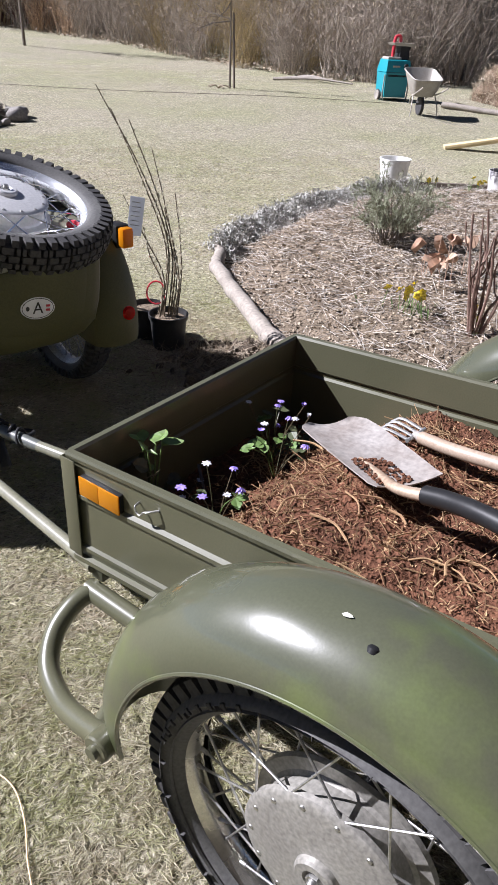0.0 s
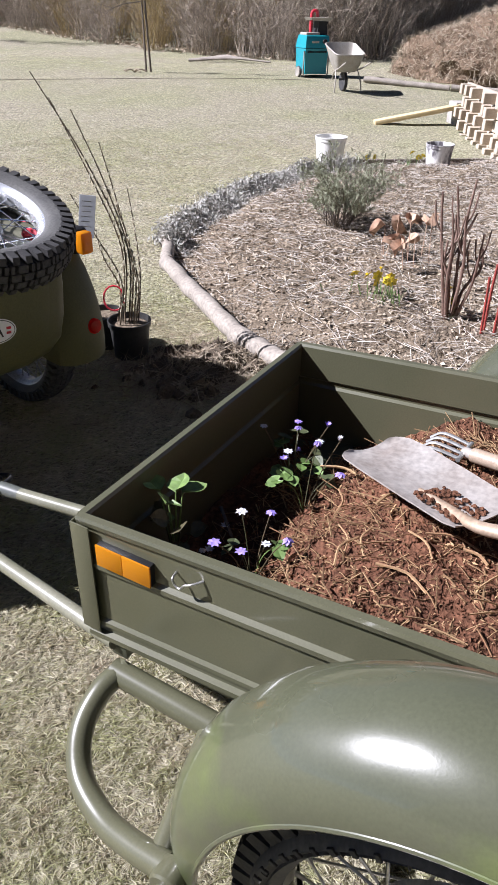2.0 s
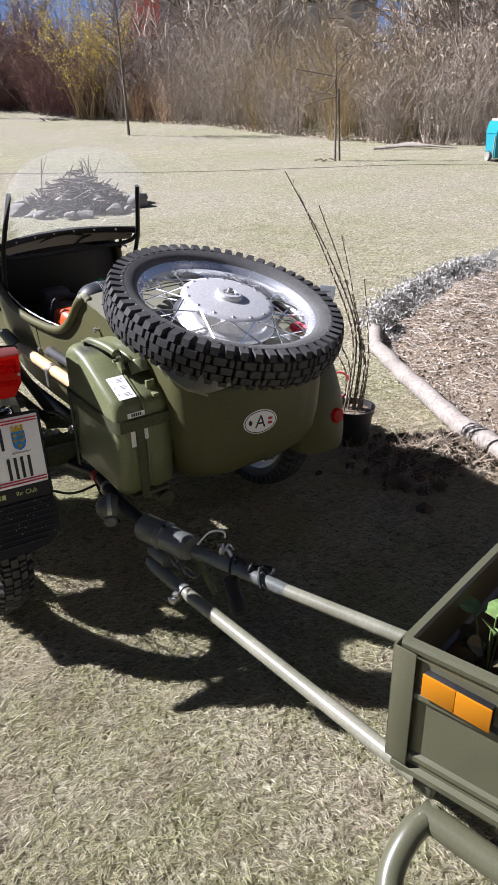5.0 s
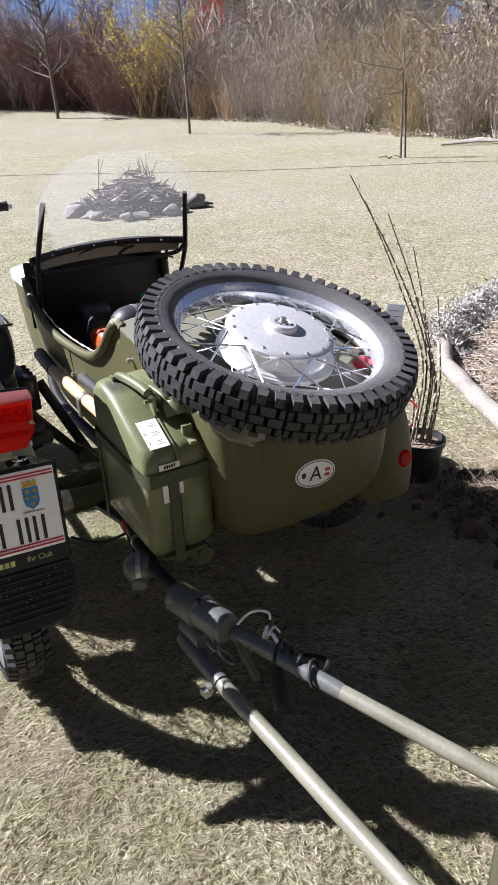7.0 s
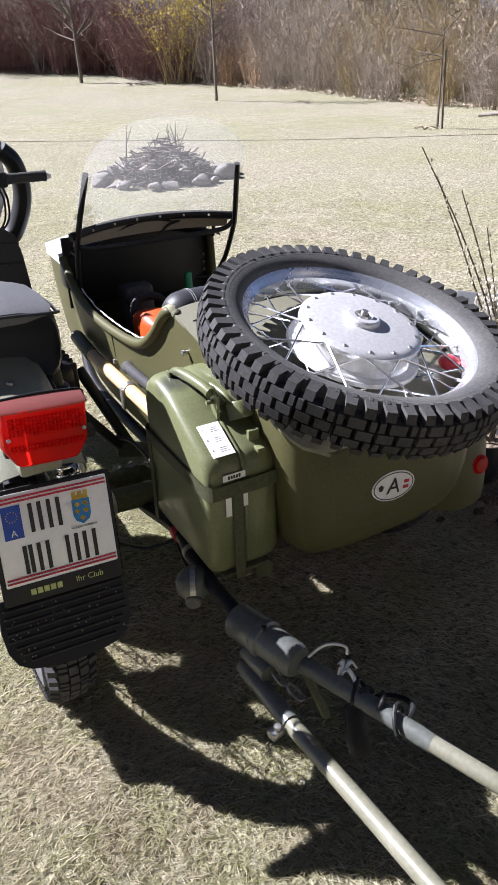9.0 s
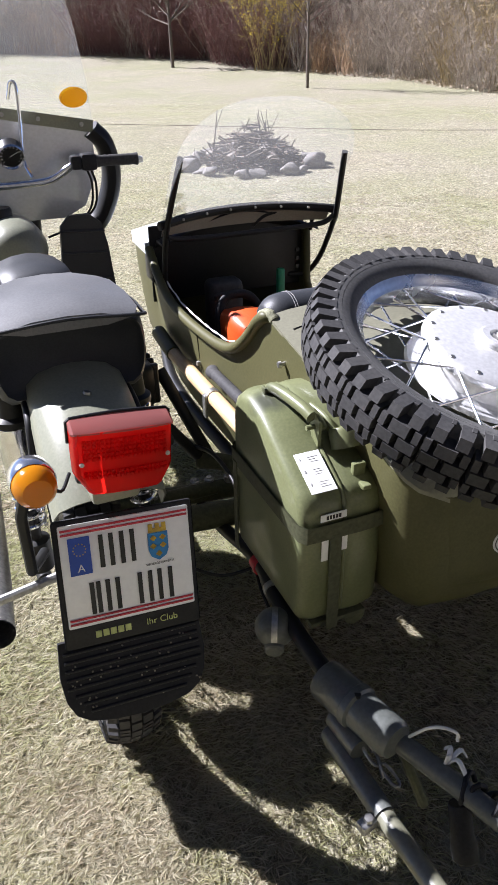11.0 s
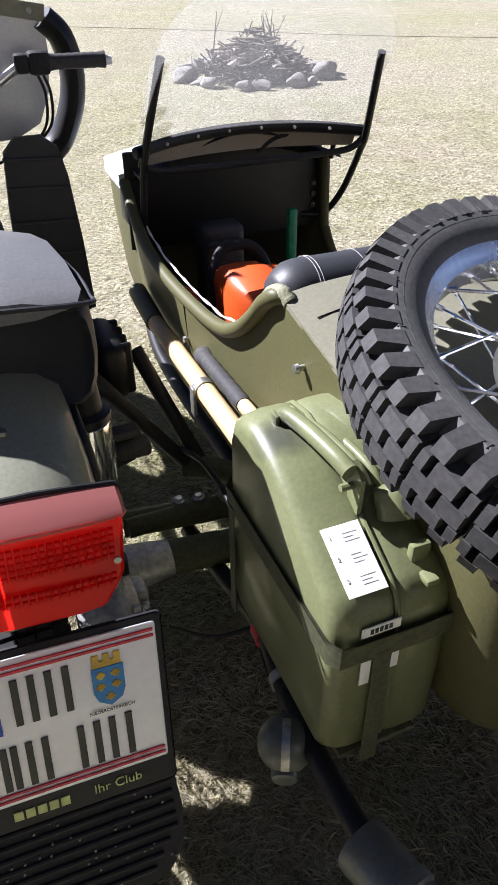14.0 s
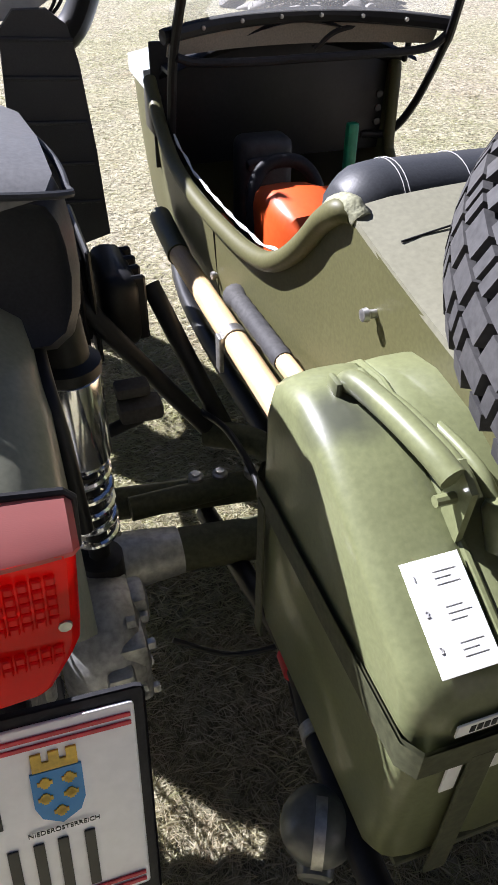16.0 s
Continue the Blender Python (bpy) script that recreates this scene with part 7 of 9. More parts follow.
def prisms(name, segs, material, sides=3):
    """Many thin tapered twigs in one mesh. segs: rows of x y z, x y z, two radii."""
    S = np.asarray(segs, float)
    P0, P1, R0, R1 = S[:, 0:3], S[:, 3:6], S[:, 6], S[:, 7]
    D = P1 - P0
    D = D / np.maximum(np.linalg.norm(D, axis=1, keepdims=True), 1e-9)
    U = np.cross(D, np.where(np.abs(D[:, 2:3]) > 0.9, [[1.0, 0, 0]], [[0, 0, 1.0]]))
    U = U / np.maximum(np.linalg.norm(U, axis=1, keepdims=True), 1e-9)
    V = np.cross(D, U)
    n = len(S)
    a = 2 * np.pi * np.arange(sides) / sides
    ring = np.cos(a)[None, :, None] * U[:, None, :] + np.sin(a)[None, :, None] * V[:, None, :]
    verts = np.concatenate([P0[:, None, :] + ring * R0[:, None, None], P1[:, None, :] + ring * R1[:, None, None]], 1).reshape(-1, 3)
    base = (np.arange(n) * 2 * sides)[:, None, None]
    k = np.arange(sides)
    f = np.stack([k, (k + 1) % sides, (k + 1) % sides + sides, k + sides], -1)[None] + base
    me = bpy.data.meshes.new(name)
    me.from_pydata(verts.tolist(), [], f.reshape(-1, 4).tolist())
    me.materials.append(material)
    return me


def chips(name, pts, size, material, rs, flat=0.35, long=2.2):
    """Many small folded leaves in one mesh, strewn at points."""
    P = np.asarray(pts, float)
    n = len(P)
    def unit(v):
        return v / np.maximum(np.linalg.norm(v, axis=1, keepdims=True), 1e-9)
    A = unit(rs.normal(size=(n, 3)) * [1, 1, flat])
    B = unit(np.cross(A, rs.normal(size=(n, 3)) * [flat, flat, 1] + 1e-6))
    C = np.cross(A, B)
    s = size * rs.uniform(0.5, 1.3, (n, 1))
    v = np.stack([P - A * s * long / 2, P + B * s * 0.5 + C * s * 0.2, P + A * s * long / 2, P - B * s * 0.5 + C * s * 0.2], 1).reshape(-1, 3)
    i = (np.arange(n) * 4)[:, None]
    f = np.concatenate([i + [0, 1, 2], i + [0, 2, 3]], 1).reshape(-1, 3)
    me = bpy.data.meshes.new(name)
    me.from_pydata(v.tolist(), [], f.tolist())
    me.materials.append(material)
    return me


def bush_segs(rs, n, H, spread, r, lean=0.35, twigs=9, tl=0.5):
    segs = []
    for k in range(n):
        a = rs.uniform(0, 2 * np.pi)
        b = spread * np.sqrt(rs.uniform(0, 1)) * np.array([np.cos(a), np.sin(a)])
        p = np.array([b[0], b[1], 0.0])
        h = H * rs.uniform(0.55, 1.05)
        d = np.array([np.cos(a) * lean * rs.uniform(0, 1), np.sin(a) * lean * rs.uniform(0, 1), 1.0]) + rs.normal(size=3) * [0.12, 0.12, 0]
        rr = r * rs.uniform(0.6, 1.3)
        m = 4
        pts = [p]
        for j in range(m):
            d = d + rs.normal(size=3) * [0.20, 0.20, 0.04]
            pts.append(pts[-1] + d / np.linalg.norm(d) * h / m)
        for j in range(m):
            segs.append([*pts[j], *pts[j + 1], rr * (1 - j / m * 0.75), rr * (1 - (j + 1) / m * 0.75)])
        for j in range(twigs):
            t = rs.uniform(0.12, 1.0) * (m - 0.001)
            i = int(t)
            q = pts[i] + (pts[i + 1] - pts[i]) * (t - i)
            e = d / np.linalg.norm(d) + rs.normal(size=3) * 0.9
            L = tl * rs.uniform(0.4, 1.2)
            q2 = q + e / np.linalg.norm(e) * L
            segs.append([*q, *q2, rr * 0.45, rr * 0.18])
            e2 = e + rs.normal(size=3) * 0.6
            segs.append([*(q + (q2 - q) * 0.5), *(q + (q2 - q) * 0.5 + e2 / np.linalg.norm(e2) * L * 0.6), rr * 0.3, rr * 0.14])
    return segs


rs = np.random.RandomState(21)
# flakes and fibres on the soil load
fl = np.stack([rs.uniform(0.02, TW - 0.02, 17000), -rs.uniform(0.10, TL - 0.05, 17000)], 1)
fl = np.column_stack([fl, soil_z(fl[:, 0], fl[:, 1]) + 0.003])
for nm, sel, size, ma, lo in (("soil_flakes", fl[:13500], 0.0050, SOIL, 1.5), ("straw_flakes", fl[13500:], 0.0038, STRAW, 3.5)):
    o = new(nm, chips(nm, sel, size, ma, rs, flat=0.6, long=lo))
    o.matrix_basis = TR
    tagged(o, "loose flakes and fibres on the soil load", "soil", kind="stuff")
# hedge line, from the right end of the garden round to the far left
HEDGE = [(16.0, 24.0), (11.0, 21.0), (7.0, 18.6), (4.5, 16.6), (2.8, 16.2), (0.9, 18.4), (-1.2, 21.2), (-3.6, 24.4), (-7.3, 27.6), (-12.0, 31.5), (-17.5, 32.5), (-24, 33), (-32, 33.5)]


def along(path, step):
    out = []
    carry = 0.0
    for (x0, y0), (x1, y1) in zip(path, path[1:]):
        L = math.hypot(x1 - x0, y1 - y0)
        t = carry
        while t < L:
            out.append((x0 + (x1 - x0) * t / L, y0 + (y1 - y0) * t / L, -(y1 - y0) / L, (x1 - x0) / L))
            t += step
        carry = t - L
    return out


KINDS = {}
for key, material, n, H, spread, r, lean, tw, tl in (("a", TWIG, 60, 3.6, 0.55, 0.011, 0.35, 12, 0.55), ("b", TWIG, 80, 4.2, 0.7, 0.010, 0.25, 10, 0.5), ("r", TWIG_RED, 85, 3.2, 0.7, 0.011, 0.45, 14, 0.45),
                                                     ("g", TWIG_GOLD, 80, 4.4, 0.6, 0.009, 0.3, 12, 0.5), ("e", REED, 110, 2.3, 0.6, 0.009, 0.12, 3, 0.3), ("t", TWIG, 16, 6.5, 0.5, 0.035, 0.22, 30, 0.9)):
    KINDS[key] = [(prisms("thicket", bush_segs(rs, int(n * 0.62), H, spread, r * 1.35, lean * 1.3, tw + 3, tl * 1.35), material)) for _ in range(2)]


def shrub(key, x, y, s, rot, label, name="shrub", cat="shrub"):
    e = thing(name, Matrix.Translation((x, y, gz(x, y) - 0.03)) @ pose(0, 0, 0, 0, 0, rot) @ Matrix.Diagonal((s, s, s, 1)), label, cat, group="garden hedge")
    o = new("thicket", KINDS[key][int(rot) % 2])
    o.parent = e
    return e


LABELS = {"a": "leafless grey-brown hedge shrub in early spring", "b": "tall leafless brown hedge shrub with dense twigs", "r": "leafless dogwood shrub with dark red twigs", "g": "tall willow shrub with golden-brown bare shoots", "e": "clump of dry tan reeds at the hedge foot", "t": "slender bare tree rising out of the hedge"}
hr = random.Random(5)
for row, (off, step) in enumerate(((0.0, 0.95), (1.1, 1.05), (2.4, 1.3), (4.0, 1.7))):
    for x, y, nx, ny in along(HEDGE, step):
        if ny < 0:
            nx, ny = -nx, -ny
        xx, yy = x + nx * (off + hr.uniform(-0.3, 0.3)) + hr.uniform(-0.3, 0.3), y + ny * (off + hr.uniform(-0.3, 0.3))
        if x < -10:
            key = hr.choice("rrrab") if x > -18 else hr.choice("aabe")
        elif x < -7.0:
            key = hr.choice("rrab")
        elif x < -3.2:
            key = hr.choice("eabbe" if row == 0 else "abb")
        elif x < 1.5:
            key = hr.choice("gabgb")
        else:
            key = hr.choice("abab")
        s = hr.uniform(0.66, 0.98)
        if x < -9:
            s *= 1.35
        if -5.5 < x < 2.6:
            s *= 0.80
        if row == 0:
            s *= 0.72
        shrub(key, xx, yy, s, hr.uniform(0, 360), LABELS[key])
for k in range(26):
    x = hr.uniform(2.0, 12.0)
    shrub("t", x, 18.0 + abs(x - 4) * 0.5 + hr.uniform(0.5, 4.5), hr.uniform(0.8, 1.25), hr.uniform(0, 360), LABELS["t"], "hedge_tree", "tree")
for k in range(14):
    x = hr.uniform(-26, 1.0)
    shrub("t", x, 27 - x * 0.45 + hr.uniform(1, 6), hr.uniform(0.8, 1.2), hr.uniform(0, 360), LABELS["t"], "hedge_tree", "tree")


def in_hedge(n, x0, x1, back, z0, z1):
    pts = []
    line = [p for p in along(HEDGE, 0.05) if x0 <= p[0] <= x1]
    for k in range(n):
        x, y, nx, ny = line[rs.randint(len(line))]
        if ny < 0:
            nx, ny = -nx, -ny
        o = rs.uniform(-0.4, back)
        xx, yy = x + nx * o, y + ny * o
        pts.append((xx, yy, gz(xx, yy) + rs.uniform(z0, z1)))
    return pts


tagged(new("hedge_foot_leaves", chips("hedge_foot_leaves", in_hedge(9000, -30, 16, 0.7, 0.0, 0.10), 0.045, DRYLEAF, rs)), "dry fallen leaves along the hedge foot", "leaves", kind="stuff")
tagged(new("hanging_leaves", chips("hanging_leaves", in_hedge(2600, 0.5, 6, 0.9, 0.5, 2.2), 0.030, DRYLEAF, rs, flat=2.0, long=3.0)), "pale withered leaves hanging in the hedge", "leaves", kind="stuff")
tagged(new("hedge_buds", chips("hedge_buds", in_hedge(9000, -5, 2, 2.0, 1.2, 4.4), 0.022, TWIG_GOLD, rs, flat=1.0, long=1.8)), "yellow-green opening buds in the hedge", "buds", kind="stuff")
# forsythia
fo = thing("forsythia", Matrix.Translation((-8.2, 27.9, gz(-8.2, 27.9))), "forsythia shrub in yellow flower in the hedge", "shrub")
fsegs = bush_segs(rs, 55, 4.6, 0.7, 0.012, 0.28, 10, 0.6)
o = new("thicket", prisms("thicket", fsegs, TWIG_GOLD))
o.parent = fo
F = np.asarray(fsegs)
pick = F[rs.randint(0, len(F), 5200)]
tt = rs.uniform(0, 1, (5200, 1))
fp = pick[:, 0:3] * (1 - tt) + pick[:, 3:6] * tt + rs.normal(size=(5200, 3)) * 0.03
fp = fp[fp[:, 2] > 0.6 + rs.uniform(0, 1.6, len(fp))]
o = new("blossom", chips("blossom", fp, 0.045, YELLOW, rs, flat=1.0, long=1.3))
o.parent = fo
# conifer behind the hedge
cf = thing("conifer", Matrix.Translation((4.4, 30.0, gz(4.4, 30))), "dark evergreen tree behind the hedge", "tree")
bm = BM()
tube(bm, [(0, 0, 0), (0.05, 0, 4), (0, 0, 8.5)], 0.16, 8, radii=[0.2, 0.13, 0.02])
part("trunk", bm, BARK, cf)
cs = []
for k in range(230):
    z = rs.uniform(1.4, 8.2)
    a = rs.uniform(0, 6.28)
    L = (8.9 - z) * 0.30 * rs.uniform(0.5, 1.1)
    cs.append([0, 0, z, L * math.cos(a), L * math.sin(a), z - 0.15 * L, 0.02, 0.006])
o = new("crown", prisms("crown", cs, BARK))
o.parent = cf
C = np.asarray(cs)
pick = C[rs.randint(0, len(C), 9000)]
tt = rs.uniform(0.25, 1, (9000, 1))
o = new("foliage", chips("foliage", pick[:, 0:3] * (1 - tt) + pick[:, 3:6] * tt + rs.normal(size=(9000, 3)) * 0.09, 0.08, FIR, rs, flat=1.0, long=2.2))
o.parent = cf

# houses behind the hedge
PLASTER = mat("grey_plaster", (0.46, 0.45, 0.44), (0.40, 0.39, 0.38), rough=0.9, scale=1, fine=20, bump=0.1)
ROOF = mat("roof_tile", (0.22, 0.12, 0.09), (0.16, 0.09, 0.07), rough=0.85, scale=2, fine=12, bump=0.4, depth=0.02)
REDW = mat("red_plaster", (0.45, 0.12, 0.09), (0.40, 0.10, 0.08), rough=0.9, scale=1, fine=20, bump=0.1)
PANE = mat("window_pane", (0.03, 0.035, 0.04), rough=0.08, bump=0)


def house(x, y, rz, w, d, h, wall_mat, label, cols):
    e = thing("house", Matrix.Translation((x, y, gz(x, y) - 0.1)) @ pose(0, 0, 0, 0, 0, rz), label, "house")
    bm = BM()
    box(bm, -w / 2, w / 2, 0, d, 0, h)
    part("wall", bm, wall_mat, e)
    bm = BM()
    loft(bm, [[(xx, -0.5, h), (xx, d / 2, h + d * 0.42), (xx, d + 0.5, h), (xx, d / 2, h + d * 0.42 - 0.3)] for xx in (-w / 2 - 0.4, w / 2 + 0.4)])
    part("roof", bm, ROOF, e)
    for k in range(cols):
        for z in ((1.0, 2.3), (3.8, 5.1)):
            if z[1] > h:
                continue
            xc = -w / 2 + (k + 0.5) * w / cols
            bm = BM()
            for a, b_, c_, d_ in ((-0.62, -0.54, z[0], z[1]), (0.54, 0.62, z[0], z[1]), (-0.54, 0.54, z[1] - 0.08, z[1]), (-0.54, 0.54, z[0], z[0] + 0.08), (-0.04, 0.04, z[0] + 0.08, z[1] - 0.08)):
                box(bm, xc + a, xc + b_, -0.05, 0.04, c_, d_)
            wn_ = part("window", bm, BARK, e)
            bm = BM()
            box(bm, xc - 0.54, xc + 0.54, -0.03, -0.01, z[0] + 0.08, z[1] - 0.08)
            part("pane", bm, PANE, wn_)


house(-2.5, 40.0, 3, 10.5, 9, 7.2, PLASTER, "grey plastered house half hidden behind the hedge", 5)
house(-9.2, 45.0, 5, 3.2, 5, 4.5, REDW, "red house seen through the bare hedge", 4)

# saplings
def sapling(x, y, H, r, lean, crown, label, stake=None, seed=1, thick=1.0):
    r_ = np.random.RandomState(seed)
    e = thing("young_tree", Matrix.Translation((x, y, gz(x, y))), label, "tree")
    bm = BM()
    tube(bm, spline([(0, 0, -0.05), (lean * 0.3, 0, H * 0.35), (lean * 0.7, 0.02, H * 0.7), (lean, 0, H)], 5), r, 8, radii=list(np.linspace(r * 1.2, r * 0.35, 16)))
    part("trunk", bm, BARK, e)
    segs = []
    for k in range(crown):
        z = H * r_.uniform(0.26, 0.98)
        a = r_.uniform(0, 6.28)
        L = (H * 0.42) * r_.uniform(0.4, 1.0) * (1.15 - z / H * 0.7)
        p = np.array([lean * z / H, 0, z])
        d = np.array([math.cos(a), math.sin(a), r_.uniform(0.25, 1.0)])
        q = p + d / np.linalg.norm(d) * L * 0.55
        d2 = d + r_.normal(size=3) * 0.35 + [0, 0, 0.3]
        q2 = q + d2 / np.linalg.norm(d2) * L * 0.5
        segs += [[*p, *q, r * 0.35 * thick, r * 0.25 * thick], [*q, *q2, r * 0.25 * thick, r * 0.10 * thick]]
        for j in range(3):
            d3 = d + r_.normal(size=3) * 0.6 + [0, 0, 0.3]
            s0 = p + (q - p) * r_.uniform(0.3, 1)
            segs.append([*s0, *(s0 + d3 / np.linalg.norm(d3) * L * 0.35), r * 0.18 * thick, r * 0.08 * thick])
    if segs:
        o = new("crown", prisms("crown", segs, BARK, 5))
        o.parent = e
    if stake:
        for k, (dx, h, lx) in enumerate(stake):
            bm = BM()
            tube(bm, [(dx, 0.05, 0), (dx + lx, 0.05, h)], 0.018, 10)
            solid("tree_stake", bm, BARK, "weathered wooden stake beside the young tree", "stake", Matrix.Translation((x, y, gz(x, y))))
    return e


sapling(0.04, 13.25, 1.75, 0.016, -0.03, 0, "young fruit tree with bare side branches, tied to a stake", [(0.075, 1.10, -0.05)], 3)
st2 = thing("espalier_branches", Matrix.Translation((0.04, 13.25, gz(0.04, 13.25))), "bare side branches of the young fruit tree", "tree")
segs = []
for base, tip, nsub in (((-0.02, 0, 1.28), (-0.75, 0.02, 1.42), 5), ((-0.02, 0, 1.32), (0.30, 0.0, 1.75), 3), ((-0.02, 0, 1.25), (-0.30, 0.1, 0.95), 4), ((-0.02, 0.0, 0.98), (-0.55, -0.1, 0.85), 5), ((0, 0, 1.0), (-0.45, 0.2, 1.1), 4), ((-0.02, 0, 1.5), (0.22, 0.05, 1.62), 3)):
    b_, t_ = np.array(base), np.array(tip)
    m_ = (b_ + t_) / 2 + rs.normal(size=3) * 0.04
    segs += [[*b_, *m_, 0.011, 0.009], [*m_, *t_, 0.009, 0.004]]
    for j in range(nsub):
        s0 = b_ + (t_ - b_) * rs.uniform(0.3, 1)
        segs.append([*s0, *(s0 + rs.normal(size=3) * [0.15, 0.1, 0.15] + [-0.05, 0, 0.08]), 0.005, 0.002])
o = new("crown", prisms("crown", segs, BARK, 5))
o.parent = st2
sapling(-5.35, 21.0, 3.9, 0.035, -0.05, 40, "slender bare young tree on the lawn", None, 5)
sapling(-12.3, 28.6, 5.2, 0.062, -0.15, 60, "bare broad young tree at the back of the lawn", None, 8, thick=1.3)
bm = BM()
for k in range(5):
    a = k * 1.3
    tube(bm, spline([(0, 0, 0), (0.08 * math.cos(a), 0.05 * math.sin(a), 0.05), (0.2 * math.cos(a), 0.1 * math.sin(a), 0.02)], 3), 0.012, 5)
solid("weed_tuft", bm, DRYLEAF, "dry weed tuft at the foot of the stake", "weeds", Matrix.Translation((-0.15, 13.2, gz(-0.15, 13.2))))

# cable lying across the lawn
bm = BM()
pts = [(x, 12.2 + 0.06 * math.sin(x * 1.3) + 0.06 * max(0, x), gz(x, 12.2) + 0.022) for x in np.linspace(-8, 2.6, 60)]
tube(bm, pts, 0.004, 6)
solid("garden_cable", bm, BARK, "dark cable lying across the lawn", "cable")

# fire ring
fr_ = thing("brush_pile", Matrix.Translation((-3.35, 9.55, gz(-3.35, 9.55))), "pile of dry sticks inside a ring of stones", "brush pile")
segs = []
for k in range(800):
    a, R = rs.uniform(0, 6.28), 0.54 * np.sqrt(rs.uniform(0, 1))
    z = 0.50 * (1 - R / 0.66) * rs.uniform(0.1, 1)
    p = np.array([R * math.cos(a), R * math.sin(a), z + 0.02])
    d = rs.normal(size=3) * [1, 1, 0.32]
    L = rs.uniform(0.12, 0.40)
    d = d / np.linalg.norm(d) * L
    segs.append([*(p - d / 2), *(p + d / 2), 0.009, 0.005])
for k in range(5):
    a = rs.uniform(0, 6.28)
    p = np.array([0.35 * math.cos(a) - 0.1, 0.3 * math.sin(a), 0.2])
    q = p + [rs.uniform(-0.15, 0.1), rs.uniform(-0.1, 0.1), rs.uniform(0.25, 0.5)]
    segs += [[*p, *q, 0.010, 0.005], [*((p + q) / 2), *((p + q) / 2 + [rs.uniform(-0.15, 0.15), 0, 0.22]), 0.006, 0.003]]
segs = [[*s[:2], max(s[2], 0.0), *s[3:5], max(s[5], 0.01), *s[6:]] for s in segs]
o = new("stick_pile", prisms("stick_pile", segs, BARK, 4))
o.parent = fr_
LOGG = []
for k in range(6):
    bm = BM()
    a = k * 1.05 + 0.3
    tube(bm, [(0.5 * math.cos(a), 0.5 * math.sin(a), 0.10), (0.15 * math.cos(a + 0.6), 0.15 * math.sin(a + 0.6), 0.24)], 0.075, 10)
    part("log", bm, LOGW, fr_)
for k in range(17):
    a = 2 * math.pi * k / 17 + RND.uniform(-0.1, 0.1)
    bm = BM()
    s = RND.uniform(0.07, 0.16)
    for _ in range(15):
        d = Vector((RND.gauss(0, 1), RND.gauss(0, 1), RND.gauss(0, 1))).normalized() * s * RND.uniform(0.85, 1.15)
        bm.verts.new((d.x * 1.25, d.y, d.z * 0.75))
    hull = bmesh.ops.convex_hull(bm, input=bm.verts[:])
    bmesh.ops.delete(bm, geom=[v for v in bm.verts if not v.link_faces], context='VERTS')
    bmesh.ops.bevel(bm, geom=bm.edges[:], offset=s * 0.10, segments=1, affect='EDGES')
    x, y = -3.35 + 0.76 * math.cos(a), 9.55 + 0.66 * math.sin(a)
    solid("field_stone", bm, STONE, "grey field stone of the fire ring", "stone", Matrix.Translation((x, y, gz(x, y) + s * 0.40)) @ pose(0, 0, 0, 0, 0, RND.uniform(0, 360)), group="stones round the fire")

# planting bed
BED = [(0.06, 4.95), (0.02, 4.32), (0.31, 3.25), (0.52, 2.82), (0.86, 2.35), (1.30, 1.90), (2.2, 1.2), (5.5, 1.2), (6.5, 4.0), (5.2, 7.2), (3.4, 7.35), (1.9, 7.15), (1.15, 6.75), (0.55, 6.0)]


def inside(x, y, poly=BED):
    c = np.zeros(np.shape(x), bool)
    n = len(poly)
    for i in range(n):
        x0, y0 = poly[i]
        x1, y1 = poly[(i + 1) % n]
        cond = ((y0 > y) != (y1 > y)) & (x < (x1 - x0) * (y - y0) / (y1 - y0 + 1e-12) + x0)
        c = c ^ cond
    return c


def edge_dist(x, y, poly=BED):
    d = np.full(np.shape(x), 9.0)
    n = len(poly)
    for i in range(n):
        ax, ay_ = poly[i]
        bx, by = poly[(i + 1) % n]
        t = np.clip(((x - ax) * (bx - ax) + (y - ay_) * (by - ay_)) / ((bx - ax) ** 2 + (by - ay_) ** 2), 0, 1)
        d = np.minimum(d, np.hypot(x - ax - t * (bx - ax), y - ay_ - t * (by - ay_)))
    return d


def bed_z(x, y):
    x, y = np.asarray(x, float), np.asarray(y, float)
    ins = inside(x, y)
    z = ground_z(x, y) + np.where(ins, 0.012 + 0.07 * smooth(0.0, 0.5, edge_dist(x, y)), -0.06)
    for a, f, s in ((0.012, 5, 0.4), (0.009, 13, 1.1), (0.005, 37, 2.2)):
        z = z + np.where(ins, a * np.sin(f * x + s + np.sin(f * y * 0.7)) * np.sin(f * y + 2 * s), 0)
    return z


bed = new("planting_bed", grid_mesh("planting_bed", np.arange(-0.1, 6.7, 0.045), np.arange(1.1, 7.5, 0.045), bed_z, MULCH))
tagged(bed, "planting bed of dark mulch and dead stalks", "flower bed", kind="structure")


def in_bed(n, x0=0.0, x1=4.2, y0=1.3, y1=7.3):
    p = np.stack([rs.uniform(x0, x1, n), rs.uniform(y0, y1, n)], 1)
    p = p[inside(p[:, 0], p[:, 1])]
    return np.column_stack([p, bed_z(p[:, 0], p[:, 1])])


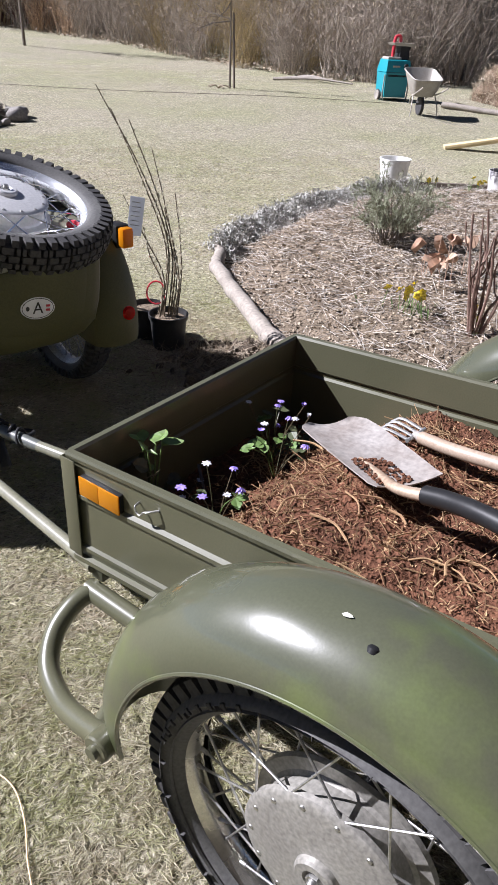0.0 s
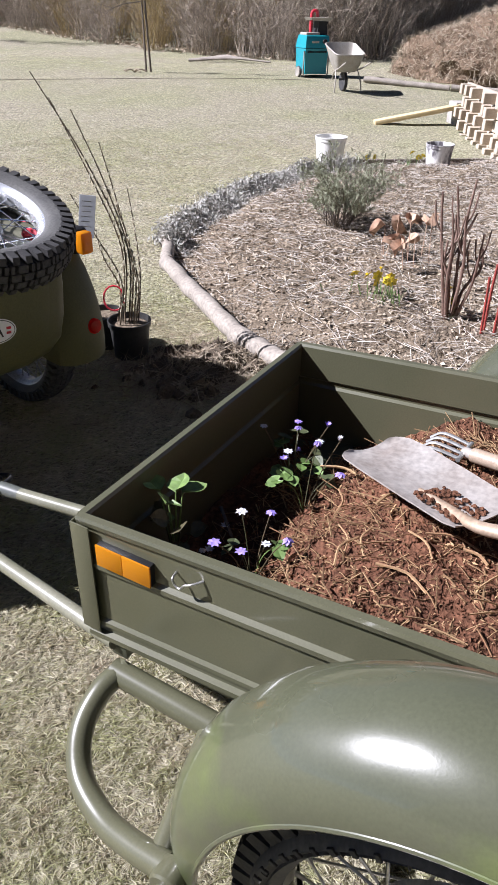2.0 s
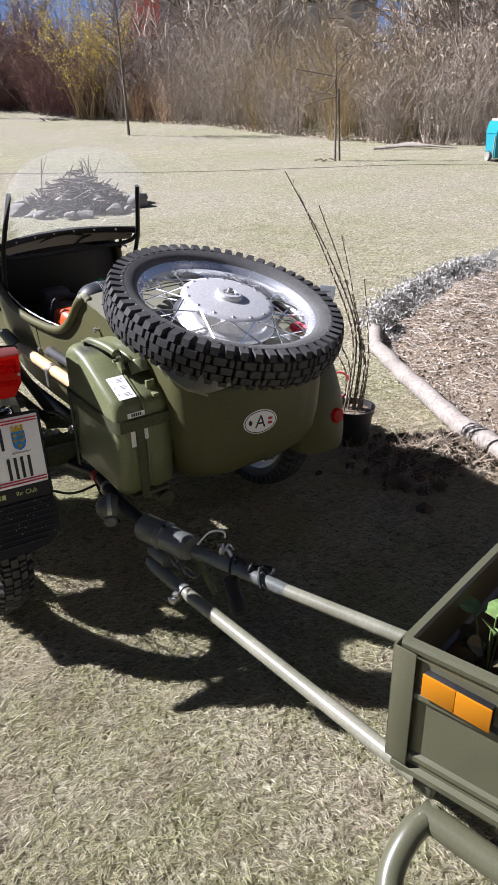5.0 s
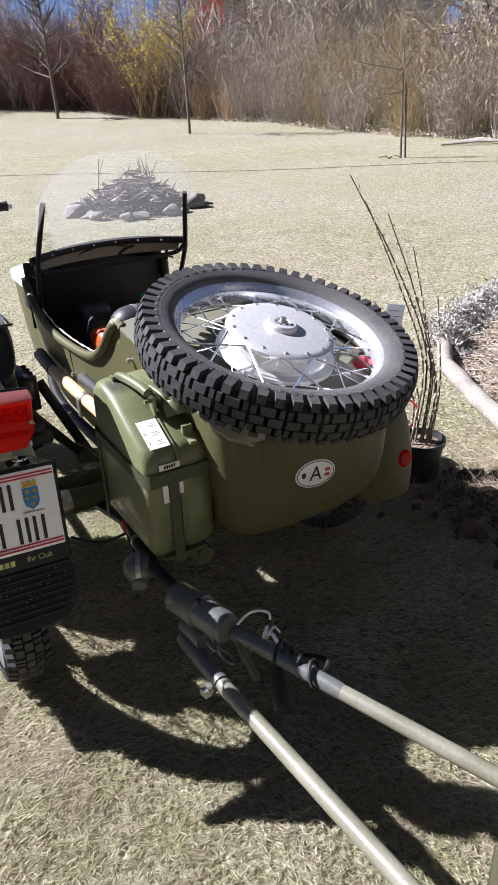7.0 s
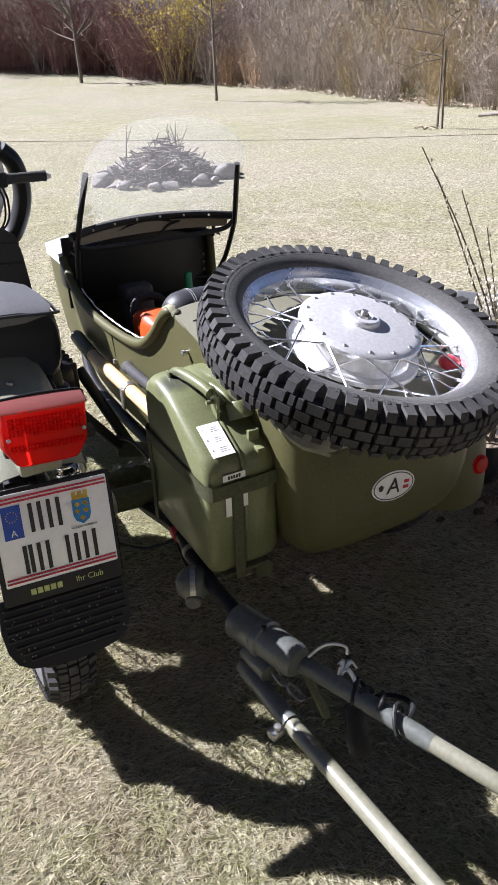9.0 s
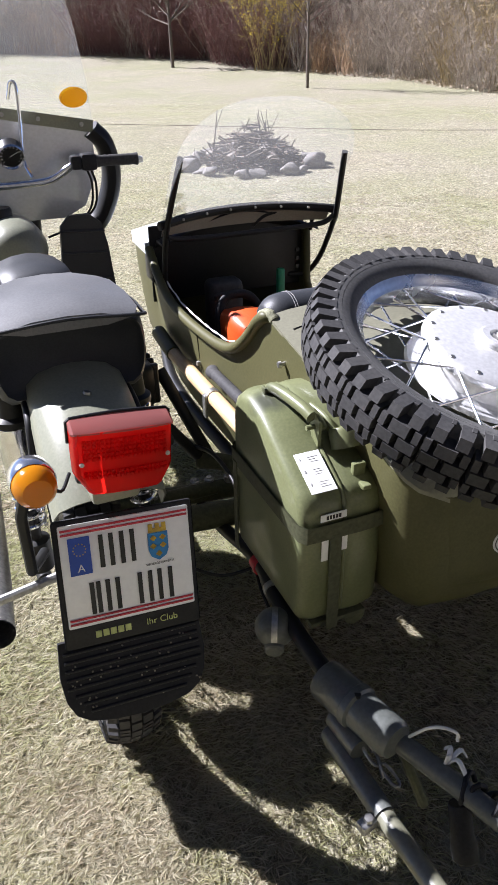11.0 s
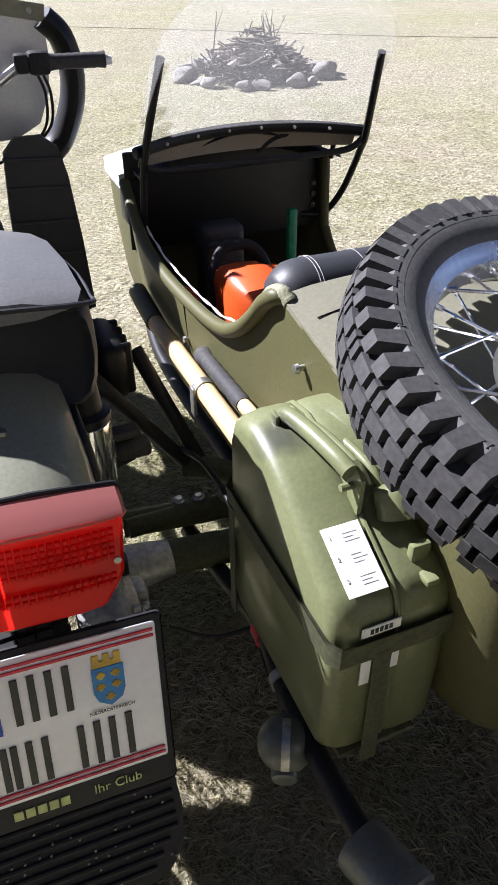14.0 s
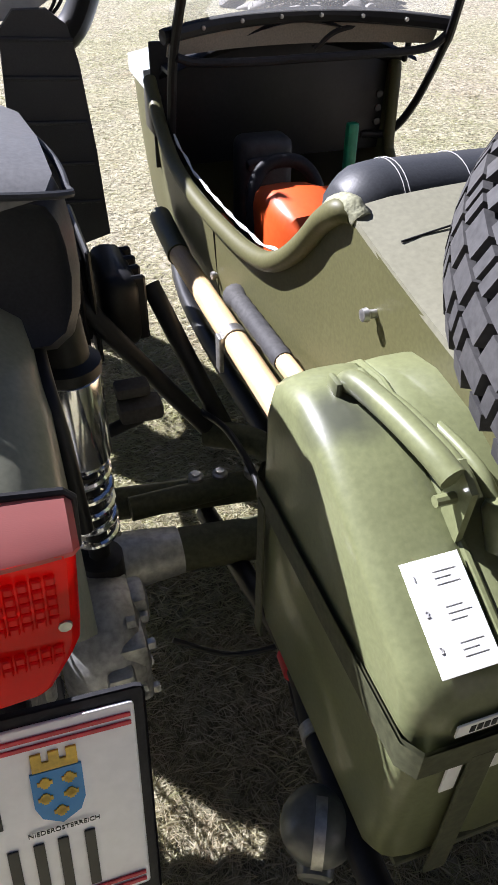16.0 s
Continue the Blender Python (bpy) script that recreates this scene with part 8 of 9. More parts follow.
P = in_bed(30000)
tagged(new("leaf_litter", chips("leaf_litter", P + [0, 0, 0.008], 0.015, DRYLEAF, rs, flat=0.45, long=1.7)), "brown leaf litter covering the bed", "leaves", kind="stuff")
P = in_bed(16000)
D = rs.normal(size=(len(P), 3)) * [1, 1, 0.22]
D = D / np.linalg.norm(D, axis=1, keepdims=True) * rs.uniform(0.03, 0.16, (len(P), 1))
STALK = mat("dead_stalks", (0.58, 0.545, 0.49), (0.32, 0.275, 0.23), rough=0.85, scale=5, bump=0, island=0.9)
Q = P + [0, 0, 0.018]
tagged(new("dead_stalks", prisms("dead_stalks", np.column_stack([Q, Q + D, np.full(len(P), 0.0016), np.full(len(P), 0.0009)]), STALK)), "pale dead stalks strewn over the bed", "stalks", kind="stuff")
# silvery ground cover along the lawn edge of the bed
pts = []
for x, y, nx, ny in along([(0.03, 4.75), (0.10, 5.05), (0.35, 5.6), (0.75, 6.25), (1.2, 6.75), (1.75, 7.05)], 0.006):
    for j in range(70):
        o_ = rs.normal() * 0.22 + 0.14
        xx, yy = x + abs(ny) * o_ * 0.8 + rs.normal() * 0.02, y - abs(nx) * o_ * 0.3
        hgt = max(0.0, 0.17 - 0.45 * abs(o_ - 0.12)) * (0.65 + 0.35 * math.sin(x * 17 + 3 * math.sin(y * 11)))
        pts.append((xx, yy, gz(xx, yy) + 0.03 + hgt * rs.uniform(0.1, 1.0)))
tagged(new("silver_groundcover", chips("silver_groundcover", pts, 0.012, SILVER, rs, flat=1.2, long=3.4)), "silvery matted ground cover along the bed", "ground cover", kind="stuff")
# log edging
def log(p0, p1, r, name="edging_log", label="grey weathered log edging the bed"):
    bm = BM()
    p0, p1 = Vector(p0), Vector(p1)
    n = 10
    pts = [p0 + (p1 - p0) * (i / n) + Vector((0.004 * math.sin(i * 1.3 + p0.x * 7), 0.004 * math.cos(i * 1.1), 0.004 * math.sin(i * 0.9))) for i in range(n + 1)]
    tube(bm, pts, r, 14, radii=[r * (1 + 0.08 * math.sin(i * 2.7 + p0.y * 5)) for i in range(n + 1)])
    return solid(name, bm, LOGW, label, "log", group="edging logs")


log((0.06, 4.98, 0.045), (0.025, 4.36, 0.045), 0.042)
log((0.018, 4.36, 0.045), (0.31, 3.27, 0.045), 0.046)
log((0.303, 3.262, 0.043), (0.52, 2.84, 0.045), 0.052)
log((0.517, 2.83, 0.043), (0.98, 2.20, 0.045), 0.052)
# upturned sod at the shadow's edge
bm = BM()
for k in range(120):
    x, y = 0.16 + RND.gauss(0, 0.18), 2.98 + RND.gauss(0, 0.12)
    s = RND.uniform(0.010, 0.040)
    r1 = bmesh.ops.create_icosphere(bm, subdivisions=2, radius=s, matrix=pose(x, y, s * 0.25 + 0.06 * RND.random() * math.exp(-((x - 0.2) / 0.16) ** 2 - ((y - 2.98) / 0.1) ** 2), RND.uniform(0, 90), RND.uniform(0, 90), 0) @ Matrix.Diagonal((1.3, 1, 0.75, 1)))
    for v in r1["verts"]:
        v.co += Vector((0.9, 0.7, 0.9)) * s * noise.noise(v.co * 60)
SOD = mat("dark_sod", (0.13, 0.105, 0.078), (0.075, 0.06, 0.045), rough=0.95, scale=30, fine=160, bump=0.9, depth=0.01, spec=0.1, fvar=0.5)
solid("turned_sod", bm, SOD, "turned clods of earth beside the log", "soil", kind="stuff")

NS = 3600
sod = np.column_stack([0.12 + rs.normal(size=NS) * 0.22, 2.98 + rs.normal(size=NS) * 0.14, np.zeros(NS)])
sod[:, 2] = rs.uniform(0.0, 1.0, NS) * (0.015 + 0.085 * np.exp(-((sod[:, 0] - 0.20) / 0.20) ** 2 - ((sod[:, 1] - 2.98) / 0.13) ** 2))
dr = rs.normal(size=(NS, 3)) * [1, 1, 0.55]
dr = dr / np.linalg.norm(dr, axis=1, keepdims=True) * rs.uniform(0.03, 0.10, (NS, 1))
tip = sod + dr
tip[:, 2] = np.maximum(tip[:, 2], 0.004)
tagged(new("sod_grass", prisms("sod_grass", np.column_stack([sod, tip, np.full(NS, 0.0017), np.full(NS, 0.0007)]), DRYLEAF)), "torn dry grass and roots on the turned sod", "grass", kind="stuff")

# twig pots
def pot(x, y, R, H, label):
    e = thing("plant_pot", Matrix.Translation((x, y, gz(x, y))), label, "plant pot")
    bm = BM()
    lathe(bm, [(0, 0.0), (R * 0.78, 0.0), (R * 0.80, 0.006), (R * 0.95, H * 0.86), (R * 1.02, H * 0.87), (R * 1.04, H), (R * 0.98, H), (R * 0.93, H * 0.86), (R * 0.76, 0.012), (0, 0.012)], 28, m=pose(0, 0, 0, 0, -90, 0))
    part("pot_wall", tidy(bm), POT, e, "black plastic nursery pot")
    bm = BM()
    lathe(bm, [(0, H * 0.90), (R * 0.5, H * 0.89), (R * 0.93, H * 0.85)], 20, m=pose(0, 0, 0, 0, -90, 0))
    part("potting_soil", tidy(bm), MULCH, e)
    return e


BUD = mat("willow_bud", (0.66, 0.62, 0.50), (0.50, 0.46, 0.34), rough=0.8, bump=0)
SHOOT = mat("dark_shoot", (0.11, 0.085, 0.055), (0.16, 0.125, 0.08), rough=0.6, scale=20, bump=0.1)
pot(-0.185, 3.17, 0.094, 0.175, "black nursery pot with bare budding twigs")
pot(-0.30, 3.30, 0.090, 0.165, "second black nursery pot standing behind")
bud = None
tw = thing("potted_twigs", Matrix.Translation((-0.185, 3.17, 0.16)), "tall bare willow shoots with pale buds", "shrub")
for k, (tx, tz, bx, by) in enumerate(((-0.30, 0.99, -0.02, 0.0), (-0.245, 0.90, -0.03, 0.02), (-0.165, 0.86, 0.0, 0.0), (-0.10, 0.62, 0.02, -0.02), (-0.02, 0.50, 0.03, 0.0), (0.03, 0.56, 0.04, 0.02), (-0.20, 0.55, -0.04, -0.02), (-0.07, 0.74, 0.01, 0.02), (-0.12, 0.40, -0.05, 0.03))):
    bm = BM()
    crv = spline([(bx, by, 0), (bx + 0.02, by + 0.02, tz * 0.35), (tx * 0.35 + bx, by + 0.05, tz * 0.68), (tx, by + 0.06, tz)], 6)
    tube(bm, crv, 0.004, 6, radii=list(np.linspace(0.0045, 0.0020, len(crv))))
    sh_ = part("shoot", bm, SHOOT, tw)
    for c_ in crv[2:-1]:
        for j in range(2):
            q = c_ + Vector((RND.uniform(-0.004, 0.004), RND.uniform(-0.004, 0.004), RND.uniform(-0.02, 0.02)))
            s = 1.0 if c_.z < tz * 0.7 else 0.7
            mm = Matrix.Translation(q) @ Matrix.Diagonal((s, s, s, 1))
            if bud is None:
                bm = BM()
                bmesh.ops.create_icosphere(bm, subdivisions=1, radius=0.0055, matrix=Matrix.Diagonal((0.8, 0.8, 1.6, 1)))
                bud = part("bud", bm, BUD, sh_, m=mm)
            else:
                again(bud, sh_, mm)
bm = BM()
box(bm, -0.032, 0.032, -0.001, 0.001, -0.085, 0.085, 0.0006, seg=1)
tg = solid("plant_label", bm, LABELP, "pale plastic label hanging on the twigs", "label", Matrix.Translation((-0.32, 3.12, 0.64)) @ pose(0, 0, 0, 0, 8, 8))
for j in range(6):
    bm = BM()
    box(bm, -0.022, 0.014 + 0.006 * (j % 2), -0.0018, -0.001, 0.0595 - j * 0.020, 0.0625 - j * 0.020)
    part("bar", bm, DULL_ALU, tg, smooth=0)
bm = BM()
tube(bm, [(0.045 * math.cos(a), 0.02 * math.sin(a), 0.05 * math.sin(a)) for a in np.linspace(0, 2 * math.pi, 17)[:-1]], 0.004, 6, closed=True)
solid("red_tie", bm, REDP, "red plastic tie round the twigs", "tie", Matrix.Translation((-0.245, 3.20, 0.265)))

# rosemary
rm = thing("evergreen_shrub", Matrix.Translation((1.22, 4.98, float(bed_z(1.22, 4.98)))), "grey-green rosemary-like shrub in the bed", "shrub")
rsegs = bush_segs(rs, 48, 0.50, 0.10, 0.004, 0.8, 6, 0.15)
o = new("thicket", prisms("thicket", rsegs, BARK))
o.parent = rm
R_ = np.asarray(rsegs)
pick = R_[rs.randint(0, len(R_), 11000)]
tt = rs.uniform(0.0, 1, (11000, 1))
rp = pick[:, 0:3] * (1 - tt) + pick[:, 3:6] * tt
rp = rp[rp[:, 2] > 0.12]
o = new("foliage", chips("foliage", rp + rs.normal(size=rp.shape) * 0.006, 0.0055, EVERGREEN, rs, flat=2.4, long=5.5))
o.parent = rm
# rose canes and big withered leaves
rc = thing("rose_bush", Matrix.Translation((1.37, 3.28, float(bed_z(1.37, 3.28)))), "bare brown branching canes of a pruned rose bush", "shrub")
CANE = mat("brown_cane", (0.12, 0.070, 0.052), (0.21, 0.135, 0.105), rough=0.7, scale=15, fine=90, bump=0.3)
REDCANE = mat("red_cane", (0.34, 0.05, 0.04), (0.22, 0.05, 0.04), rough=0.5, scale=15, bump=0.1)
for k, (dx, dy, H_) in enumerate(((-0.12, 0.04, 0.60), (-0.10, -0.02, 0.52), (-0.03, 0.06, 0.62), (0.02, 0.0, 0.66), (0.05, 0.05, 0.50), (0.10, -0.02, 0.42), (0.13, 0.03, 0.34), (-0.05, 0.1, 0.36))):
    bm = BM()
    crv = spline([(dx * 0.2, dy * 0.2, -0.01), (dx * 0.55 + 0.03 * math.sin(k * 3), dy * 0.6, H_ * 0.4), (dx * 0.8 - 0.025 * math.sin(k * 5), dy, H_ * 0.7), (dx + 0.02 * math.sin(k * 2), dy, H_)], 5)
    tube(bm, crv, 0.008, 8, radii=[0.0092 - 0.0045 * i / len(crv) + 0.0014 * math.sin(i * 2.3 + k) for i in range(len(crv))])
    c_ = part("cane", bm, CANE, rc)
    for j in range(2):
        p_ = crv[6 + 4 * j]
        bm = BM()
        tube(bm, spline([p_, p_ + Vector((0.03 * (-1) ** (j + k), 0.01, 0.05)), p_ + Vector((0.045 * (-1) ** (j + k), 0.015, 0.14))], 4), 0.0042, 6)
        part("side_shoot", bm, CANE, c_)
rd = thing("red_dogwood", Matrix.Translation((1.52, 3.10, float(bed_z(1.52, 3.10)))), "upright bright red bare stems in the bed", "shrub")
for k in range(6):
    dx, dy, H_ = 0.025 * (k - 2.5), 0.03 * math.sin(k * 2.2), 0.28 + 0.05 * (k % 3)
    bm = BM()
    tube(bm, spline([(dx, dy, -0.01), (dx * 1.1, dy, H_ * 0.5), (dx * 1.2 + 0.01 * math.sin(k), dy, H_)], 4), 0.0065, 7)
    part("cane", bm, REDCANE, rd)
for k in range(11):
    x, y = 1.43 + RND.gauss(0, 0.14), 4.22 + RND.gauss(0, 0.10)
    z = float(bed_z(x, y)) + RND.uniform(0.04, 0.30)
    bm = BM()
    leaf(bm, pose(0, 0, 0, RND.uniform(-110, 30), RND.uniform(-60, 60), RND.uniform(0, 360)), RND.uniform(0.08, 0.14), RND.uniform(0.030, 0.045), fold=1.1)
    tube(bm, [(0, 0, 0), (RND.uniform(-0.02, 0.02), -0.02, float(bed_z(x, y)) - z)], 0.0025, 5)
    solid("withered_leaf", bm, RUSTLEAF, "large curled rust-brown withered leaf on its stalk", "leaf", Matrix.Translation((x, y, z)), group="withered leaves in the bed")


def daffodil(x, y, n, seed):
    r = random.Random(seed)
    z = float(bed_z(x, y))
    e = thing("daffodils", Matrix.Translation((x, y, z - 0.005)), "clump of small yellow daffodils in the bed", "flowers", group="daffodils in the bed")
    for k in range(n * 2):
        bm = BM()
        a = r.uniform(0, 360)
        leaf(bm, pose(r.uniform(-0.05, 0.05), r.uniform(-0.05, 0.05), 0, r.uniform(50, 85), 0, a), r.uniform(0.06, 0.12), 0.004, fold=0.2)
        part("leaf", bm, LEAF, e, smooth=0)
    for k in range(n):
        b_ = Vector((r.uniform(-0.08, 0.08), r.uniform(-0.08, 0.08), 0))
        t_ = b_ + Vector((r.uniform(-0.03, 0.03), r.uniform(-0.03, 0.03), r.uniform(0.09, 0.14)))
        bm = BM()
        tube(bm, [b_, t_], 0.002, 5)
        st_ = part("stem", bm, LEAF, e)
        bm = BM()
        m_ = Matrix.Translation(t_) @ pose(0, 0, 0, r.uniform(40, 100), 0, r.uniform(120, 240))
        for j in range(6):
            leaf(bm, m_ @ pose(0, 0, 0, 0, 0, 60 * j) @ pose(0, 0, 0, 12), 0.030, 0.013, n=3)
        lathe(bm, [(0.005, 0.0), (0.006, 0.012), (0.008, 0.015), (0.0065, 0.012), (0.004, 0.001)], 10, m=m_ @ pose(0, 0, 0, 0, -90, 0))
        part("bloom", bm, YELLOW, st_, smooth=0)


daffodil(1.13, 3.48, 7, 1)
daffodil(1.06, 3.62, 3, 2)
daffodil(0.88, 3.66, 1, 3)
daffodil(1.38, 3.30, 2, 4)
daffodil(2.45, 7.0, 4, 5)
daffodil(2.05, 7.1, 2, 6)


# buckets
def bucket(x, y, R, H, material, label):
    e = thing("bucket", Matrix.Translation((x, y, gz(x, y))), label, "bucket", group="white buckets")
    bm = BM()
    lathe(bm, [(0, 0.0), (R * 0.80, 0.0), (R * 0.82, 0.008), (R * 0.96, H * 0.84), (R * 1.0, H * 0.85), (R * 1.01, H * 0.96), (R * 1.04, H * 0.965), (R * 1.04, H), (R * 0.97, H), (R * 0.93, H * 0.85), (R * 0.79, 0.012), (0, 0.012)], 32, m=pose(0, 0, 0, 0, -90, 0))
    part("bucket_wall", tidy(bm), material, e)
    bm = BM()
    tube(bm, [(R * 1.03 * math.cos(a), R * 1.03 * math.sin(a) , H * 0.92 - 0.10 * math.sin(a)) for a in np.linspace(0, math.pi, 15)], 0.003, 6)
    part("bail", bm, STEEL, e)


bucket(1.74, 7.38, 0.152, 0.25, BUCKET, "white plastic bucket with mortar splashes")
bucket(2.74, 7.08, 0.132, 0.23, SPLASH, "white bucket streaked with dark dried mortar")
bm = BM()
box(bm, 1.95, 3.3, 7.24, 7.28, 0.0, 0.10, 0.008)
solid("edging_board", bm, BARK, "dark board edging the bed", "board")

# garden shredder
sd = thing("garden_shredder", Matrix.Translation((2.72, 12.95, gz(2.72, 12.95))) @ pose(0, 0, 0, 0, 0, 14) @ Matrix.Diagonal((0.80, 0.82, 0.72, 1)), "teal and grey garden shredder on two wheels", "shredder")
bm = BM()
rings = []
for z, w, d in ((0.06, 0.24, 0.20), (0.30, 0.245, 0.21), (0.52, 0.25, 0.22), (0.56, 0.255, 0.225)):
    rings.append([(-w, -d, z), (w, -d, z), (w, d, z), (-w, d, z)])
loft(bm, rings)
part("collecting_box", bm, TEAL, sd, smooth=20)
bm = BM()
for k in range(20):
    box(bm, -0.20 + k * 0.021, -0.188 + k * 0.021, -0.228, -0.20, 0.48, 0.52)
part("vent_grille", bm, PLASTIC, sd)
bm = BM()
rings = []
for z, x0, x1, d in ((0.57, -0.26, 0.27, 0.23), (0.66, -0.25, 0.27, 0.22), (0.80, -0.23, 0.26, 0.19), (0.82, -0.22, 0.25, 0.17)):
    rings.append([(x0, -d, z), (x1, -d, z), (x1, d, z), (x0, d, z)])
loft(bm, rings)
part("motor_housing", bm, TEAL, sd, smooth=20)
bm = BM()
box(bm, -0.22, 0.08, -0.15, 0.15, 0.80, 0.87, 0.02)
part("grey_cover", bm, GREY, sd)
bm = BM()
loft(bm, [[(0.02, -0.13, 0.80), (0.26, -0.13, 0.80), (0.26, 0.13, 0.80), (0.02, 0.13, 0.80)], [(0.06, -0.11, 1.00), (0.24, -0.11, 1.00), (0.24, 0.11, 1.00), (0.06, 0.11, 1.00)], [(0.05, -0.12, 1.08), (0.27, -0.12, 1.08), (0.27, 0.12, 1.08), (0.05, 0.12, 1.08)]])
part("hopper_neck", bm, PLASTIC, sd, smooth=20)
bm = BM()
loft(bm, [[(-0.10, -0.14, 1.10), (0.30, -0.15, 1.08), (0.30, 0.15, 1.08), (-0.10, 0.14, 1.10)], [(-0.14, -0.16, 1.15), (0.33, -0.17, 1.15), (0.33, 0.17, 1.15), (-0.14, 0.16, 1.15)]])
part("hopper_rim", bm, GREY, sd, smooth=20)
for pts in ([(-0.06, 0.0, 0.86), (-0.05, 0.0, 1.20), (-0.02, 0.0, 1.27), (0.06, 0.0, 1.27), (0.08, 0.0, 1.16)],):
    bm = BM()
    tube(bm, spline(pts, 5), 0.032, 10)
    part("red_pusher", bm, REDP, sd, "bright red pusher tool")
for s in (-1, 1):
    bm = BM()
    tube(bm, spline([(s * 0.27, -0.20, 0.52), (s * 0.275, -0.20, 0.10), (s * 0.24, -0.20, 0.02)], 5), 0.014, 8)
    part("leg", bm, GREY, sd)
bm = BM()
lathe(bm, [(0, -0.02), (0.05, -0.02), (0.095, -0.03), (0.10, -0.02), (0.10, 0.02), (0.095, 0.03), (0.05, 0.02), (0, 0.02)], 24, m=pose(-0.31, -0.05, 0.10))
wl = part("cart_wheel", tidy(bm), GREY, sd, "grey plastic cart wheel")
bm = BM()
tube(bm, [(-0.31, -0.05 + 0.102 * math.cos(a), 0.10 + 0.102 * math.sin(a)) for a in np.linspace(0, 2 * math.pi, 25)[:-1]], 0.016, 8, closed=True)
part("cart_tyre", bm, RUBBER, wl)
bm = BM()
lathe(bm, [(0, 0.02), (0.045, 0.018), (0.05, 0.0)], 16, m=pose(0.16, -0.235, 0.70, 0, 0, -90))
part("switch_knob", tidy(bm), PLASTIC, sd)
bm = BM()
box(bm, -0.12, 0.03, -0.236, -0.225, 0.67, 0.705)
part("logo_plate", bm, GREY, sd)

# wheelbarrow
wb = thing("wheelbarrow", Matrix.Translation((2.88, 11.45, gz(2.88, 11.45))) @ pose(0, 0, 0, 0, 0, 8) @ Matrix.Diagonal((0.62, 0.64, 0.68, 1)), "grey metal wheelbarrow with dried mortar", "wheelbarrow")
bm = BM()
top = [(-0.36, -0.40, 0.70), (0.36, -0.40, 0.70), (0.40, 0.40, 0.90), (-0.40, 0.40, 0.90)]
mid = [(-0.30, -0.30, 0.50), (0.30, -0.30, 0.50), (0.30, 0.22, 0.56), (-0.30, 0.22, 0.56)]
low = [(-0.22, -0.22, 0.38), (0.22, -0.22, 0.38), (0.22, 0.10, 0.40), (-0.22, 0.10, 0.40)]
def rnd(q, k=4):
    out = []
    Q_ = [Vector(p) for p in q]
    for i, p in enumerate(Q_):
        a, b_ = Q_[i - 1], Q_[(i + 1) % 4]
        for j in range(k):
            t = j / (k - 1)
            s = 0.22
            out.append(p + (a - p) * s * (1 - t) ** 2 + (b_ - p) * s * t ** 2)
    return out
inn = [[Vector((p.x * 0.96, p.y * 0.96, p.z + 0.008)) for p in rnd(r)] for r in (top, mid, low)]
loft(bm, [rnd(low), rnd(mid), rnd(top)] + inn, caps=(True, True))
part("tray", bm, GREY, wb, smooth=50)
bm = BM()
tube(bm, rnd(top, 5), 0.013, 8, closed=True)
part("tray_rim", bm, GREY, wb)
for s in (-1, 1):
    bm = BM()
    tube(bm, spline([(s * 0.10, 0.42, 0.19), (s * 0.20, 0.1, 0.36), (s * 0.28, -0.35, 0.46), (s * 0.30, -0.80, 0.60)], 5), 0.016, 8)
    part("frame_tube", bm, GREY, wb)
    bm = BM()
    tube(bm, spline([(s * 0.27, -0.18, 0.42), (s * 0.32, -0.30, 0.18), (s * 0.34, -0.32, 0.0)], 5), 0.014, 8)
    part("leg", bm, GREY, wb)
bm = BM()
lathe(bm, [(0.10, -0.03), (0.15, -0.045), (0.185, -0.035), (0.195, 0), (0.185, 0.035), (0.15, 0.045), (0.10, 0.03)], 24, m=pose(0, -0.02, 0.195))
lathe(bm, [(0, -0.03), (0.10, -0.03), (0.10, 0.03), (0, 0.03)], 16, m=pose(0, -0.02, 0.195))
part("wheel", tidy(bm), RUBBER, wb)

# compost heap, edging beams, plank
bm = BM()
r1 = bmesh.ops.create_icosphere(bm, subdivisions=5, radius=1.0)
for v in bm.verts:
    c = v.co.copy()
    v.co *= 1 + 0.16 * noise.noise(c * 2.3) + 0.07 * noise.noise(c * 9) + 0.03 * noise.noise(c * 30)
    v.co = Vector((v.co.x * 2.0, v.co.y * 1.7, v.co.z * 1.02))
HEAP = mat("compost_heap", (0.20, 0.145, 0.10), (0.13, 0.09, 0.06), rough=0.95, scale=3, fine=40, bump=0.9, depth=0.04, spec=0.1, fvar=0.4)
solid("compost_mound", bm, HEAP, "large heap of brown compost and cuttings", "compost heap", Matrix.Translation((6.35, 13.2, gz(6, 13.2) - 0.1)))
pp, dd = [], []
while len(pp) < 9000:
    n_ = rs.normal(size=3)
    n_ = n_ / np.linalg.norm(n_)
    if n_[2] < -0.05:
        continue
    p_ = n_ * [2.05, 1.75, 1.06] * (1 + 0.16 * noise.noise(Vector(n_) * 2.3)) + [6.35, 13.2, gz(6, 13.2) - 0.1]
    d_ = rs.normal(size=3)
    pp.append(p_)
    dd.append(d_ / np.linalg.norm(d_) * rs.uniform(0.05, 0.15))
pp, dd = np.array(pp), np.array(dd)
tagged(new("heap_cuttings", prisms("heap_cuttings", np.column_stack([pp, pp + dd, np.full(len(pp), 0.0045), np.full(len(pp), 0.0025)]), DRYLEAF)), "dry cuttings sticking out of the compost heap", "cuttings", kind="stuff")
log((3.45, 12.3, gz(3.5, 12.3) + 0.05), (4.6, 11.6, gz(4.5, 11.6) + 0.03), 0.045, "edging_beam", "grey beam edging the compost corner")
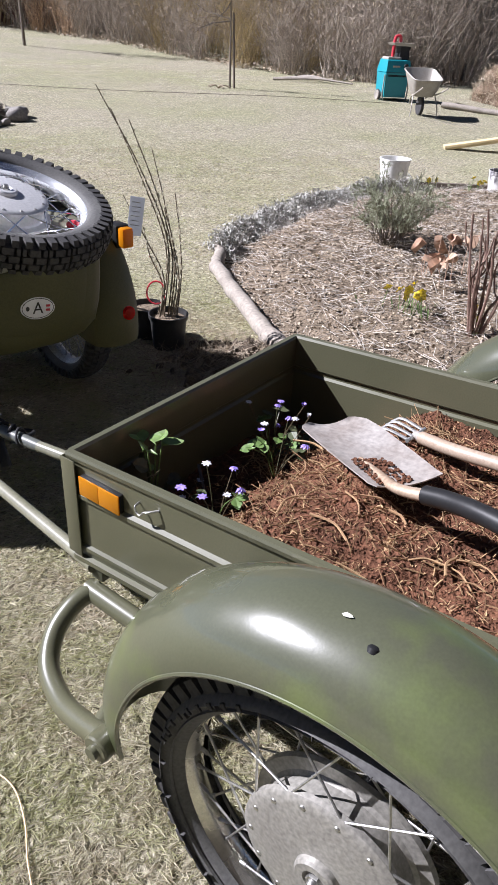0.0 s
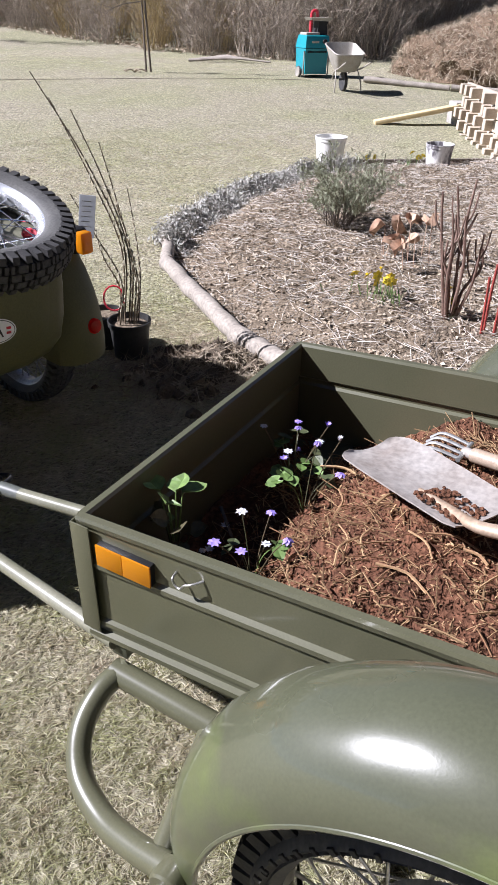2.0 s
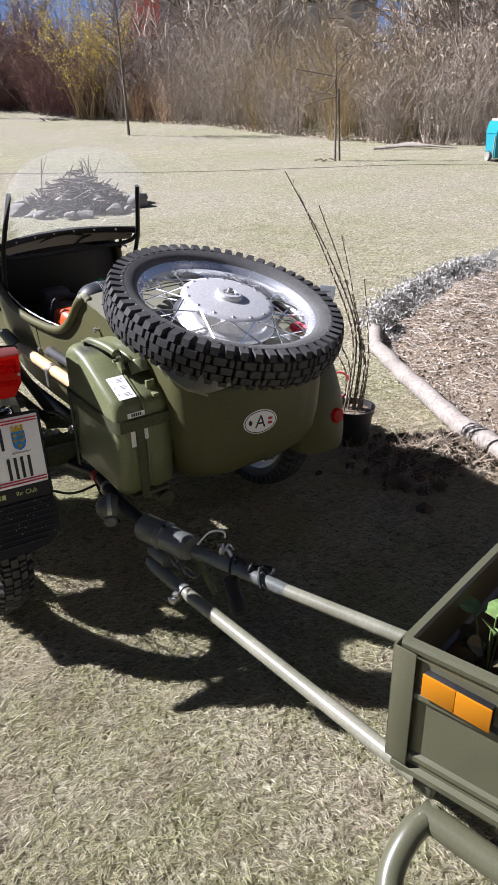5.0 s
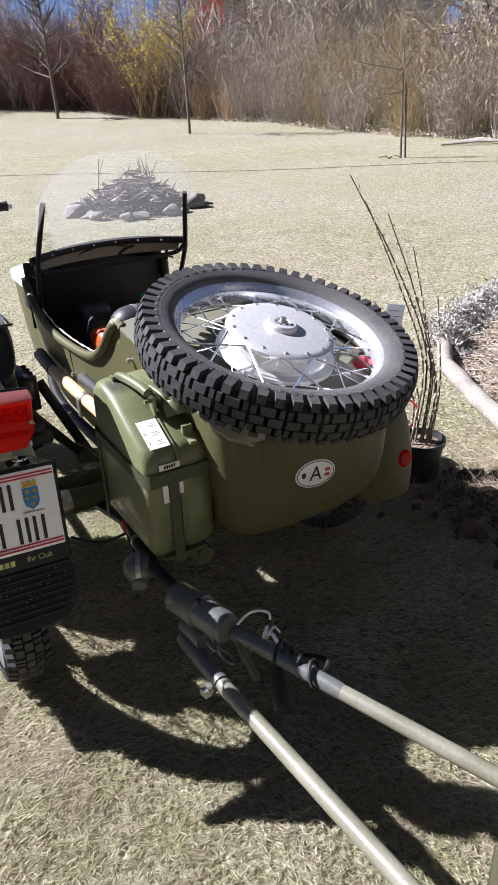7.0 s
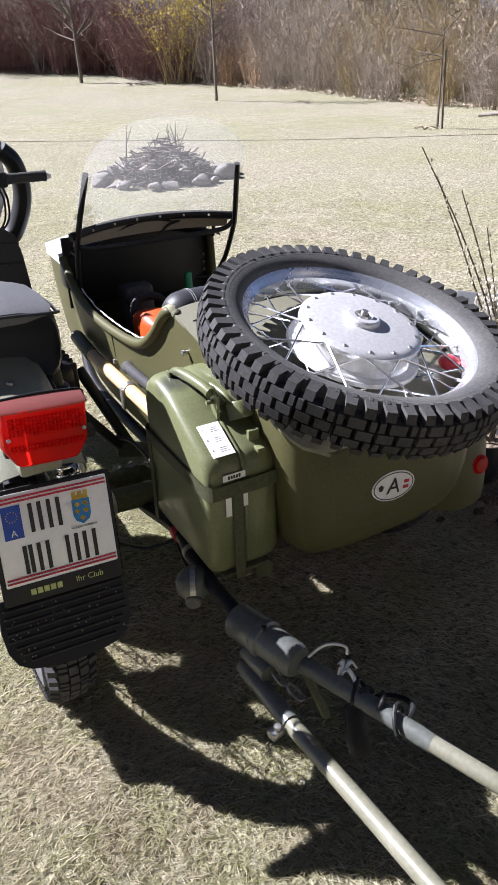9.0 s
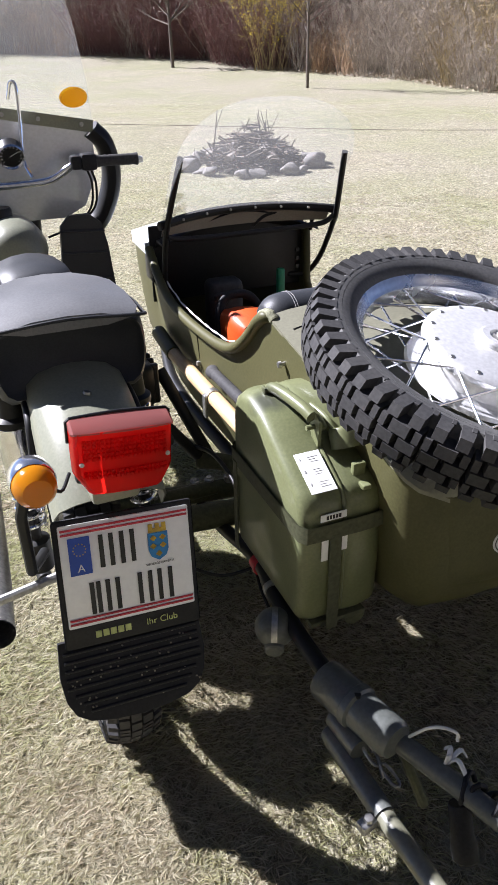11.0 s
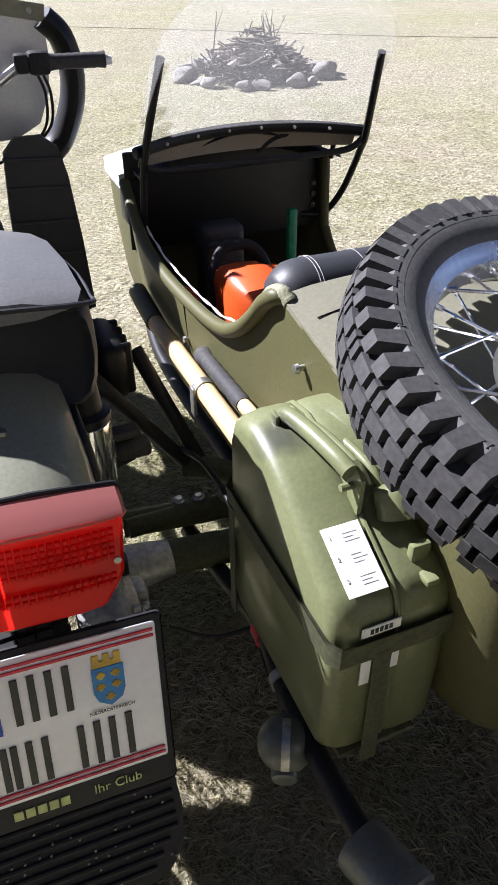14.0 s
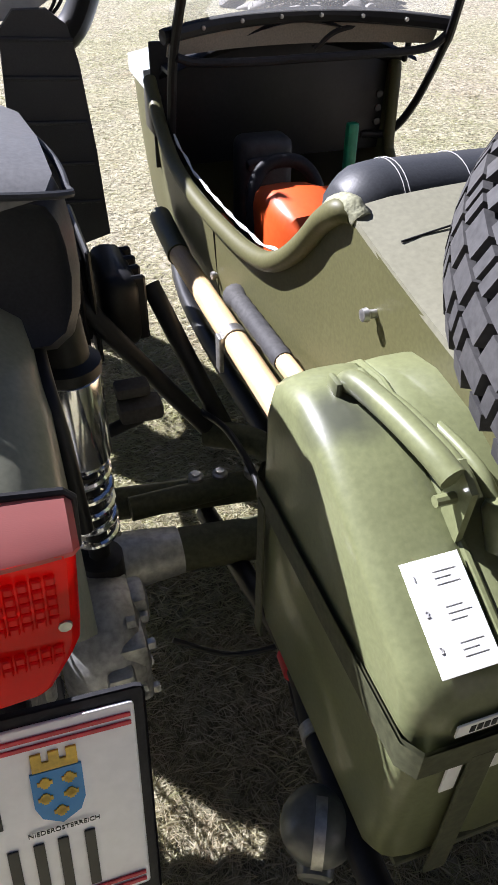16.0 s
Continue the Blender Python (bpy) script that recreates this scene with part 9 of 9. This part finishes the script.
log((4.6, 11.55, gz(4.6, 11.5) + 0.05), (6.0, 10.9, gz(6, 10.9) + 0.03), 0.045, "edging_beam", "grey beam edging the compost corner")
bm = BM()
box(bm, -0.95, 0.95, -0.07, 0.07, -0.025, 0.025, 0.004)
PK0, PK1 = Vector((2.84, 9.20, gz(2.84, 9.2) + 0.035)), Vector((4.47, 9.05, gz(4.4, 9.0) + 0.36))
ang = math.degrees(math.atan2(PK1.z - PK0.z, (PK1 - PK0).xy.length))
solid("timber_plank", bm, NEWWOOD, "pale new timber plank leaning on a block", "plank", Matrix.Translation((PK0 + PK1) / 2) @ pose(0, 0, 0, 0, -ang, math.degrees(math.atan2(PK1.y - PK0.y, PK1.x - PK0.x))))
bm = BM()
box(bm, -0.13, 0.13, -0.12, 0.12, 0, 0.25, 0.01)
solid("concrete_block", bm, CONCRETE, "grey concrete block under the plank", "block", Matrix.Translation((3.82, 9.22, gz(3.82, 9.2))))
# crib wall of the compost bin: stacked boards with the ends of cross timbers standing proud
CRIB = mat("crib_timber", (0.50, 0.43, 0.34), (0.33, 0.27, 0.21), rough=0.8, scale=6, fine=60, bump=0.2, obj=0.5, fvar=0.15)
A_, B_ = Vector((3.72, 8.95, 0)), Vector((3.46, 6.95, 0))
cd = (B_ - A_).normalized()
rot = math.degrees(math.atan2(cd.y, cd.x))
zb = min(gz(A_.x, A_.y), gz(B_.x, B_.y)) - 0.02
bin_ = thing("compost_bin", Matrix.Translation((A_.x, A_.y, zb)) @ pose(0, 0, 0, 0, 0, rot), "weathered timber crib wall of a compost bin", "compost bin")
Lb = (B_ - A_).length
bd = en = None
bm = BM()
box(bm, 0, Lb, 0.0, 0.05, 0.0, 0.115, 0.006, seg=1)
for c in range(5):
    mm = pose(0, 0, c * 0.125)
    if bd is None:
        bd = part("board", bm, CRIB, bin_, m=mm)
    else:
        again(bd, bin_, mm)
    for k in range(9):
        me_ = pose(0.06 + (k + 0.5 * (c % 2)) * 0.25 + hr.uniform(-0.04, 0.04), hr.uniform(0, 0.05), c * 0.125 + 0.005)
        if me_.translation.x > Lb - 0.1 or hr.random() < 0.12:
            continue
        if en is None:
            b2 = BM()
            box(b2, 0.0, 0.085, -0.13, 0.0, 0.0, 0.105, 0.006, seg=1)
            en = part("timber_end", b2, CRIB, bin_, m=me_)
        else:
            again(en, bin_, me_)
# cut branches at the hedge foot
for k in range(6):
    bm = BM()
    y0 = 15.2 + 0.15 * k
    tube(bm, spline([(0.9 + 0.1 * k, y0 + 0.6, gz(1, 15.6) + 0.03), (1.7, y0 + 0.3, gz(1.7, 15.5) + 0.08), (2.4 - 0.1 * k, y0 - 0.1, gz(2.3, 15.2) + 0.04)], 5), 0.025, 7, radii=[0.028 - 0.0012 * j for j in range(11)])
    solid("cut_branch", bm, LOGW, "pale cut branch lying at the hedge foot", "branch", group="cut branches")
# thin hose at the corner of the lawn
bm = BM()
tube(bm, spline([(-0.20, 0.55, 0.012), (-0.25, 0.66, 0.014), (-0.28, 0.75, 0.014), (-0.33, 0.83, 0.012), (-0.42, 0.88, 0.01)], 6), 0.0018, 8)
solid("string", bm, ASH, "pale string lying in the grass", "string")


# grass
def patches(x, y, cell, seed):
    """Smooth uneven patches between -1 and 1."""
    tab = np.random.RandomState(seed).uniform(-1, 1, (64, 64))
    u, v = x / cell, y / cell
    i, j = np.floor(u).astype(int), np.floor(v).astype(int)
    a, b = u - i, v - j
    a, b = a * a * (3 - 2 * a), b * b * (3 - 2 * b)
    return (tab[i % 64, j % 64] * (1 - a) + tab[(i + 1) % 64, j % 64] * a) * (1 - b) + (tab[i % 64, (j + 1) % 64] * (1 - a) + tab[(i + 1) % 64, (j + 1) % 64] * a) * b


def grass(name, n, x0, x1, y0, y1, L, W, seed, rise=1.0):
    r = np.random.RandomState(seed)
    x = r.uniform(x0, x1, n) + r.normal(0, 0.09 * (x1 - x0), n)
    y = r.uniform(y0, y1, n) + r.normal(0, 0.09 * (y1 - y0), n)
    ok = ~(inside(x, y) & (edge_dist(x, y) > 0.05))
    x, y = x[ok], y[ok]
    clump = 0.5 * patches(x, y, 0.037, seed) + 0.45 * patches(x, y, 0.11, seed + 20) + 0.25 * patches(x, y, 0.43, seed + 40)
    ok = r.uniform(-1.9, 0.9, len(x)) < clump + 0.3
    x, y = x[ok], y[ok]
    n = len(x)
    z = ground_z(x, y) + 0.006 * np.sin(x * 7.1 + np.sin(y * 5)) * np.sin(y * 6.3 + np.sin(x * 4)) + 0.0025
    a = r.uniform(0, 2 * np.pi, n)
    up = r.uniform(0.02, 0.75, n) * rise
    hor = np.sqrt(1 - up ** 2)
    d = np.stack([np.cos(a) * hor, np.sin(a) * hor, up], 1)
    side = np.stack([-np.sin(a), np.cos(a), r.normal(0, 0.14, n)], 1)
    ln = (L * r.uniform(0.4, 1.3, n))[:, None]
    w = (W * r.uniform(0.6, 1.3, n))[:, None]
    p = np.stack([x, y, z], 1)
    mid = p + d * ln * 0.55
    tip = p + d * ln - [0, 0, 1] * ln * 0.22
    tip[:, 2] = np.maximum(tip[:, 2], z + 0.004)
    v = np.stack([p - side * w, p + side * w, mid + side * w * 0.9, tip], 1).reshape(-1, 3)
    me = bpy.data.meshes.new(name)
    me.vertices.add(len(v))
    me.vertices.foreach_set("co", v.ravel())
    me.loops.add(n * 4)
    me.loops.foreach_set("vertex_index", np.arange(n * 4))
    me.polygons.add(n)
    me.polygons.foreach_set("loop_start", np.arange(n) * 4)
    me.update(calc_edges=True)
    me.validate()
    me.materials.append(BLADES)
    return tagged(new(name, me), "matted dry straw-coloured lawn grass with green blades", "grass", kind="stuff")


grass("grass_near", 860000, -2.4, 1.0, 0.3, 3.6, 0.029, 0.00050, 1, 0.62)
grass("grass_middle", 340000, -5.0, 1.8, 3.6, 8.5, 0.032, 0.0011, 2, 0.45)
grass("grass_far", 240000, -12.0, 5.0, 8.5, 17.0, 0.036, 0.0022, 3, 0.3)
grass("grass_back", 110000, -19.0, 4.0, 17.0, 31.0, 0.045, 0.0045, 4, 0.25)
grass("grass_south", 90000, -5.0, 3.0, -3.0, 0.3, 0.040, 0.0018, 5, 0.6)
grass("grass_west", 60000, -5.0, -2.4, 0.3, 3.6, 0.040, 0.0018, 6, 0.6)
grass("grass_east", 45000, 1.0, 3.0, 0.3, 2.6, 0.040, 0.0018, 7, 0.6)
